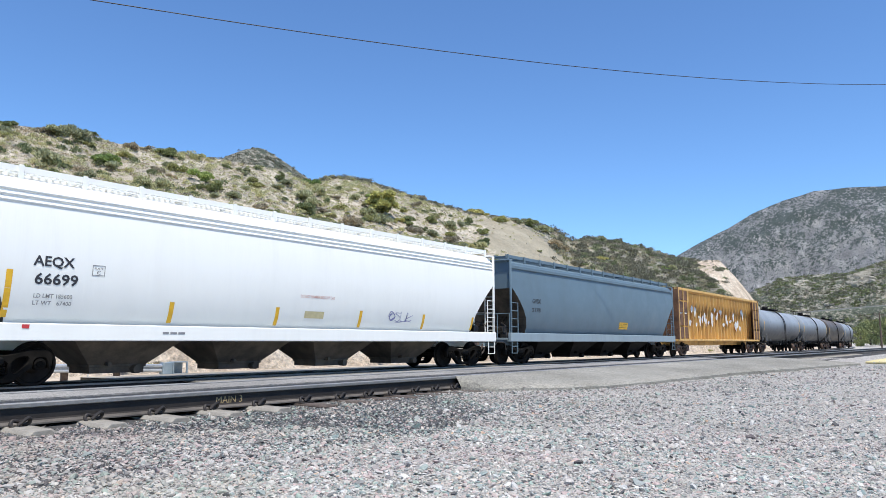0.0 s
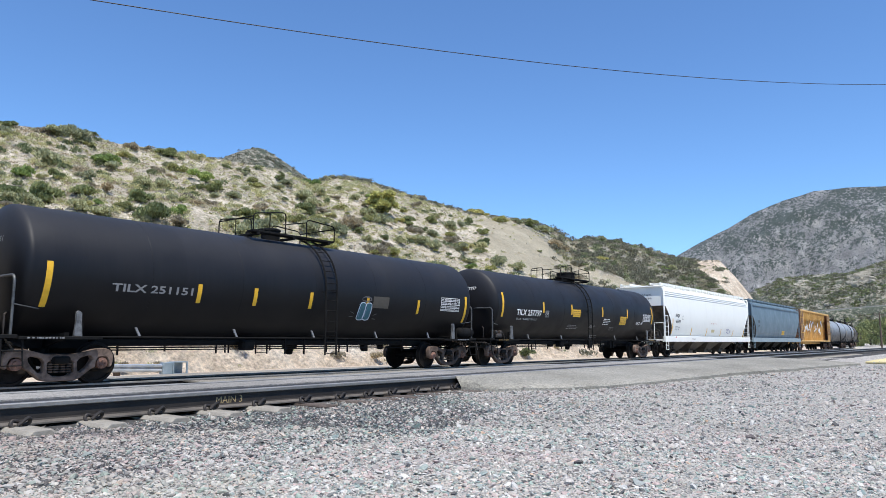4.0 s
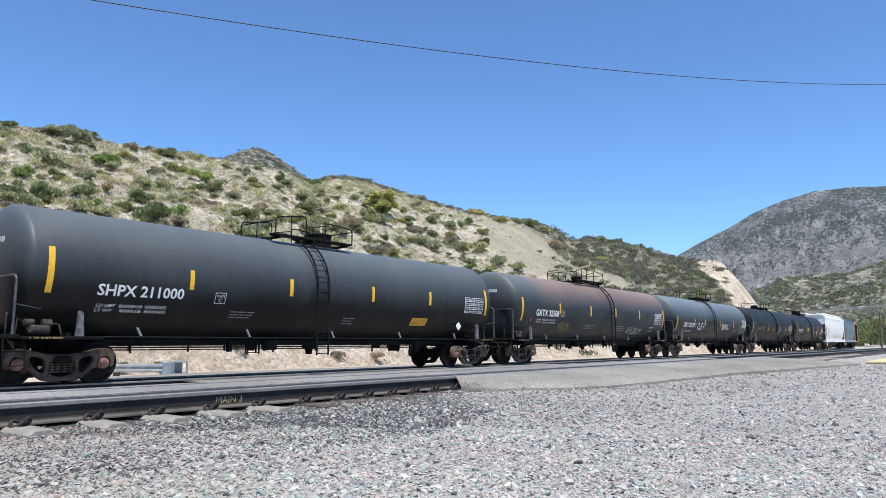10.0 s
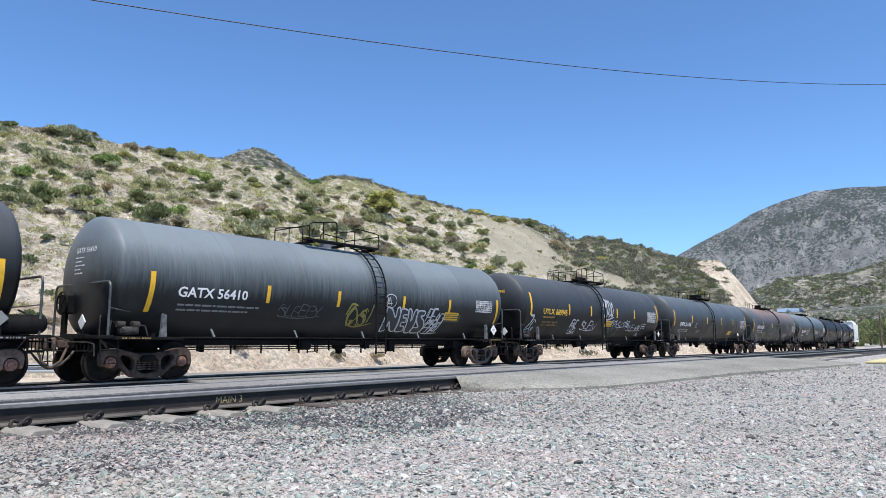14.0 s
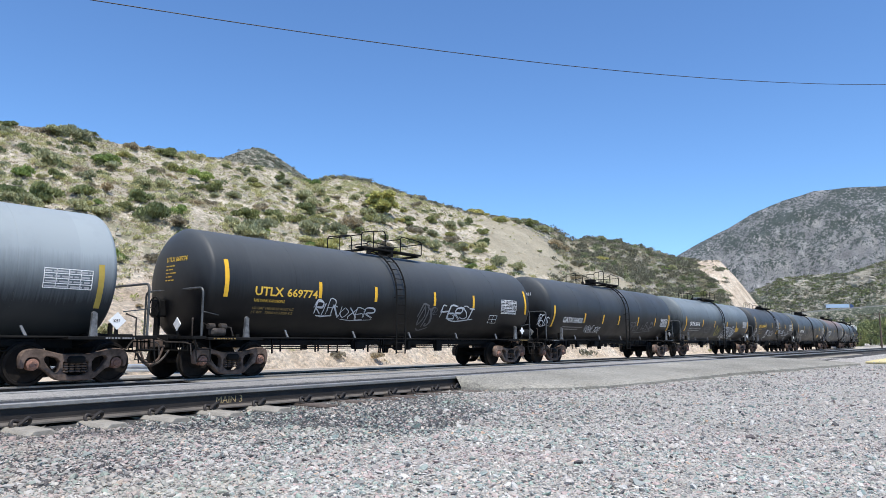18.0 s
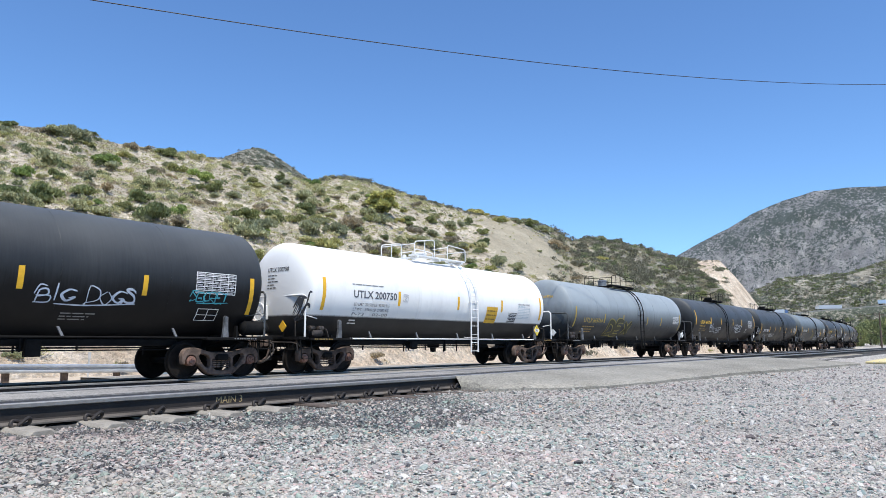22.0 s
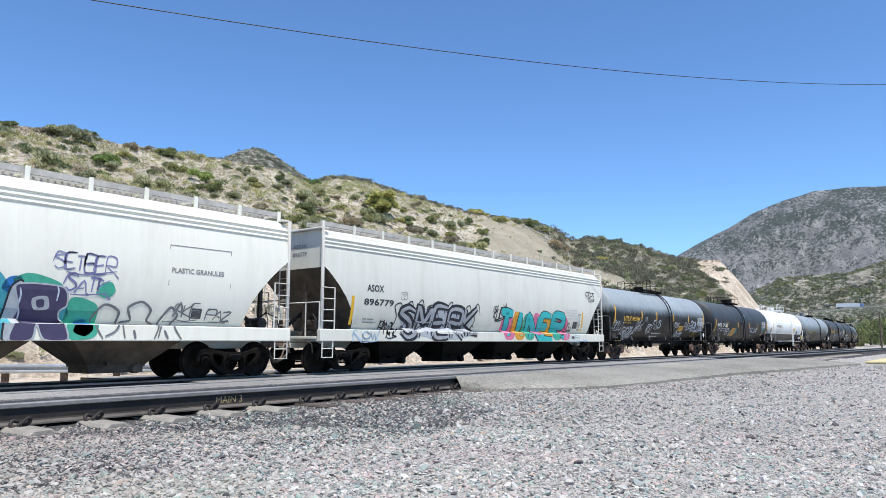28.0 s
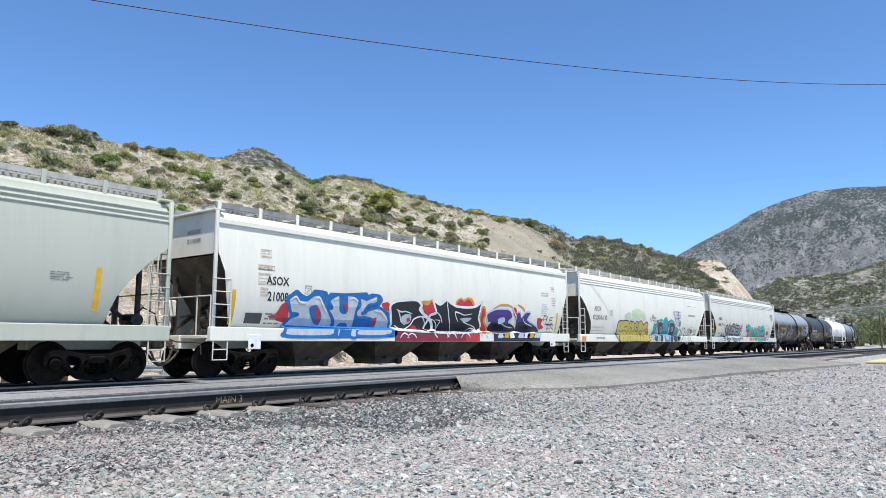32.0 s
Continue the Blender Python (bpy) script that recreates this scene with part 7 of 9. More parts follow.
tag("l", "PASK", -2.26, -1.66, 1.72, 0.23, TAGCYAN)
tag("l", "MEME", -2.20, -1.58, 1.54, 0.20, TAGCYAN)
tag("l", "ASZ", -3.50, -3.10, 1.43, 0.35, TAGW)
tag("l", "VOZ TOL", -6.12, -5.00, 1.49, 0.21, TAGDIM)
tag("l", "BIG DOGS", 2.10, 4.24, 1.75, 0.33, TAGPALE)
panel("l", 5.76, 6.92, 2.13, 2.67, 6, 5)
tag("l", "SECRET", 5.66, 6.72, 1.91, 0.25, TAGCYAN)
panel("l", 5.94, 6.54, 1.38, 1.74, 2, 2)
stencils("l", 0.46, 1.00, 3.01, 3.15, 2, WHITE)
stencils("l", 2.70, 3.48, 1.30, 1.55, 3, GREYTXT)
lettering("m", "UTLX", -6.27, -5.25, 2.08, 0.27, YTEXT)
lettering("m", "665344", -5.13, -4.05, 2.12, 0.23, YTEXT)
data_lines("m", -6.25, -5.23, 1.92, 2.04, YTEXT, "THE TANK CAR PEOPLE")
data_lines("m", -6.25, -4.65, 1.55, 1.80, YDIM, "LD LMT  193000 LB  86450 KG", "LT WT   72400 LB  32850 KG")
panel("m", -3.25, -2.95, 2.08, 2.34, 2, 1)
tag("m", "SKILLZ", -7.37, -6.23, 1.58, 0.43, TAGW)
tag("m", "HOSTILE", -6.05, -4.15, 0.98, 0.64, TAGPALE)
tag("m", "Qeek", -4.43, -3.45, 1.60, 0.44, TAGW)
tag("m", "WEST", -2.75, -1.97, 1.45, 0.44, TAGW)
tag("m", "ENS", -1.91, -0.79, 1.76, 0.38, TAGW)
stencils("m", -1.57, 0.07, 1.05, 1.58, 2, TAGW)
tag("m", "MINK", 1.61, 2.45, 1.88, 0.28, TAGW)
plate("m", 2.45, 3.29, 1.60, 1.94, PLACARD)
tag("m", "PASAMNO", 2.29, 3.61, 1.13, 0.38, TAGPALE)
tag("m", "PEEK", 3.41, 4.55, 1.76, 0.35, TAGW)
tag("m", "REALDONE", 4.57, 7.25, 1.67, 0.56, TAGPALE)
tag("m", "SAGE", 5.37, 6.39, 1.20, 0.37, TAGOCHRE)
panel("m", 5.83, 6.97, 2.05, 2.56, 5, 4)
lettering("white_hopper", "AEQX", -7.62, -6.80, 2.50, 0.21, DARKTXT)
lettering("white_hopper", "66699", -7.58, -6.70, 2.12, 0.23, DARKTXT)
data_lines("white_hopper", -7.56, -6.78, 1.66, 1.95, GREYTXT, "LD LMT 185600", "LT WT   67400")
panel("white_hopper", -6.42, -6.14, 2.37, 2.60, 1, 1)
stencils("white_hopper", -4.70, -3.88, 1.11, 1.25, 1, GREYTXT)
data_lines("white_hopper", -0.50, 0.82, 2.16, 2.30, REDDIM, "DO NOT HAMMER SIDES OF CAR")
plate("white_hopper", -0.28, 0.46, 1.61, 1.81, FADEDY)
tag("white_hopper", "OSUK", 3.32, 4.44, 1.62, 0.27, TAGPURP)
plate("white_hopper", -7.76, -7.62, 1.20, 1.28, RED)
lettering("blue_hopper", "GVSX", -7.76, -7.02, 2.59, 0.20, DARKTXT)
lettering("blue_hopper", "2178", -7.76, -7.04, 2.22, 0.17, DARKTXT)
plate("blue_hopper", 1.34, 2.46, 1.61, 1.97, PLACARD)
lettering("hopper_a", "ASOX", -7.60, -6.82, 2.53, 0.22, DARKTXT)
lettering("hopper_a", "896779", -7.72, -6.32, 2.10, 0.20, DARKTXT)
panel("hopper_a", -5.96, -5.66, 2.34, 2.59, 1, 1)
blob("hopper_a", -5.82, -1.86, 1.0, 2.15, SMOKE)
fat_tag("hopper_a", "SMERK", -6.12, -1.56, 1.08, 1.02, STEELG, BLACKG, 0.15, 0.12)
for i in range(9):
    x = -6.3 + i * 0.56
    stroke("hopper_a", [(x, 1.25 + 0.1 * (i % 3)), (x + 0.18, 1.75 + 0.12 * (i % 2)), (x + 0.05, 2.1), (x + 0.34, 2.22 + 0.08 * (i % 3)), (x + 0.5, 1.95)], 0.045, BLACKG, 0)
for i in range(14):
    x = -5.9 + i * 0.31
    stroke("hopper_a", [(x, 1.18 + 0.07 * (i % 4)), (x + 0.12, 1.45 + 0.1 * (i % 3)), (x + 0.24, 1.38 + 0.09 * (i % 2))], 0.035, BLACKG, 4)
fat_tag("hopper_a", "TINER", 0.02, 5.34, 1.08, 0.98, TEAL, BLACKG, 0.36, 0.045)
tag("hopper_a", "ROES", 7.68, 8.56, 2.98, 0.34, DARKTXT)
tag("hopper_a", "AUTZSQ", 5.28, 6.26, 1.44, 0.28, DARKTXT)
for i, ch in enumerate("PEORG"):
    tag("hopper_a", ch, 6.84, 7.08, 2.12 - 0.16 * i, 0.13, DARKTXT)
plate("hopper_a", 6.38, 6.80, 1.56, 1.88, DARKPANEL)
panel("hopper_a", 6.42, 6.76, 1.62, 1.84, 2, 2)
stencils("hopper_a", 5.73, 6.79, 2.0, 2.52, 4, FAINT)
hopper_stripe("hopper_a", 7.30, 1.44, 2.35)
tag("hopper_a", "OWELL", 5.55, 7.7, 1.0, 0.25, TAGBLUE)
sill_patch("hopper_a", 6.07, 6.30, 1.10, 1.20, DARKPANEL)
spray("hopper_a", [(4.9, 2.0), (5.3, 2.16), (5.62, 2.05), (5.4, 1.8), (5.5, 1.5), (5.1, 1.4), (4.8, 1.7)], ROSE, -1)
for i in range(7):
    x = 0.2 + 0.8 * i
    spray("hopper_a", [(x, 1.5), (x + 0.2, 2.05 + 0.1 * (i % 2)), (x + 0.6, 2.12), (x + 0.9, 1.8), (x + 0.8, 1.1), (x + 0.2, 1.05)], (ROSE, ORANGEG, TEALG)[i % 3], -1)
stencils("hopper_a", -7.68, -6.96, 1.53, 1.73, 2, GREYTXT)
tag("hopper_a", "NOW", -8.22, -7.06, 0.97, 0.30, TAGBLUE)
tag("hopper_a", "HONZ", -6.86, -6.26, 1.12, 0.41, DARKTXT)
tag("hopper_a", "KLEY", -0.40, 0.44, 1.84, 0.45, DARKTXT)
lettering("hopper_b", "ASOX", -7.93, -7.13, 2.49, 0.24, GREYTXT)
lettering("hopper_b", "020610", -8.05, -6.41, 2.06, 0.24, GREYTXT)
stencils("hopper_b", -8.07, -6.29, 1.48, 1.81, 2, FAINT)
panel("hopper_b", -6.05, -5.77, 2.30, 2.57, 1, 1)
tag("hopper_b", "AVIDS...", -5.53, -4.51, 1.08, 0.21, DARKTXT)
tag("hopper_b", "CHOICE", -0.71, 0.15, 1.04, 0.22, DARKTXT)
stencils("hopper_b", -7.83, -6.65, 1.11, 1.27, 1, GREYTXT)
tag("hopper_b", "SETEER", 3.2, 4.5, 2.45, 0.34, TAGPURP)
tag("hopper_b", "SATK", 3.45, 4.35, 1.98, 0.34, TAGPURP)
for line in ([(4.3, 1.0), (4.1, 1.4), (4.35, 1.75), (4.7, 1.6), (4.6, 1.2), (4.35, 1.05)], [(4.8, 1.02), (4.75, 1.35), (5.0, 1.42), (4.9, 1.7), (5.2, 1.85), (5.45, 1.68), (5.4, 1.42), (5.6, 1.3), (5.5, 1.0)], [(5.6, 1.02), (5.7, 1.4), (5.95, 1.75), (6.15, 1.55), (6.0, 1.3), (6.2, 1.0)], [(5.0, 1.2), (5.05, 1.0)], [(5.75, 1.2), (5.85, 1.0)]):
    stroke("hopper_b", line, 0.06, SMOKEDARK, 1)
tag("hopper_b", "AKE", 6.06, 6.7, 1.5, 0.3, SMOKEDARK)
tag("hopper_b", "PAZ", 6.95, 7.65, 1.46, 0.26, SMOKEDARK)
plate("hopper_b", 6.52, 6.80, 1.5, 1.75, DARKPANEL)
for i in range(10):
    x, z = -0.1 + 0.47 * i, 1.15 + 0.28 * ((i * 7) % 4)
    spray("hopper_b", [(x, z), (x + 0.1, z + 0.22), (x + 0.32, z + 0.26), (x + 0.42, z + 0.06), (x + 0.25, z - 0.1)], (TEALG, TEALC, BLUEG)[i % 3] if i not in (2, 6, 7) else TEALC, 0)
for x, z in ((0.62, 1.9), (0.62, 1.5), (2.58, 1.9), (2.6, 1.5), (1.3, 1.98), (3.3, 1.98)):
    stroke("hopper_b", [(x, z + 0.12), (x + 0.03, z), (x + 0.02, z - 0.2)], 0.035, TAGPALE, 6)
spray("hopper_b", [(1.66, 1.35), (1.95, 1.42), (2.18, 1.34), (2.12, 1.08), (1.72, 1.08)], TAGBLUE, 3)
lettering("hopper_b", "PLASTIC GRANULES", 5.87, 7.33, 2.59, 0.12, GREYTXT)
panel("hopper_b", 5.81, 7.55, 1.40, 3.26, 1, 1)
lettering("hopper_c", "ASOX", -7.84, -7.06, 2.49, 0.23, DARKTXT)
lettering("hopper_c", "21008", -7.78, -7.06, 2.05, 0.25, DARKTXT)
panel("hopper_c", -6.48, -6.22, 2.29, 2.54, 1, 1)
stencils("hopper_c", -7.78, -7.26, 1.41, 1.79, 3, GREYTXT)
plate("hopper_c", -8.42, -7.88, 1.42, 1.70, DARKPANEL)
stencils("hopper_d", 6.75, 7.25, 2.23, 2.44, 4, GREYTXT)

spray("hopper_c", [(-7.14, 2.16), (-7, 2.26), (-6.78, 2.4), (-6.56, 2.29), (-6.4, 2.24), (-6.24, 2.31), (-6.12, 2.44), (-5.66, 2.42), (-5.56, 2.32), (-5.46, 2.39), (-4.94, 2.4), (-4.44, 2.44), (-3.96, 2.48), (-3.86, 2.41), (-3.72, 2.46), (-3.32, 2.43), (-3.18, 2.26), (-3.32, 2.03), (-2.86, 1.9), (-2.54, 1.61), (-2.56, 1.13), (-3.4, 1.07), (-7.06, 1.04), (-7.22, 1.27), (-7.08, 1.48), (-6.92, 1.67), (-7.04, 1.85)], BLUEG, 0)
spray("hopper_c", [(-7.68, 1.62), (-7.42, 1.71), (-7.26, 1.96), (-7.06, 2.01), (-6.96, 1.49), (-7.32, 1.51)], REDG, -1)
spray("hopper_c", [(-3.22, 2.15), (-2.9, 2.21), (-2.7, 1.95), (-3.06, 1.97)], REDG, -1)
spray("hopper_c", [(-7.04, 2.13), (-6.78, 2.27), (-6.6, 2.12), (-6.36, 2.13), (-6.14, 2.28), (-5.9, 2.3), (-5.78, 2.17), (-5.5, 1.86), (-5.28, 1.54), (-5.3, 1.29), (-5.5, 1.1), (-7.04, 1.09), (-7.16, 1.27), (-6.92, 1.59), (-6.62, 1.71), (-6.88, 1.74), (-6.98, 1.92)], OHSFILL, 1, 0.085, BLUEG)
spray("hopper_c", [(-5.5, 2.16), (-5.12, 2.34), (-5.02, 1.88), (-4.76, 1.85), (-4.8, 2.32), (-4.52, 2.35), (-4.26, 2.22), (-4.36, 1.84), (-4.4, 1.11), (-4.68, 1.11), (-4.66, 1.44), (-4.98, 1.44), (-5.12, 1.11), (-5.22, 1.11), (-5.22, 1.54), (-5.54, 1.9), (-5.36, 1.93)], OHSFILL, 2, 0.085, BLUEG)
spray("hopper_c", [(-4.24, 2.3), (-3.94, 2.26), (-3.74, 2.33), (-3.46, 2.4), (-3.46, 2.17), (-3.84, 2.08), (-3.98, 1.88), (-3.42, 2.03), (-3.04, 1.9), (-2.8, 1.61), (-2.86, 1.16), (-4.34, 1.12), (-4.24, 1.4), (-3.76, 1.38), (-3.48, 1.59), (-3.86, 1.69), (-4.26, 1.69), (-4.34, 1.88), (-4.2, 2.06)], OHSFILL, 3, 0.085, BLUEG)
spray("hopper_c", [(-6.26, 1.89), (-6, 1.99), (-5.76, 1.72), (-5.8, 1.43), (-6.04, 1.51)], BLUEG, 4)
spray("hopper_c", [(-6.06, 1.92), (-5.92, 1.9), (-5.8, 1.68), (-5.86, 1.48), (-5.94, 1.58)], REDG, 5)
spray("hopper_c", [(-4.88, 2.12), (-4.8, 2.12), (-4.74, 1.87), (-4.84, 1.89)], REDG, 4)
spray("hopper_c", [(-3.72, 1.55), (-3.42, 1.71), (-3.4, 1.44), (-3.54, 1.34)], BLUEG, 5)
spray("hopper_c", [(-3.58, 1.63), (-3.44, 1.68), (-3.42, 1.49), (-3.5, 1.4)], REDG, 6)
spray("hopper_c", [(-4.12, 1.85), (-3.84, 1.98), (-3.88, 1.82), (-4.08, 1.77)], BLUEG, 5)
stroke("hopper_c", [(-6.98, 2.1), (-6.8, 2.21), (-6.64, 2.07), (-6.4, 2.06)], 0.05, WHITE, 6)
stroke("hopper_c", [(-6.06, 2.22), (-5.9, 2.22), (-5.78, 2.04), (-5.56, 1.79)], 0.05, WHITE, 6)
stroke("hopper_c", [(-5.32, 2.2), (-5.14, 2.25)], 0.05, WHITE, 6)
stroke("hopper_c", [(-4.7, 2.24), (-4.5, 2.28), (-4.34, 2.18)], 0.05, WHITE, 6)
stroke("hopper_c", [(-3.74, 2.23), (-3.5, 2.31)], 0.05, WHITE, 6)
stroke("hopper_c", [(-3.56, 1.92), (-3.22, 1.89), (-2.92, 1.66)], 0.05, WHITE, 6)
spray("hopper_c", [(-1.27, 2.28), (-1.07, 2.36), (-0.85, 2.36), (-0.61, 2.42), (-0.45, 2.35), (-0.27, 1.97), (-0.77, 1.8), (-1.13, 2.07)], ORANGEG, 0)
spray("hopper_c", [(-1.17, 2.22), (-0.99, 2.2), (-0.83, 2.22), (-0.69, 2.33), (-0.57, 2.32), (-0.37, 2.02), (-0.79, 1.84), (-1.03, 1.94)], REDG, 1)
spray("hopper_c", [(0.71, 2.27), (0.81, 2.47), (1.07, 2.56), (1.23, 2.5), (1.45, 2.59), (1.75, 2.57), (1.95, 2.34), (1.91, 2.17), (0.77, 2.14)], ORANGEG, 0)
spray("hopper_c", [(0.79, 2.26), (0.93, 2.45), (1.11, 2.49), (1.27, 2.41), (1.47, 2.52), (1.67, 2.48), (1.83, 2.32), (1.81, 2.16), (0.87, 2.14)], REDG, 1)
spray("hopper_c", [(2.41, 2.26), (2.65, 2.3), (2.77, 2.07), (2.73, 1.74), (3.07, 1.43), (2.91, 1.29), (2.23, 1.28), (2.33, 1.89)], ORANGEG, 0)
spray("hopper_c", [(2.47, 2.16), (2.61, 2.22), (2.69, 2.05), (2.59, 1.72), (2.95, 1.38), (2.29, 1.3), (2.43, 1.84)], REDG, 1)
spray("hopper_c", [(-2.81, 2.11), (-2.57, 2.26), (-2.09, 2.33), (-1.53, 2.36), (-1.31, 2.28), (-1.21, 2.17), (-1.31, 2.05), (-1.15, 1.94), (-0.99, 1.86), (-0.77, 1.77), (-0.57, 1.62), (-0.57, 1.31), (-2.51, 1.36), (-2.65, 1.53), (-2.75, 1.82)], BLACKG, 2, 0.1, WHITE)
spray("hopper_c", [(-0.81, 1.67), (-0.67, 1.87), (-0.37, 1.95), (-0.49, 2.2), (-0.59, 2.39), (-0.19, 2.26), (0.19, 2.44), (0.43, 2.34), (0.85, 2.23), (1.51, 2.22), (1.99, 2.27), (2.27, 2.39), (2.45, 2.52), (2.35, 2.21), (2.27, 1.88), (2.33, 1.35), (-0.69, 1.29)], BLACKG, 2, 0.09, WHITE)
stroke("hopper_c", [(-2.49, 2), (-2.25, 1.93), (-2.03, 1.95), (-1.69, 1.88)], 0.05, WHITE, 4)
stroke("hopper_c", [(-2.45, 1.99), (-2.31, 1.84), (-2.19, 1.62), (-1.95, 1.5)], 0.045, WHITE, 4)
stroke("hopper_c", [(-2.49, 1.48), (-2.15, 1.36), (-1.93, 1.36), (-1.69, 1.49), (-1.55, 1.7), (-1.23, 1.8), (-0.87, 1.76), (-0.63, 1.59), (-0.47, 1.33)], 0.06, WHITE, 4)
stroke("hopper_c", [(0.19, 2.43), (0.31, 2.03), (0.49, 1.6), (0.63, 1.33)], 0.05, WHITE, 4)
stroke("hopper_c", [(-0.77, 1.73), (-0.59, 1.9), (-0.33, 1.97), (-0.09, 1.82), (0.05, 1.61)], 0.05, WHITE, 4)
stroke("hopper_c", [(-0.65, 1.74), (-0.45, 1.68), (-0.29, 1.55), (-0.23, 1.39), (-0.15, 1.58), (-0.09, 1.69), (-0.37, 1.71)], 0.045, WHITE, 4)
stroke("hopper_c", [(0.99, 1.67), (0.81, 1.86), (0.73, 2.02), (0.97, 2), (1.35, 1.93), (1.81, 1.99)], 0.05, WHITE, 4)
stroke("hopper_c", [(1.09, 1.79), (1.31, 1.68), (1.59, 1.6), (2.01, 1.52), (2.31, 1.36)], 0.04, WHITE, 4)
stroke("hopper_c", [(-1.17, 1.82), (-0.99, 1.66), (-0.89, 1.39)], 0.04, WHITE, 4)
stroke("hopper_c", [(1.57, 1.35), (1.83, 1.45), (2.29, 1.38)], 0.045, WHITE, 4)
spray("hopper_c", [(-2.21, 1.76), (-2.01, 1.86), (-1.75, 1.85), (-1.69, 1.69), (-1.77, 1.56), (-2.01, 1.52), (-2.15, 1.61)], OHSFILL, 4)
spray("hopper_c", [(-1.93, 1.71), (-1.79, 1.75), (-1.75, 1.64), (-1.89, 1.61)], REDG, 5)
spray("hopper_c", [(-1.67, 1.4), (-1.53, 1.51), (-1.35, 1.45), (-1.27, 1.33), (-1.69, 1.3)], REDG, 4)
spray("hopper_c", [(1.15, 1.8), (1.79, 1.84), (1.65, 1.71), (1.31, 1.67)], OHSFILL, 4)
sill_band("hopper_c", -2.63, 1.33, CRIMSON)
sill_band("hopper_c", 1.33, 2.23, REDG)
sill_band("hopper_c", 3.19, 6.79, NAVYG)
stroke("hopper_c", [(-2.37, 1.06), (-2.27, 1.18), (-2.15, 1.22), (-1.99, 1.16), (-1.93, 1.06)], 0.05, WHITE, 3)
stroke("hopper_c", [(-2.01, 1.06), (-1.91, 1.18), (-1.77, 1.22), (-1.61, 1.16), (-1.55, 1.07)], 0.05, WHITE, 3)
stroke("hopper_c", [(0.17, 1.08), (0.31, 1.21), (0.47, 1.26), (0.65, 1.19), (0.73, 1.08)], 0.05, WHITE, 3)
stroke("hopper_c", [(1.01, 1.09), (1.15, 1.22), (1.33, 1.27), (1.51, 1.2), (1.59, 1.09)], 0.05, WHITE, 3)
stroke("hopper_c", [(-0.57, 1.26), (-0.49, 1.17), (-0.39, 1.09)], 0.05, WHITE, 3)
stroke("hopper_c", [(0.11, 1.27), (0.19, 1.18), (0.29, 1.1)], 0.05, WHITE, 3)
stroke("hopper_c", [(2.29, 1.3), (2.39, 1.21), (2.51, 1.11)], 0.05, WHITE, 3)
stroke("hopper_c", [(2.61, 1.3), (2.69, 1.21), (2.83, 1.11)], 0.05, WHITE, 3)
spray("hopper_c", [(3.47, 1.1), (3.57, 1.27), (3.75, 1.3), (3.87, 1.11)], OHSFILL, 3)
spray("hopper_c", [(3.95, 1.11), (4.05, 1.28), (4.25, 1.31), (4.37, 1.11)], ORANGEG, 3)
spray("hopper_c", [(4.99, 1.11), (5.11, 1.29), (5.51, 1.33), (5.45, 1.12)], OHSFILL, 3)
spray("hopper_c", [(5.71, 1.12), (5.83, 1.3), (6.25, 1.34), (6.19, 1.12)], ORANGEG, 3)
spray("hopper_c", [(6.29, 1.12), (6.43, 1.31), (6.87, 1.35), (6.79, 1.13)], OHSFILL, 3)
spray("hopper_c", [(4.27, 1.11), (4.39, 1.28), (4.57, 1.32), (4.71, 1.11)], WHITE, 3)
spray("hopper_c", [(5.41, 1.12), (5.53, 1.3), (5.93, 1.34), (5.87, 1.12)], WHITE, 3)
spray("hopper_c", [(2.81, 2), (3.21, 2.18), (3.65, 2.25), (4.29, 2.26), (4.57, 2.16), (4.67, 1.92), (4.43, 1.74), (4.95, 1.52), (5.11, 1.35), (3.09, 1.31), (3.13, 1.66), (2.95, 1.7)], PURPG, 2, 0.07, TAGPALE)
spray("hopper_c", [(4.99, 2.09), (5.27, 2.16), (5.39, 1.95), (5.71, 2.18), (6.11, 2.16), (5.89, 1.88), (6.39, 1.71), (6.77, 1.58), (6.93, 1.37), (5.19, 1.35)], PURPG, 2, 0.06, TAGPALE)
stroke("hopper_c", [(3.11, 2.15), (3.63, 2.38), (4.27, 2.43), (4.69, 2.34)], 0.07, ORANGEG, 1)
stroke("hopper_c", [(5.03, 2.48), (5.43, 2.37), (5.65, 2.23)], 0.07, ORANGEG, 1)
spray("hopper_c", [(4.71, 2.34), (4.95, 2.28), (4.97, 1.98), (4.79, 2.03)], REDG, 4)
stroke("hopper_c", [(4.63, 2.35), (4.81, 2.14), (5.01, 1.89)], 0.05, WHITE, 5)
spray("hopper_c", [(3.65, 1.85), (4.05, 1.92), (4.15, 1.75), (3.73, 1.64)], TAGPALE, 4)
spray("hopper_c", [(3.25, 1.58), (3.51, 1.71), (4.13, 1.48), (3.57, 1.44)], BLACKG, 3)
spray("hopper_c", [(5.55, 1.64), (6.37, 1.53), (5.79, 1.44)], BLACKG, 3)
stroke("hopper_c", [(3.91, 1.66), (4.33, 1.55), (4.83, 1.51)], 0.05, TAGPALE, 4)
stroke("hopper_c", [(5.49, 1.95), (5.71, 1.74), (6.35, 1.6)], 0.05, TAGPALE, 4)
spray("hopper_c", [(6.73, 1.95), (7.19, 1.92), (7.09, 1.73), (7.35, 1.55), (7.01, 1.47), (6.81, 1.63)], REDG, 1)
tag("hopper_c", "PLE", 7.27, 8.07, 1.75, 0.28, DARKTXT)
tag("hopper_c", "EB", 7.69, 8.23, 1.4, 0.25, DARKTXT)
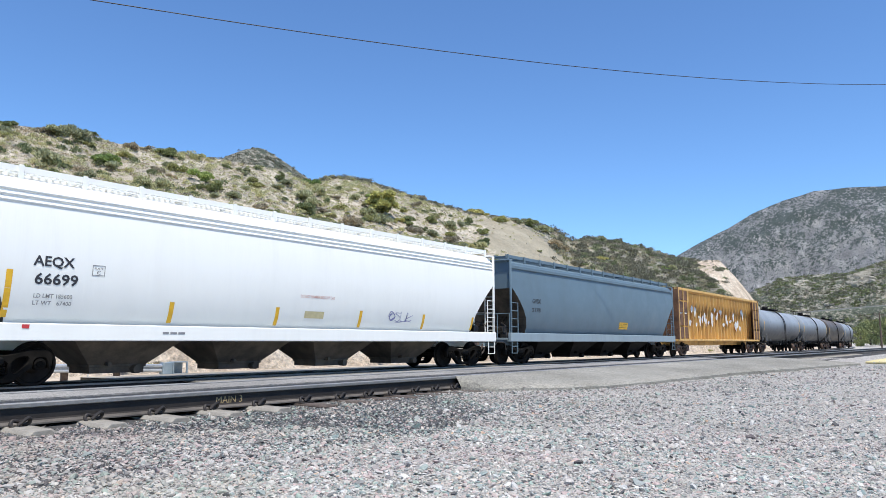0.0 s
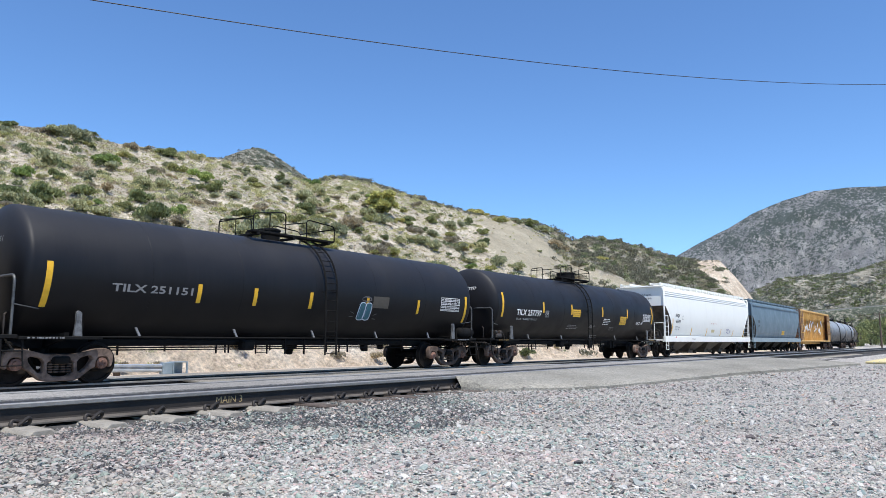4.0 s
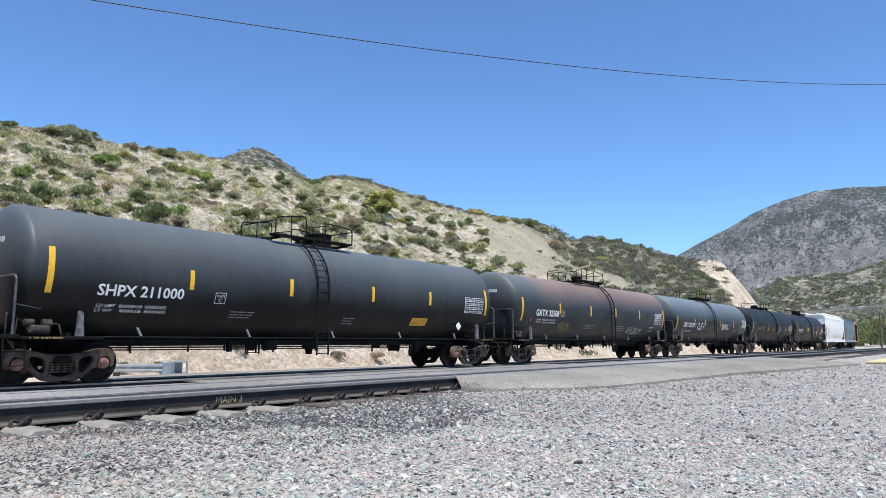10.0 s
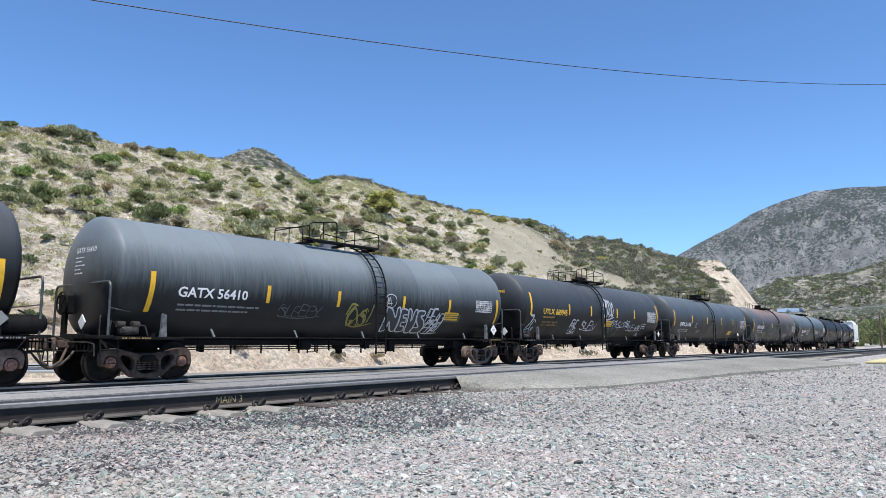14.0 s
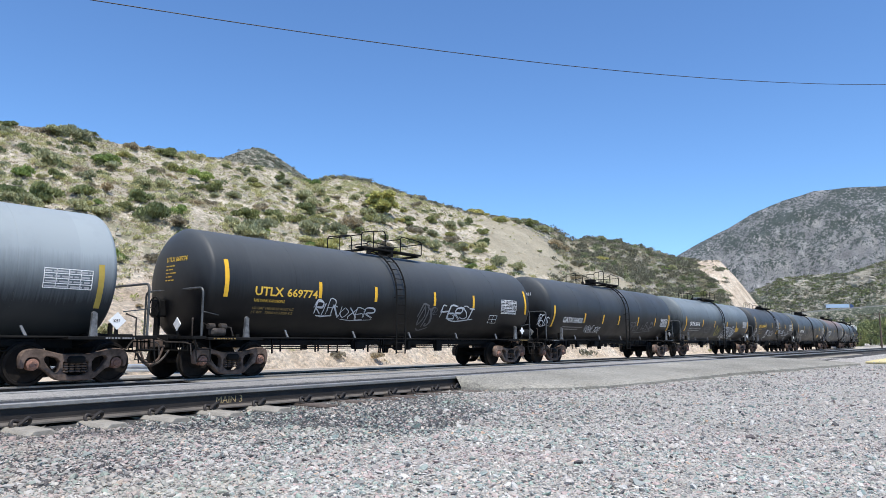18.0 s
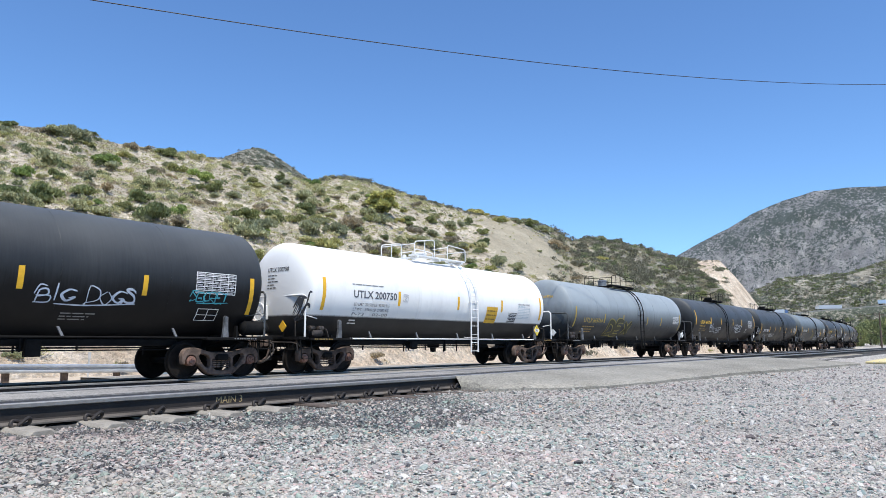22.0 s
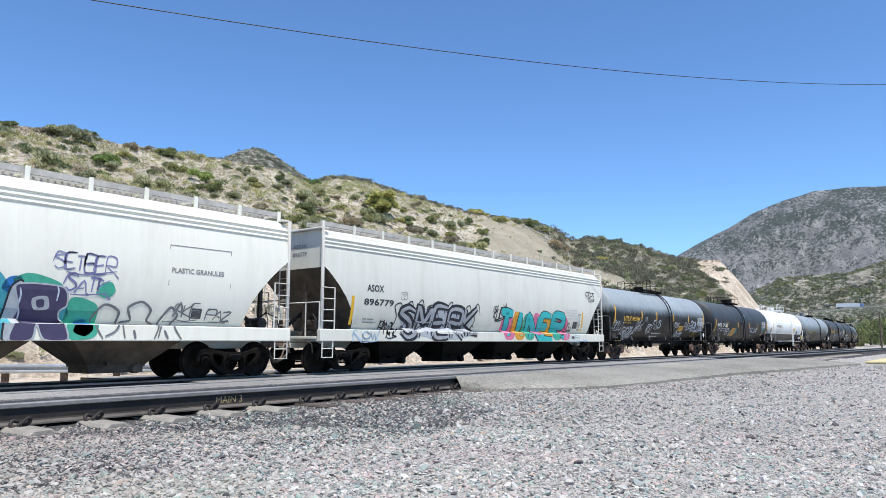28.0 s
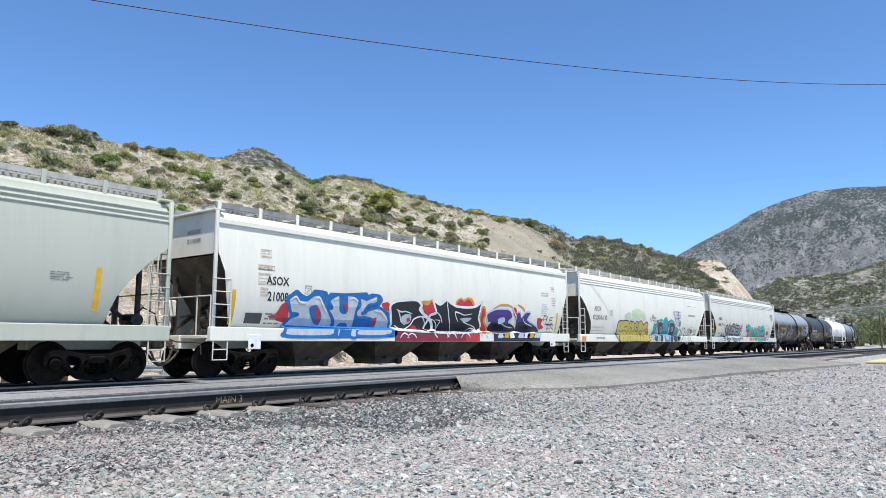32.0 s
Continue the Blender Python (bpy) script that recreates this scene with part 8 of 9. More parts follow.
data_lines("hopper_c", 7.01, 7.61, 2.91, 3.12, GREYTXT, "PLASTIC", "GRANULES")
stencils("hopper_c", 7.03, 7.67, 2.08, 2.66, 6, FAINT)
stencils("hopper_c", 7.87, 8.27, 3.2, 3.42, 3, REDDIM)
stencils("hopper_c", 7.91, 8.33, 2.54, 2.96, 4, REDDIM)
rust_patch("hopper_c", -8.06, -7.7, 3.21, 3.44)
rust_patch("hopper_c", -8.14, -7.58, 2.87, 3.01)
rust_patch("hopper_c", -8.12, -7.7, 2.48, 2.78)
rust_patch("hopper_c", -8.02, -7.78, 2.17, 2.39)
spray("hopper_b", [(-4.22, 2.39), (-4, 2.43), (-3.86, 2.12), (-4.2, 2.08)], LIME, 0)
spray("hopper_b", [(-3.98, 2.48), (-3.42, 2.52), (-3.46, 2.13), (-3.78, 2.11)], LIME, 0)
spray("hopper_b", [(-3.26, 2.63), (-3.08, 2.67), (-2.76, 2.71), (-2.72, 2.79), (-2, 2.71), (-1.94, 2.23), (-3.24, 2.12), (-3.32, 2.37)], LIME, 0)
spray("hopper_b", [(-1.84, 2.67), (-1.46, 2.57), (-1.26, 2.21), (-1.78, 2.2)], LIME, 0)
spray("hopper_b", [(-5.06, 1.92), (-4.8, 2.06), (-4.42, 2.06), (-4.06, 2.08), (-3.78, 2.09), (-3.58, 1.97), (-3.4, 2.11), (-3.24, 2.01), (-3.06, 2.08), (-2.84, 1.95), (-2.58, 2.09), (-2.34, 2), (-2.14, 2.09), (-1.86, 2.11), (-1.56, 1.92), (-1.28, 2.04), (-1.08, 2.07), (-0.88, 1.93), (-0.98, 1.74), (-0.76, 1.59), (-0.74, 1.36), (-0.98, 1.27), (-0.96, 0.97), (-3.2, 0.97), (-5.02, 0.96), (-5.04, 1.41)], OLIVEY, 1, 0.06, BLACKG)
stroke("hopper_b", [(-3.58, 1.97), (-3.56, 1.68), (-3.66, 1.39), (-3.64, 0.98)], 0.035, BLACKG, 3)
stroke("hopper_b", [(-3.24, 2.01), (-3.3, 1.81), (-3.14, 1.63), (-3.28, 1.4), (-3.36, 0.98)], 0.035, BLACKG, 3)
stroke("hopper_b", [(-3.44, 1.83), (-3.36, 1.63), (-3.3, 1.81)], 0.035, BLACKG, 3)
stroke("hopper_b", [(-2.84, 1.95), (-2.78, 1.68), (-2.84, 1.53), (-2.76, 1.29), (-2.8, 0.98)], 0.035, BLACKG, 3)
stroke("hopper_b", [(-2.34, 2), (-2.28, 1.74), (-2.46, 1.51), (-2.84, 1.71)], 0.035, BLACKG, 3)
stroke("hopper_b", [(-2.36, 1.54), (-2.26, 1.24), (-2.26, 0.98)], 0.035, BLACKG, 3)
stroke("hopper_b", [(-1.56, 1.89), (-1.74, 1.76), (-1.54, 1.61), (-1.82, 1.31), (-1.82, 0.98)], 0.035, BLACKG, 3)
stroke("hopper_b", [(-0.88, 1.93), (-1.04, 1.71), (-1.56, 1.6)], 0.035, BLACKG, 3)
stroke("hopper_b", [(-0.98, 1.68), (-0.88, 1.4), (-1.08, 1.52), (-1.34, 1.58)], 0.035, BLACKG, 3)
stroke("hopper_b", [(-2.54, 1.97), (-2.5, 1.58)], 0.035, BLACKG, 3)
stroke("hopper_b", [(-2.72, 1.77), (-2.36, 1.74)], 0.035, BLACKG, 3)
stroke("hopper_b", [(-4.16, 1.71), (-3.98, 1.78), (-3.78, 1.76)], 0.035, BLACKG, 3)
stroke("hopper_b", [(-4.44, 1.47), (-4.04, 1.55), (-3.7, 1.42)], 0.035, BLACKG, 3)
stroke("hopper_b", [(-2.16, 1.59), (-2.1, 1.43), (-1.98, 1.5), (-1.9, 1.6), (-1.82, 1.33)], 0.035, BLACKG, 3)
stroke("hopper_b", [(-4, 1.4), (-4, 0.98)], 0.035, BLACKG, 3)
stroke("hopper_b", [(-4.68, 1.85), (-4.66, 1.42), (-4.62, 0.98)], 0.035, BLACKG, 3)
spray("hopper_b", [(-0.02, 1.97), (0.2, 2.02), (0.42, 1.92), (0.48, 1.01), (0.04, 1), (-0.02, 1.49)], TEALG, 0)
spray("hopper_b", [(0.8, 2.21), (1.08, 2.33), (1.44, 2.24), (1.18, 2.11)], TEALG, 0)
spray("hopper_b", [(2.44, 2.18), (2.72, 2.33), (3.12, 2.26), (3.4, 2.1), (2.66, 1.99)], TEALG, 0)
spray("hopper_b", [(3.6, 1.85), (4.18, 1.74), (4.2, 1.26), (4.08, 1.02), (3.56, 1.02)], TEALG, 0)
spray("hopper_b", [(1.42, 2.11), (1.68, 2.38), (2, 2.44), (2.24, 2.26), (2.44, 1.86), (2.34, 1.01), (1.48, 1.01)], TEALC, 0)
spray("hopper_b", [(-0.14, 1.47), (0.2, 1.56), (0.22, 1.14), (-0.1, 1.28)], TEALC, 1)
spray("hopper_b", [(0.42, 1.78), (0.54, 2.09), (0.68, 2.1), (0.66, 1.01), (0.28, 0.98)], SMOKE, 1, 0.04, BLACKG)
spray("hopper_b", [(2.38, 1.85), (2.46, 2.09), (2.64, 2.1), (2.58, 0.98), (2.3, 0.98)], SMOKE, 1, 0.04, BLACKG)
spray("hopper_b", [(0.54, 2.08), (1.44, 2.1), (1.5, 1.89), (1.5, 1.64), (1.26, 1.5), (1.16, 1.01), (0.76, 0.99), (0.86, 1.51), (0.68, 1.65)], PLUM, 2, 0.035, SMOKE)
spray("hopper_b", [(2.52, 2.09), (3.34, 2.1), (3.52, 1.95), (3.54, 1.69), (3.4, 1.53), (3.56, 0.99), (3.08, 0.98), (2.92, 1.29), (2.84, 0.98), (2.42, 0.98), (2.6, 1.63)], PLUM, 2, 0.035, SMOKE)
spray("hopper_b", [(1, 1.8), (1.24, 1.84), (1.3, 1.59), (1.06, 1.56)], SMOKE, 4)
spray("hopper_b", [(2.84, 1.82), (3.12, 1.87), (3.18, 1.62), (2.9, 1.59)], SMOKE, 4)
spray("hopper_b", [(1.08, 1.75), (1.2, 1.76), (1.22, 1.63), (1.12, 1.62)], PLUM, 5)
spray("hopper_b", [(2.92, 1.78), (3.06, 1.8), (3.08, 1.66), (2.96, 1.64)], PLUM, 5)
tag("hopper_b", "FENY...", -0.32, 0.66, 2.2, 0.24, DARKTXT)
stroke("hopper_b", [(-0.58, 2.37), (-0.52, 2.24), (-0.38, 2.1)], 0.05, DARKTXT, 1)
stroke("g", [(1.49, 2.29), (1.45, 2.15), (1.33, 2.06), (1.17, 2.05), (1.01, 2.12), (0.93, 2.25), (0.97, 2.39), (1.11, 2.48), (1.27, 2.49), (1.43, 2.42), (1.49, 2.29)], 0.035, TAGW, 1)
stroke("g", [(1.05, 2.39), (1.07, 2.29), (1.01, 2.17)], 0.03, TAGW, 1)
stroke("g", [(0.97, 2.11), (1.09, 2.18), (1.15, 2.38), (1.27, 2.1)], 0.03, TAGW, 1)
stroke("g", [(1.07, 2.17), (1.29, 2.2)], 0.03, TAGW, 1)
spray("hopper_c", [(3.17, 1.7), (3.85, 1.63), (4.55, 1.68), (5.07, 1.46), (5.11, 1.35), (3.11, 1.31)], BLACKG, 3)
spray("hopper_c", [(5.09, 1.68), (5.51, 1.78), (6.19, 1.66), (6.77, 1.54), (6.91, 1.37), (5.19, 1.35)], BLACKG, 3)
hopper_stripe("hopper_c", 8.46, 1.4, 2.23)
sill_tab("hopper_c", 7.86)
sill_tab("hopper_c", -8.2)
sill_patch("hopper_b", -9.38, -8.96, 1.0, 1.2, ORANGEG)
sill_patch("hopper_b", -5.3, -4.95, 1.02, 1.1, ORANGEG)
spray("g", [(1.09, 2), (1.33, 2.01), (1.61, 1.72), (1.59, 2.03), (1.75, 2.02), (1.93, 1.19), (1.67, 1.19), (1.39, 1.56), (1.43, 1.2), (1.19, 1.17)], TAGGREY, 1, 0.055, TAGW)
spray("g", [(1.81, 1.99), (2.15, 1.99), (2.17, 1.84), (1.99, 1.83), (2.01, 1.73), (2.17, 1.71), (2.21, 1.55), (2.03, 1.54), (2.07, 1.39), (2.27, 1.37), (2.33, 1.16), (1.95, 1.17)], TAGGREY, 1, 0.055, TAGW)
spray("g", [(2.19, 1.99), (2.35, 1.98), (2.47, 1.6), (2.51, 1.98), (2.67, 1.97), (2.75, 1.13), (2.45, 1.15)], TAGGREY, 1, 0.055, TAGW)
spray("g", [(2.73, 1.99), (3.07, 1.98), (3.05, 1.83), (2.91, 1.8), (3.17, 1.61), (3.31, 1.36), (3.21, 1.09), (2.83, 1.08), (2.79, 1.32), (3.03, 1.35), (2.85, 1.53), (2.69, 1.73)], TAGGREY, 1, 0.055, TAGW)
for x in (2.0, 2.27):
    spray("b", [(x - 0.11, 2.12), (x, 2.16), (x + 0.12, 2.12), (x + 0.14, 1.85), (x + 0.13, 1.62), (x, 1.58), (x - 0.14, 1.64), (x - 0.15, 1.88)], DIMCYAN, 1, 0.03, TAGPALE)
    stroke("b", [(x - 0.07, 2.03), (x - 0.09, 1.8), (x - 0.06, 1.68)], 0.03, DIMBLUE)
stroke("b", [(1.92, 2.27), (2.0, 2.33), (2.14, 2.35), (2.3, 2.32), (2.34, 2.26), (2.2, 2.22), (2.0, 2.22), (1.92, 2.27)], 0.04, TAGDIM)
for a, b in (((1.5, 1.85), (1.68, 1.8)), ((1.52, 1.68), (1.7, 1.68)), ((2.56, 1.75), (2.72, 1.82)), ((2.55, 1.63), (2.74, 1.62))):
    stroke("b", [a, ((a[0] + b[0]) / 2, (a[1] + b[1]) / 2 + 0.01), b], 0.022, TAGDIM)
data_lines("k", 4.11, 5.11, 2.43, 2.55, GREYTXT, "HYDROGEN PEROXIDE")

# ---- shrubs on the hillside ----
def leaf_material(name, a, b_, c):
    m, n, l, b = nodes_of(name)
    isl = n.new("ShaderNodeNewGeometry").outputs["Random Per Island"]
    col = ramp(n, l, isl, [(0.0, a), (0.5, b_), (1.0, c)])
    rnd = n.new("ShaderNodeObjectInfo").outputs["Random"]
    col = mixc(n, l, 1.0, col, ramp(n, l, rnd, [(0, (0.8, 0.8, 0.8)), (0.5, (1.05, 1.02, 0.95)), (1, (1.45, 1.3, 1.1))]), "MULTIPLY")
    l.new(col, b.inputs["Base Color"])
    b.inputs["Roughness"].default_value = 0.8
    thin = n.new("ShaderNodeBsdfTranslucent")
    l.new(col, thin.inputs[0])
    both = n.new("ShaderNodeMixShader")
    both.inputs[0].default_value = 0.3
    l.new(b.outputs[0], both.inputs[1])
    l.new(thin.outputs[0], both.inputs[2])
    l.new(both.outputs[0], n["Material Output"].inputs[0])
    MATS[name] = m
    return m


LEAF = [leaf_material("sage_leaves", (0.24, 0.26, 0.14), (0.37, 0.39, 0.235), (0.50, 0.52, 0.345)),
        leaf_material("dark_oak_leaves", (0.12, 0.15, 0.065), (0.19, 0.23, 0.105), (0.28, 0.32, 0.16)),
        leaf_material("olive_leaves", (0.22, 0.235, 0.085), (0.35, 0.36, 0.15), (0.50, 0.49, 0.23)),
        leaf_material("dry_twigs", (0.23, 0.20, 0.145), (0.33, 0.295, 0.215), (0.45, 0.41, 0.31)),
        leaf_material("bright_leaves", (0.125, 0.195, 0.055), (0.21, 0.30, 0.10), (0.32, 0.41, 0.16)),
        leaf_material("chaparral_leaves", (0.095, 0.10, 0.076), (0.15, 0.157, 0.12), (0.225, 0.228, 0.178))]


def leaf_cloud(rng, lobes, count, size, flat=0.75, width=0.3, rise=0.7):
    """Narrow leaf sprays on the outside of several overlapping lobes: (x, y, z, radius)."""
    lob = np.array(lobes)
    w = lob[:, 3] ** 2
    pick = rng.choice(len(lob), count, p=w / w.sum())
    d = rng.normal(size=(count, 3))
    d /= np.linalg.norm(d, axis=1)[:, None]
    d[:, 2] = np.abs(d[:, 2]) * 0.95 - 0.22
    rad = lob[pick, 3] * (0.62 + 0.5 * rng.random(count))
    c = lob[pick, :3] + d * rad[:, None] * np.array([1, 1, flat])
    c[:, 2] = np.maximum(c[:, 2], 0.02)
    u = d * 0.7 + rng.normal(size=(count, 3)) * 0.45
    u[:, 2] += rise
    u /= np.linalg.norm(u, axis=1)[:, None]
    t = np.cross(u, rng.normal(size=(count, 3)))
    t /= np.linalg.norm(t, axis=1)[:, None]
    s = size * (0.5 + 1.0 * rng.random(count))[:, None]
    a, b, e, k = c - u * s * 0.5, c - t * s * width + u * s * 0.1, c + u * s * 0.6, c + t * s * width + u * s * 0.05
    v = np.stack([a, b, e, k], 1).reshape(-1, 3)
    f = np.arange(count * 4).reshape(-1, 4)
    return v, f


def shrub_mesh(seed, leaf, count=420, size=0.15):
    rng = np.random.default_rng(seed)
    lobes = [(rng.uniform(-0.55, 0.55), rng.uniform(-0.55, 0.55), rng.uniform(0.12, 0.55), rng.uniform(0.28, 0.52)) for _ in range(rng.integers(5, 9))]
    v, f = leaf_cloud(rng, lobes, count, size)
    return flat_mesh("shrub", v, f, leaf)


def clear_of_cut(az, t):
    return not in_cut(az, t)


SHRUBS = {k: [shrub_mesh(40 + 7 * k + i, LEAF[k], (1500, 1500, 1300, 1100, 1400)[k]) for i in range(4)] for k in range(5)}
SHRUB_LABEL = ["grey-green sage bush on the dry hillside", "dark green scrub oak on the dry hillside", "olive-yellow bush on the dry hillside", "brown leafless bush on the dry hillside", "bright green bush on the dry hillside"]
# bearing, height on the slope, kind and size of the shrubs that stand out
NOTED = [(70.8, 0.96, 1, 1.8), (71.0, 0.90, 0, 1.3), (68.6, 0.97, 3, 1.6), (67.5, 0.95, 0, 2.4), (66.3, 0.90, 0, 2.9), (65.5, 0.88, 2, 1.6), (65.3, 0.99, 1, 1.4), (64.2, 0.80, 4, 2.7), (63.2, 0.87, 2, 1.8), (63.8, 0.77, 0, 1.7), (62.7, 0.96, 3, 2.2), (60.4, 0.95, 1, 2.5),
         (61.5, 0.97, 3, 1.4), (57.9, 0.95, 0, 1.7), (68.1, 0.63, 0, 2.6), (67.5, 0.54, 1, 1.7), (69.7, 0.57, 4, 1.8), (70.9, 0.64, 0, 1.3), (65.8, 0.45, 1, 2.1), (65.6, 0.54, 0, 1.6), (66.0, 0.59, 3, 1.3), (70.3, 0.44, 1, 1.8), (67.8, 0.44, 1, 2.4), (68.8, 0.48, 3, 1.2),
         (61.5, 0.49, 1, 2.5), (60.8, 0.61, 0, 2.3), (61.9, 0.66, 0, 1.9), (59.2, 0.84, 2, 2.1), (60.1, 0.87, 0, 1.4), (60.6, 0.79, 3, 1.5), (57.5, 0.78, 4, 2.4), (56.5, 0.69, 1, 2.0), (57.4, 0.71, 1, 1.3), (55.0, 0.64, 0, 1.5), (56.5, 0.65, 0, 1.2), (58.3, 0.55, 3, 1.3),
         (56.8, 0.56, 3, 1.6), (59.6, 0.52, 0, 1.3), (64.3, 0.38, 0, 1.7), (63.1, 0.43, 2, 1.4), (64.7, 0.43, 4, 0.9), (66.0, 0.39, 0, 1.5), (65.5, 0.41, 2, 0.9), (60.8, 0.38, 1, 2.9), (59.0, 0.43, 4, 1.6), (58.6, 0.35, 3, 2.3), (55.9, 0.50, 2, 1.3), (54.1, 0.48, 1, 2.4),
         (51.8, 0.54, 1, 1.9), (53.5, 0.38, 0, 3.7), (55.0, 0.41, 0, 1.6), (52.3, 0.41, 4, 1.3), (53.1, 0.27, 2, 1.6), (53.6, 0.83, 2, 2.0), (52.8, 0.81, 2, 1.1), (52.9, 0.58, 3, 1.5), (55.4, 0.92, 1, 0.9), (54.2, 0.89, 0, 0.9), (51.5, 0.88, 1, 1.5), (69.9, 0.38, 0, 1.8),
         (68.7, 0.40, 0, 1.6), (64.0, 0.53, 3, 1.7), (51.0, 0.86, 0, 2.1), (48.9, 0.94, 4, 2.8), (53.3, 0.80, 2, 1.7), (55.0, 0.64, 0, 1.5), (48.8, 0.70, 0, 1.5), (47.5, 0.73, 1, 1.2), (46.9, 0.74, 3, 1.6), (45.6, 0.52, 3, 2.9), (47.1, 0.62, 0, 1.6),
         (47.7, 0.54, 0, 1.5), (46.7, 0.46, 0, 2.7), (51.8, 0.53, 0, 1.4), (50.2, 0.53, 2, 1.9), (54.3, 0.48, 1, 2.2), (53.0, 0.57, 3, 1.4), (52.9, 0.40, 0, 3.4), (48.7, 0.42, 4, 1.4), (47.1, 0.38, 2, 2.7), (43.8, 0.39, 2, 1.4), (44.1, 0.43, 0, 1.5), (42.1, 0.39, 2, 2.5),
         (43.2, 0.59, 0, 3.4), (41.3, 0.72, 2, 1.3), (40.3, 0.81, 3, 2.1), (40.3, 0.55, 3, 2.4), (41.5, 0.47, 0, 1.6), (38.4, 0.78, 0, 1.8), (37.3, 0.70, 0, 2.4), (38.8, 0.53, 0, 1.8), (39.7, 0.50, 0, 1.7), (38.6, 0.47, 0, 2.6), (37.3, 0.60, 2, 1.9), (35.7, 0.82, 1, 2.7),
         (34.6, 0.68, 1, 2.2), (34.8, 0.56, 1, 2.0), (36.3, 0.50, 2, 2.1), (33.3, 0.45, 0, 2.5), (45.3, 0.72, 0, 1.5), (44.7, 0.80, 0, 1.3), (35.0, 0.98, 2, 3.0), (33.1, 0.93, 2, 2.7), (39.7, 1.00, 3, 2.0), (42.6, 0.99, 1, 0.6), (34.4, 0.98, 2, 1.6), (33.3, 0.90, 2, 2.6),
         (34.6, 0.60, 1, 2.1), (33.4, 0.42, 0, 2.5), (31.8, 0.41, 0, 2.3), (34.0, 0.39, 2, 1.8), (31.6, 0.94, 0, 2.8), (30.6, 0.93, 1, 2.9), (29.6, 0.88, 0, 3.4), (28.8, 0.73, 3, 3.6), (27.8, 0.75, 3, 2.8), (29.9, 0.64, 0, 1.0), (27.1, 0.44, 3, 1.9)]


def plant(az, t, kind, size, rng, tall=1.0):
    x, y, z = hill_point(az, t)
    s = new("shrub", SHRUBS[kind][rng.integers(4)])
    k = size * 0.68
    s.location = (x, y, z - 0.08 * k)
    s.rotation_euler = (0, 0, rng.uniform(0, 6.28))
    s.scale = (k * rng.uniform(0.9, 1.2), k * rng.uniform(0.9, 1.2), k * rng.uniform(0.95, 1.4) * tall)
    tagged(s, SHRUB_LABEL[kind], "shrub", "shrubs on the hillside")


rng = np.random.default_rng(11)
for q in NOTED:
    plant(q[0], q[1], q[2], q[3] * 0.74, rng)
broom = tagged(empty("shrub"), "tall round yellow-green bush on the slope", "shrub", "shrubs on the hillside")
broom.location = hill_point(43.1, 0.64)
broom.scale = (1.15, 1.15, 1.1)
GOLDEN = leaf_material("golden_green_leaves", (0.36, 0.37, 0.10), (0.54, 0.53, 0.18), (0.72, 0.68, 0.30))
for nm, leaf, rad, count, far in (("foliage", GOLDEN, 0.66, 3600, 1.0), ("inner_foliage", LEAF[1], 0.45, 900, 0.45)):
    lobes = [(far * 1.15 * math.cos(q * 2.4) * (0.4 + 0.6 * (q % 3) / 2), far * 1.15 * math.sin(q * 2.4) * (0.4 + 0.6 * (q % 3) / 2), 0.55 + 1.75 * far * ((q * 5) % 11) / 11, rad * (0.85 + 0.3 * (q % 2))) for q in range(14)]
    v, f = leaf_cloud(rng, lobes, count, 0.26, 0.9, 0.42, 0.3)
    new(nm, flat_mesh(nm, v, f, leaf)).parent = broom
n_shrubs = 0
while n_shrubs < 70:
    az, t = rng.uniform(17, 73), rng.uniform(0.2, 1.0)
    if not clear_of_cut(az, t) or terrain_noise(az * 1.4, t * 9, 1.0, 15) < -0.12 and rng.random() < 0.7:
        continue
    kind = int(rng.choice(5, p=[0.50, 0.17, 0.15, 0.10, 0.08]))
    plant(az, t, kind, rng.uniform(0.5, 1.1) * (2.0 if az < 30 else 1.0), rng)
    n_shrubs += 1


for i in range(46):
    plant(14 + 1.3 * i + rng.uniform(-0.8, 0.8), rng.uniform(0.0, 0.13), int(rng.choice([0, 3, 3, 1])), rng.uniform(0.4, 1.2), rng)
for _ in range(64):
    az, t = rng.uniform(33, 50), rng.uniform(0.2, 0.8)
    if clear_of_cut(az, t):
        plant(az, t, int(rng.choice(5, p=[0.45, 0.2, 0.2, 0.1, 0.05])), rng.uniform(1.0, 2.2), rng)


def tufts(name, label, leaf, places, leaves, seed, size=0.3, width=0.22):
    """Low growth that no one could count, joined into one; places are (x, y, z, size)."""
    rng = np.random.default_rng(seed)
    vs, fs, o = [], [], 0
    base = []
    for i in range(6):
        r2 = np.random.default_rng(seed * 10 + i)
        lob = [(r2.uniform(-0.5, 0.5), r2.uniform(-0.5, 0.5), r2.uniform(0.05, 0.35), r2.uniform(0.3, 0.5)) for _ in range(4)]
        base.append(leaf_cloud(r2, lob, leaves, size, width=width))
    for x, y, z, k in places:
        v, f = base[rng.integers(6)]
        a = rng.uniform(0, 6.28)
        c, s = math.cos(a) * k, math.sin(a) * k
        vs.append(np.stack([v[:, 0] * c - v[:, 1] * s + x, v[:, 0] * s + v[:, 1] * c + y, v[:, 2] * k * 1.1 + z - 0.05 * k], -1))
        fs.append(f + o)
        o += len(v)
    tagged(new(name, flat_mesh(name, np.concatenate(vs), np.concatenate(fs), leaf)), label, "undergrowth", kind="stuff")


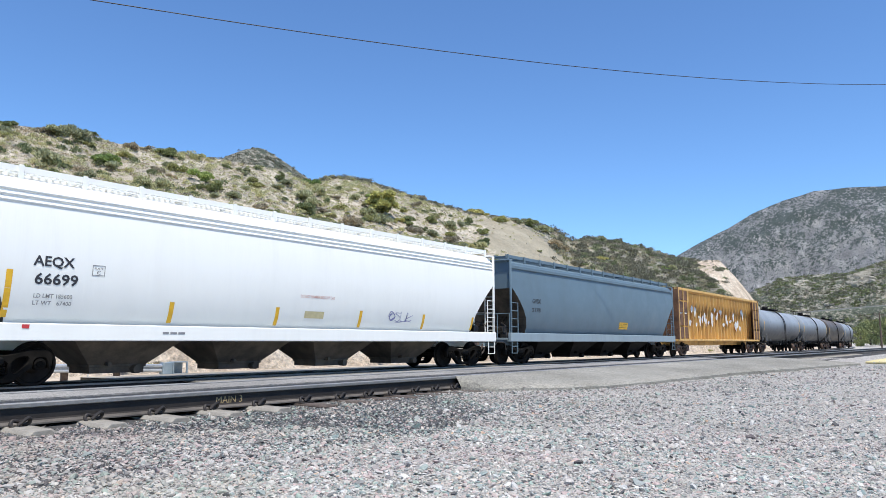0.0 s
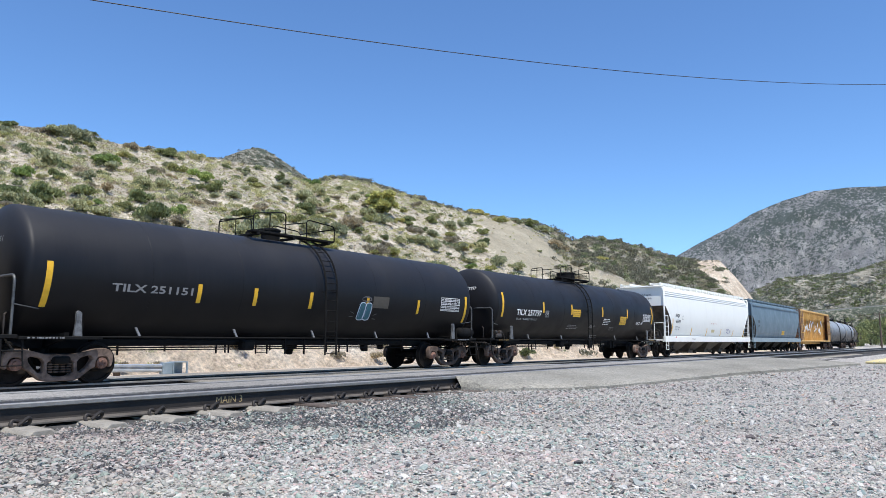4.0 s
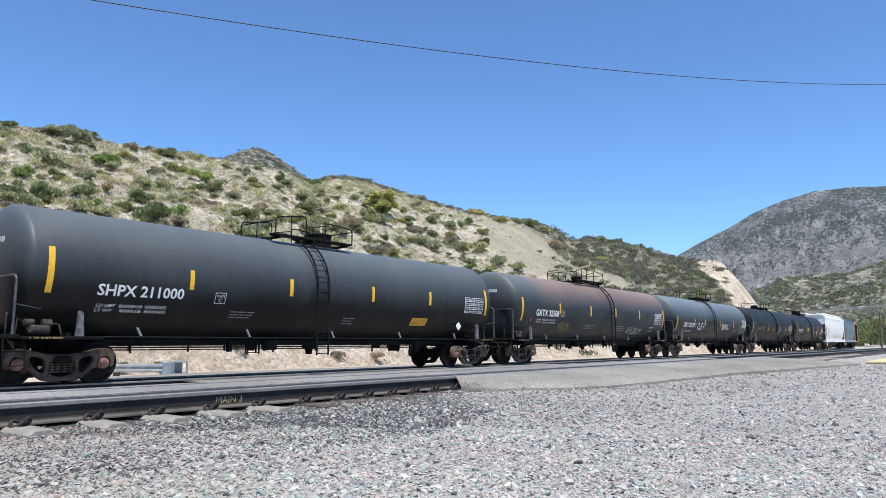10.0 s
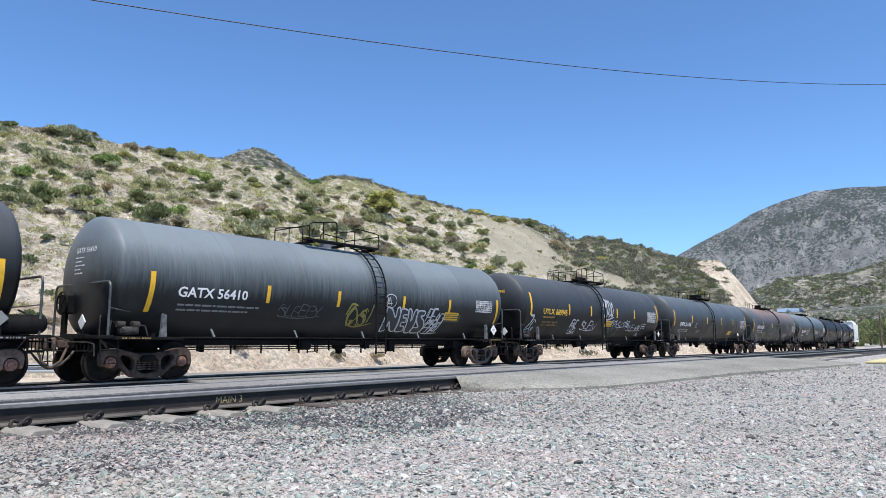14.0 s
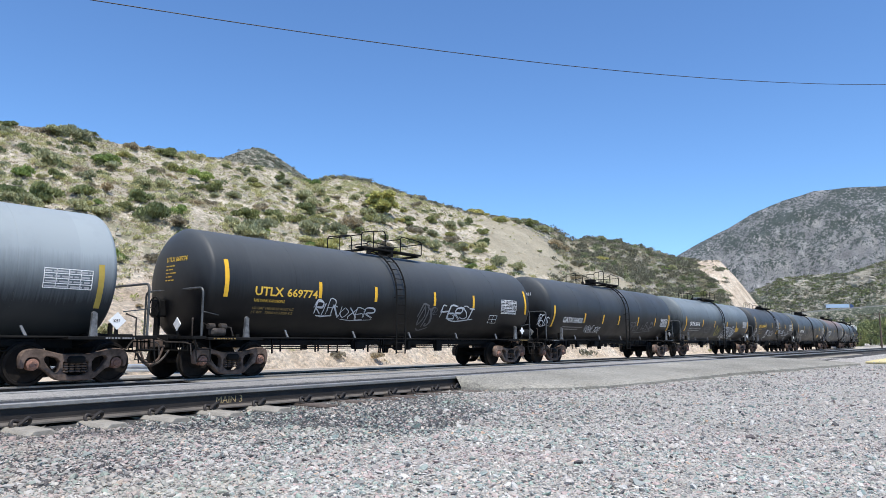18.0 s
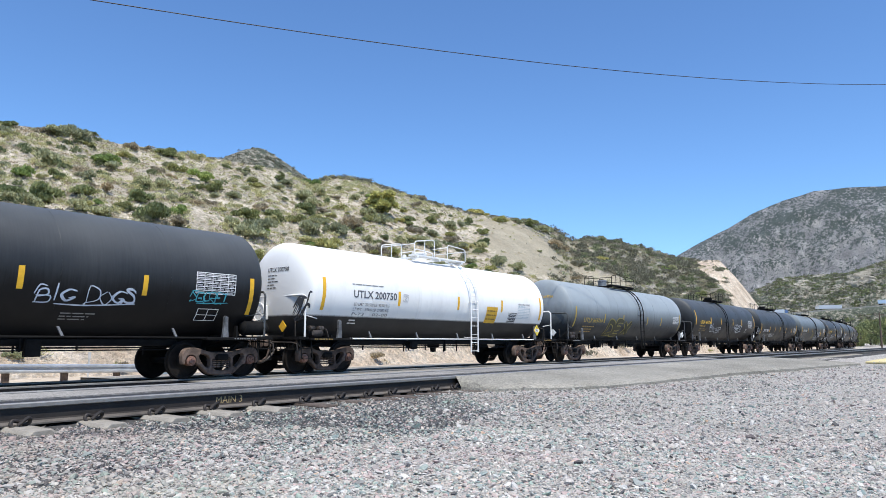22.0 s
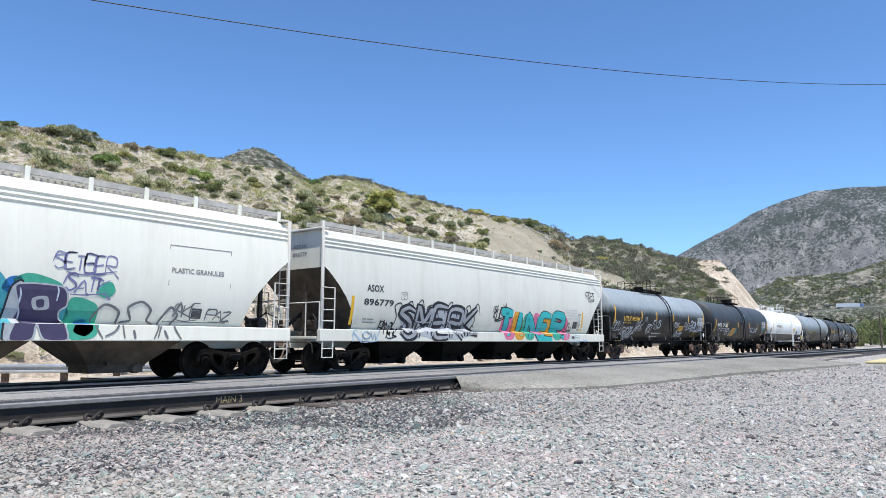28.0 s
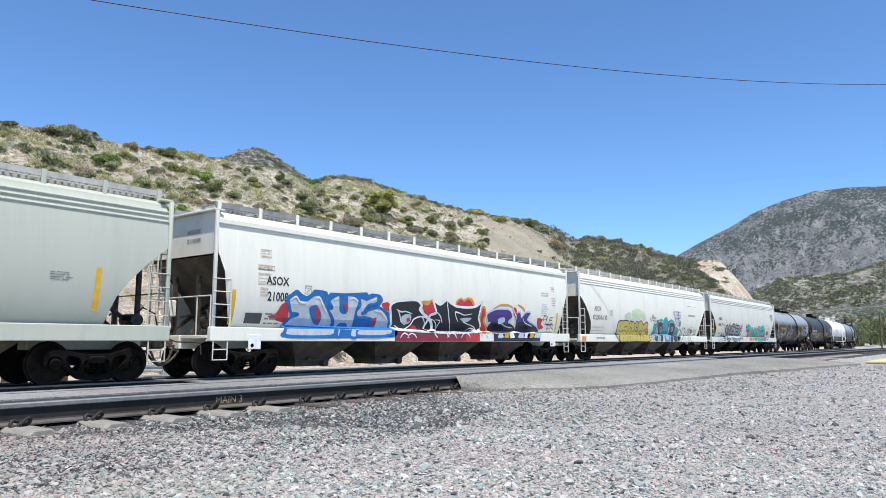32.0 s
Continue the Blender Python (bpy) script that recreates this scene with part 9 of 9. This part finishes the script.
def hill_places(count, seed, az0, az1, size0, size1, dense=None, power=0.9):
    rng = np.random.default_rng(seed)
    out = []
    while len(out) < count:
        az, t = rng.uniform(az0, az1), rng.random() ** power
        if t > 0.995 or (not clear_of_cut(az, t) or t < 0.19 or on_rock(az, t)) and rng.random() < 0.9:
            continue
        if dense and terrain_noise(az * 0.8, t * 6, 1.0, seed) < dense and rng.random() < 0.8:
            continue
        out.append((*hill_point(az, t), rng.uniform(size0, size1)))
    return out


def ridge_places(count, seed, az0, az1, t0, t1, size0, size1, shape, dense, keep_off=None):
    rng = np.random.default_rng(seed)
    out = []
    while len(out) < count:
        az, t = rng.uniform(az0, az1), rng.uniform(t0, t1)
        if terrain_noise(az * 1.3, t * 9, 1.0, seed) < dense and rng.random() < 0.85:
            continue
        x, y, z = ridge_point(az, t, *shape)
        if keep_off and keep_off[0] < math.hypot(x, y) < keep_off[1]:
            continue
        out.append((x, y, z, rng.uniform(size0, size1)))
    return out


tufts("undergrowth", "low dry grass tufts on the hillside", LEAF[3], hill_places(3800, 3, 16, 74, 0.18, 0.5), 26, 3)
tufts("undergrowth", "low grey-green tufts on the hillside", LEAF[0], hill_places(2600, 4, 16, 74, 0.2, 0.6), 40, 4, 0.26)
tufts("undergrowth", "low olive tufts on the hillside", LEAF[2], hill_places(1000, 5, 16, 74, 0.25, 0.6), 36, 5, 0.26)
tufts("undergrowth", "small grey-green bushes among the shrubs", LEAF[0], hill_places(200, 31, 30, 73, 0.5, 1.0), 260, 31, 0.16, 0.25)
tufts("undergrowth", "small dark green bushes among the shrubs", LEAF[1], hill_places(110, 32, 30, 73, 0.5, 1.1), 260, 32, 0.16, 0.25)
tufts("undergrowth", "grey-green chaparral on the far end of the hill", LEAF[5], hill_places(760, 6, 15.6, 29.0, 0.6, 1.8, -0.1), 150, 6, 0.2)
tufts("undergrowth", "dark chaparral on the far end of the hill", LEAF[1], hill_places(170, 7, 15.6, 29.0, 0.9, 1.9, -0.1), 170, 7, 0.16)
tufts("undergrowth", "pale sage scrub on the far end of the hill", LEAF[0], hill_places(420, 16, 15.6, 29.0, 0.5, 1.3, -0.1), 80, 16, 0.2)
tufts("undergrowth", "dry brown scrub on the far end of the hill", LEAF[3], hill_places(850, 17, 15.6, 29.0, 0.4, 1.2, -0.1), 90, 17, 0.18)
tufts("undergrowth", "chaparral clumps on the far green slope", LEAF[5], ridge_places(3600, 8, -2, 17, 0.05, 0.99, 1.2, 3.4, LOW_SHAPE, -0.1, (612, 646)), 26, 8, 0.3, 0.35)
tufts("undergrowth", "dark chaparral clumps on the far green slope", LEAF[1], ridge_places(2500, 9, -2, 17, 0.05, 0.99, 1.2, 3.6, LOW_SHAPE, 0.0, (612, 646)), 26, 9, 0.3, 0.35)
def crest_places(count, seed, az0, az1, t0, size0, size1):
    rng = np.random.default_rng(seed)
    return [(*hill_point(az, t), k) for az, t, k in zip(rng.uniform(az0, az1, count), rng.uniform(t0, 1.0, count), rng.uniform(size0, size1, count))]


tufts("undergrowth", "low dark scrub along the crest", LEAF[5], crest_places(420, 41, 16.5, 50, 0.955, 0.3, 0.95), 120, 41, 0.16)
tufts("undergrowth", "dry scrub along the crest", LEAF[3], crest_places(300, 42, 16.5, 72, 0.95, 0.2, 0.7), 80, 42, 0.16)
tufts("undergrowth", "grey-green scrub on the upper slope", LEAF[0], crest_places(260, 43, 39, 50, 0.78, 0.3, 0.9), 120, 43, 0.16)
tufts("undergrowth", "scrub on the small peak behind the hill", LEAF[5], ridge_places(700, 10, 46, 60, 0.5, 1.0, 0.5, 1.6, PEAK_SHAPE, -0.2), 30, 10, 0.28, 0.3)


def rubble():
    """Pale broken stones lying on the slope."""
    rng = np.random.default_rng(77)
    pts = [q for q in hill_places(6000, 21, 14, 74, 0.05, 0.18, power=1.0) if q[2] > 2.2]
    v, f = [], []
    cube = np.array([(i, j, k) for i in (-1, 1) for j in (-1, 1) for k in (-0.6, 1)], float)
    quads = np.array([(0, 1, 3, 2), (4, 6, 7, 5), (0, 4, 5, 1), (2, 3, 7, 6), (0, 2, 6, 4), (1, 5, 7, 3)])
    for n, (x, y, z, k) in enumerate(pts):
        k *= 0.35 + 1.3 * rng.random() ** 6
        v.append(cube * rng.uniform(0.4, 1.0, (8, 3)) * np.array([k * 1.3, k * 1.3, k * 0.8]) + (x, y, z))
        f.append(quads + 8 * n)
    tagged(new("rubble", flat_mesh("rubble", np.concatenate(v), np.concatenate(f), ROCKPALE)), "pale broken stones scattered on the hillside", "stones", kind="stuff")


def outcrops():
    """Pale boulders and a bare tan scar among the far chaparral."""
    rng = np.random.default_rng(78)
    pts = ridge_places(900, 23, -2, 15.5, 0.1, 0.97, 0.5, 2.0, LOW_SHAPE, 0.0, (612, 646))
    for _ in range(260):
        az, t = rng.normal(6.6, 0.45), rng.uniform(0.70, 0.93)
        pts.append((*ridge_point(az, t, *LOW_SHAPE), rng.uniform(1.0, 3.2)))
    v = [CUBE_V * rng.uniform(0.5, 1.1, (8, 3)) * np.array([k * 1.3, k * 1.3, k * 0.7]) + (x, y, z) for x, y, z, k in pts]
    f = [CUBE_F + 8 * n for n in range(len(pts))]
    tagged(new("outcrops", flat_mesh("outcrops", np.concatenate(v), np.concatenate(f), ROCKPALE)), "pale boulders among the far chaparral", "stones", kind="stuff")


ROCKPALE = surface("pale_stone", (0.36, 0.32, 0.25), (0.52, 0.48, 0.39), 1.3, 0.9, 0, 20, 0.2)
rubble()
outcrops()


# ---- trees beyond the curve ----
BARK = surface("bark", (0.07, 0.055, 0.04), (0.13, 0.10, 0.08), 4, 0.9, 0, 30, 0.4)


def tree(x, y, z, height, seed, leaf):
    rng = np.random.default_rng(seed)
    t = empty("tree")
    t.location = (x, y, z)
    tagged(t, "leafy green tree beyond the railway curve", "tree", "trees beyond the curve")
    g = Geo()
    g.tube([(0, 0, -0.3), (0.05, 0.02, height * 0.2), (0.12, -0.05, height * 0.45), (0.1, 0.1, height * 0.8)], [height * 0.035, height * 0.028, height * 0.02, height * 0.006], 8)
    for i in range(6):
        a = i * 1.1 + rng.uniform(0, 0.4)
        h = height * rng.uniform(0.25, 0.6)
        g.tube([(0.05, 0, h), (math.cos(a) * height * 0.15, math.sin(a) * height * 0.15, h + height * 0.1), (math.cos(a) * height * 0.3, math.sin(a) * height * 0.3, h + height * 0.22)], [height * 0.014, height * 0.009, height * 0.004], 6)
    part("trunk", g, BARK, t, smooth=True)
    lobes = [(rng.uniform(-0.34, 0.34) * height, rng.uniform(-0.34, 0.34) * height, rng.uniform(0.08, 0.82) * height, rng.uniform(0.13, 0.21) * height) for _ in range(17)]
    v, f = leaf_cloud(rng, lobes, 1500, height * 0.06, 0.85)
    c = new("crown", flat_mesh("crown", v, f, leaf))
    c.parent = t


for i, (az, r, h) in enumerate(((7.1, 205, 5.5), (6.5, 215, 7.0), (5.9, 200, 7.5), (5.3, 195, 8.5), (4.6, 190, 9.0), (3.7, 185, 9.0), (6.2, 235, 9.0), (2.6, 180, 9), (1.2, 178, 8.5), (5.0, 240, 10.5))):
    tree(r * math.cos(math.radians(az)), r * math.sin(math.radians(az)), -0.4, h, 60 + i, LEAF[1])
pole = empty("utility_pole")
pole.location = (150 * math.cos(math.radians(5.85)), 150 * math.sin(math.radians(5.85)), -0.3)
tagged(pole, "dark wooden utility pole beside the trees", "utility pole")
part("pole", Geo().tube([(0, 0, 0), (0, 0, 6.6)], [0.16, 0.11], 8), POST, pole, smooth=True)
part("crossarm", Geo().box(-0.06, 0.06, -0.8, 0.8, 6.1, 6.25, 0.01), POST, pole)

# ---- lorries on the far highway ----
LORRIES = []


def lorry(label, trailer, cab):
    t = empty("lorry")
    tagged(t, label, "lorry", "lorries on the far highway")
    part("trailer", Geo().box(-9.2, 6.8, -1.25, 1.25, 1.2, 4.0, 0.05), trailer, t)
    part("cab", Geo().box(7.2, 9.6, -1.2, 1.2, 0.9, 3.0, 0.2).box(7.2, 8.8, -1.15, 1.15, 2.9, 3.8, 0.2), cab, t)
    for x in (-8.0, -6.7, 5.6, 9.0):
        for y in (-1.1, 1.1):
            part("wheel", lambda: Geo().lathe([(-0.15, 0.3), (-0.14, 0.5), (0.14, 0.5), (0.15, 0.3)], "y", 14), BLACK, t, at=(x, y, 0.5), key=0, smooth=True)
    return t


def highway_pose(az, way):
    """A place on the highway at the bearing az, heading to smaller bearings, or to larger ones where way is above 0."""
    far = 635 if way > 0 else 627
    p = slope_at(az, 0.0366 + (11.4 - az) * 0.00126, far)
    q = slope_at(az - 1, 0.0366 + (12.4 - az) * 0.00126, far)
    d = p - q if way > 0 else q - p
    return pose(p.x, p.y, p.z + 0.12, 0, 0, math.degrees(math.atan2(d.y, d.x)))


def motor_car(label, mat):
    t = empty("motor_car")
    tagged(t, label, "car", "cars on the far highway")
    part("body", Geo().box(-2.2, 2.2, -0.9, 0.9, 0.35, 0.95, 0.12), mat, t)
    part("cabin", Geo().loft([[(-1.5, -0.8, 0.94), (1.0, -0.8, 0.94), (1.0, 0.8, 0.94), (-1.5, 0.8, 0.94)], [(-1.0, -0.65, 1.5), (0.4, -0.65, 1.5), (0.4, 0.65, 1.5), (-1.0, 0.65, 1.5)]], True), plain("tinted_glass", (0.03, 0.035, 0.04), 0.15), t, "dark glazed cabin")
    for x in (-1.4, 1.4):
        for y in (-0.85, 0.85):
            part("wheel", lambda: Geo().lathe([(-0.1, 0.2), (-0.09, 0.33), (0.09, 0.33), (0.1, 0.2)], "y", 14), BLACK, t, at=(x, y, 0.33), key=1, smooth=True)
    return t


LORRY_PALE = paint("lorry_pale_blue", (0.42, 0.55, 0.68), 0.4, amount=0.1)
LORRY_GREY = paint("lorry_grey", (0.5, 0.54, 0.58), 0.4, amount=0.1)
for lab, mat, cab, t0, pace in (("pale blue box lorry with dark blue cab on the highway", LORRY_PALE, (0.05, 0.09, 0.22), 16.8, -0.80), ("grey box lorry heading up the highway", LORRY_GREY, (0.5, 0.5, 0.5), 22.2, 1.5), ("grey box lorry with blue cab on the highway", LORRY_GREY, (0.10, 0.18, 0.36), 26.0, -0.80)):
    LORRIES.append((lorry(lab, mat, plain("cab_%d" % int(t0), cab, 0.4)), t0, pace))
for lab, col, t0 in (("small white car on the highway", (0.75, 0.75, 0.74), 6.9), ("small silver car on the highway", (0.5, 0.52, 0.55), 12.6)):
    LORRIES.append((motor_car(lab, paint("car_%d" % int(t0), col, 0.35, amount=0.1)), t0, -0.75))


def car_pose(centre, half, t):
    """Where a car stands at t seconds: both trucks keep to the curve."""
    s = centre + travelled(t)
    a, b = on_track(s - half), on_track(s + half)
    return pose((a[0] + b[0]) / 2, (a[1] + b[1]) / 2, 0, 0, 0, math.degrees(math.atan2(b[1] - a[1], b[0] - a[0])))


def motions():
    for car, centre, half, sets in TRAIN:
        walk(car, [(t / 2, car_pose(centre, half, t / 2)) for t in range(65)])
        first, last = (max(0.0, min(32.0, round((s - centre) / 9.27 + 16, 1))) for s in (-14, 76))
        times = [first + i / 15 for i in range(int((last - first) * 15) + 1)]
        for w in sets:
            x, y, z = w.location
            turn = lambda t: pose(x, y, z, 0, math.degrees((travelled(t) - travelled(first)) / 0.457) if t > first else 0, 0)
            rows = [(t, turn(t)) for t in times]
            if first > 0:
                rows = [(0, turn(first))] + rows
            if times[-1] < 31.9:
                rows.append((32, rows[-1][1]))
            walk(w, rows if len(rows) > 1 else [(0, rows[0][1]), (32, rows[0][1])])

    for l, t0, pace in LORRIES:
        walk(l, [(t, highway_pose(9.2 + (t - t0) * pace, pace)) for t in range(0, 33, 4)])


motions()
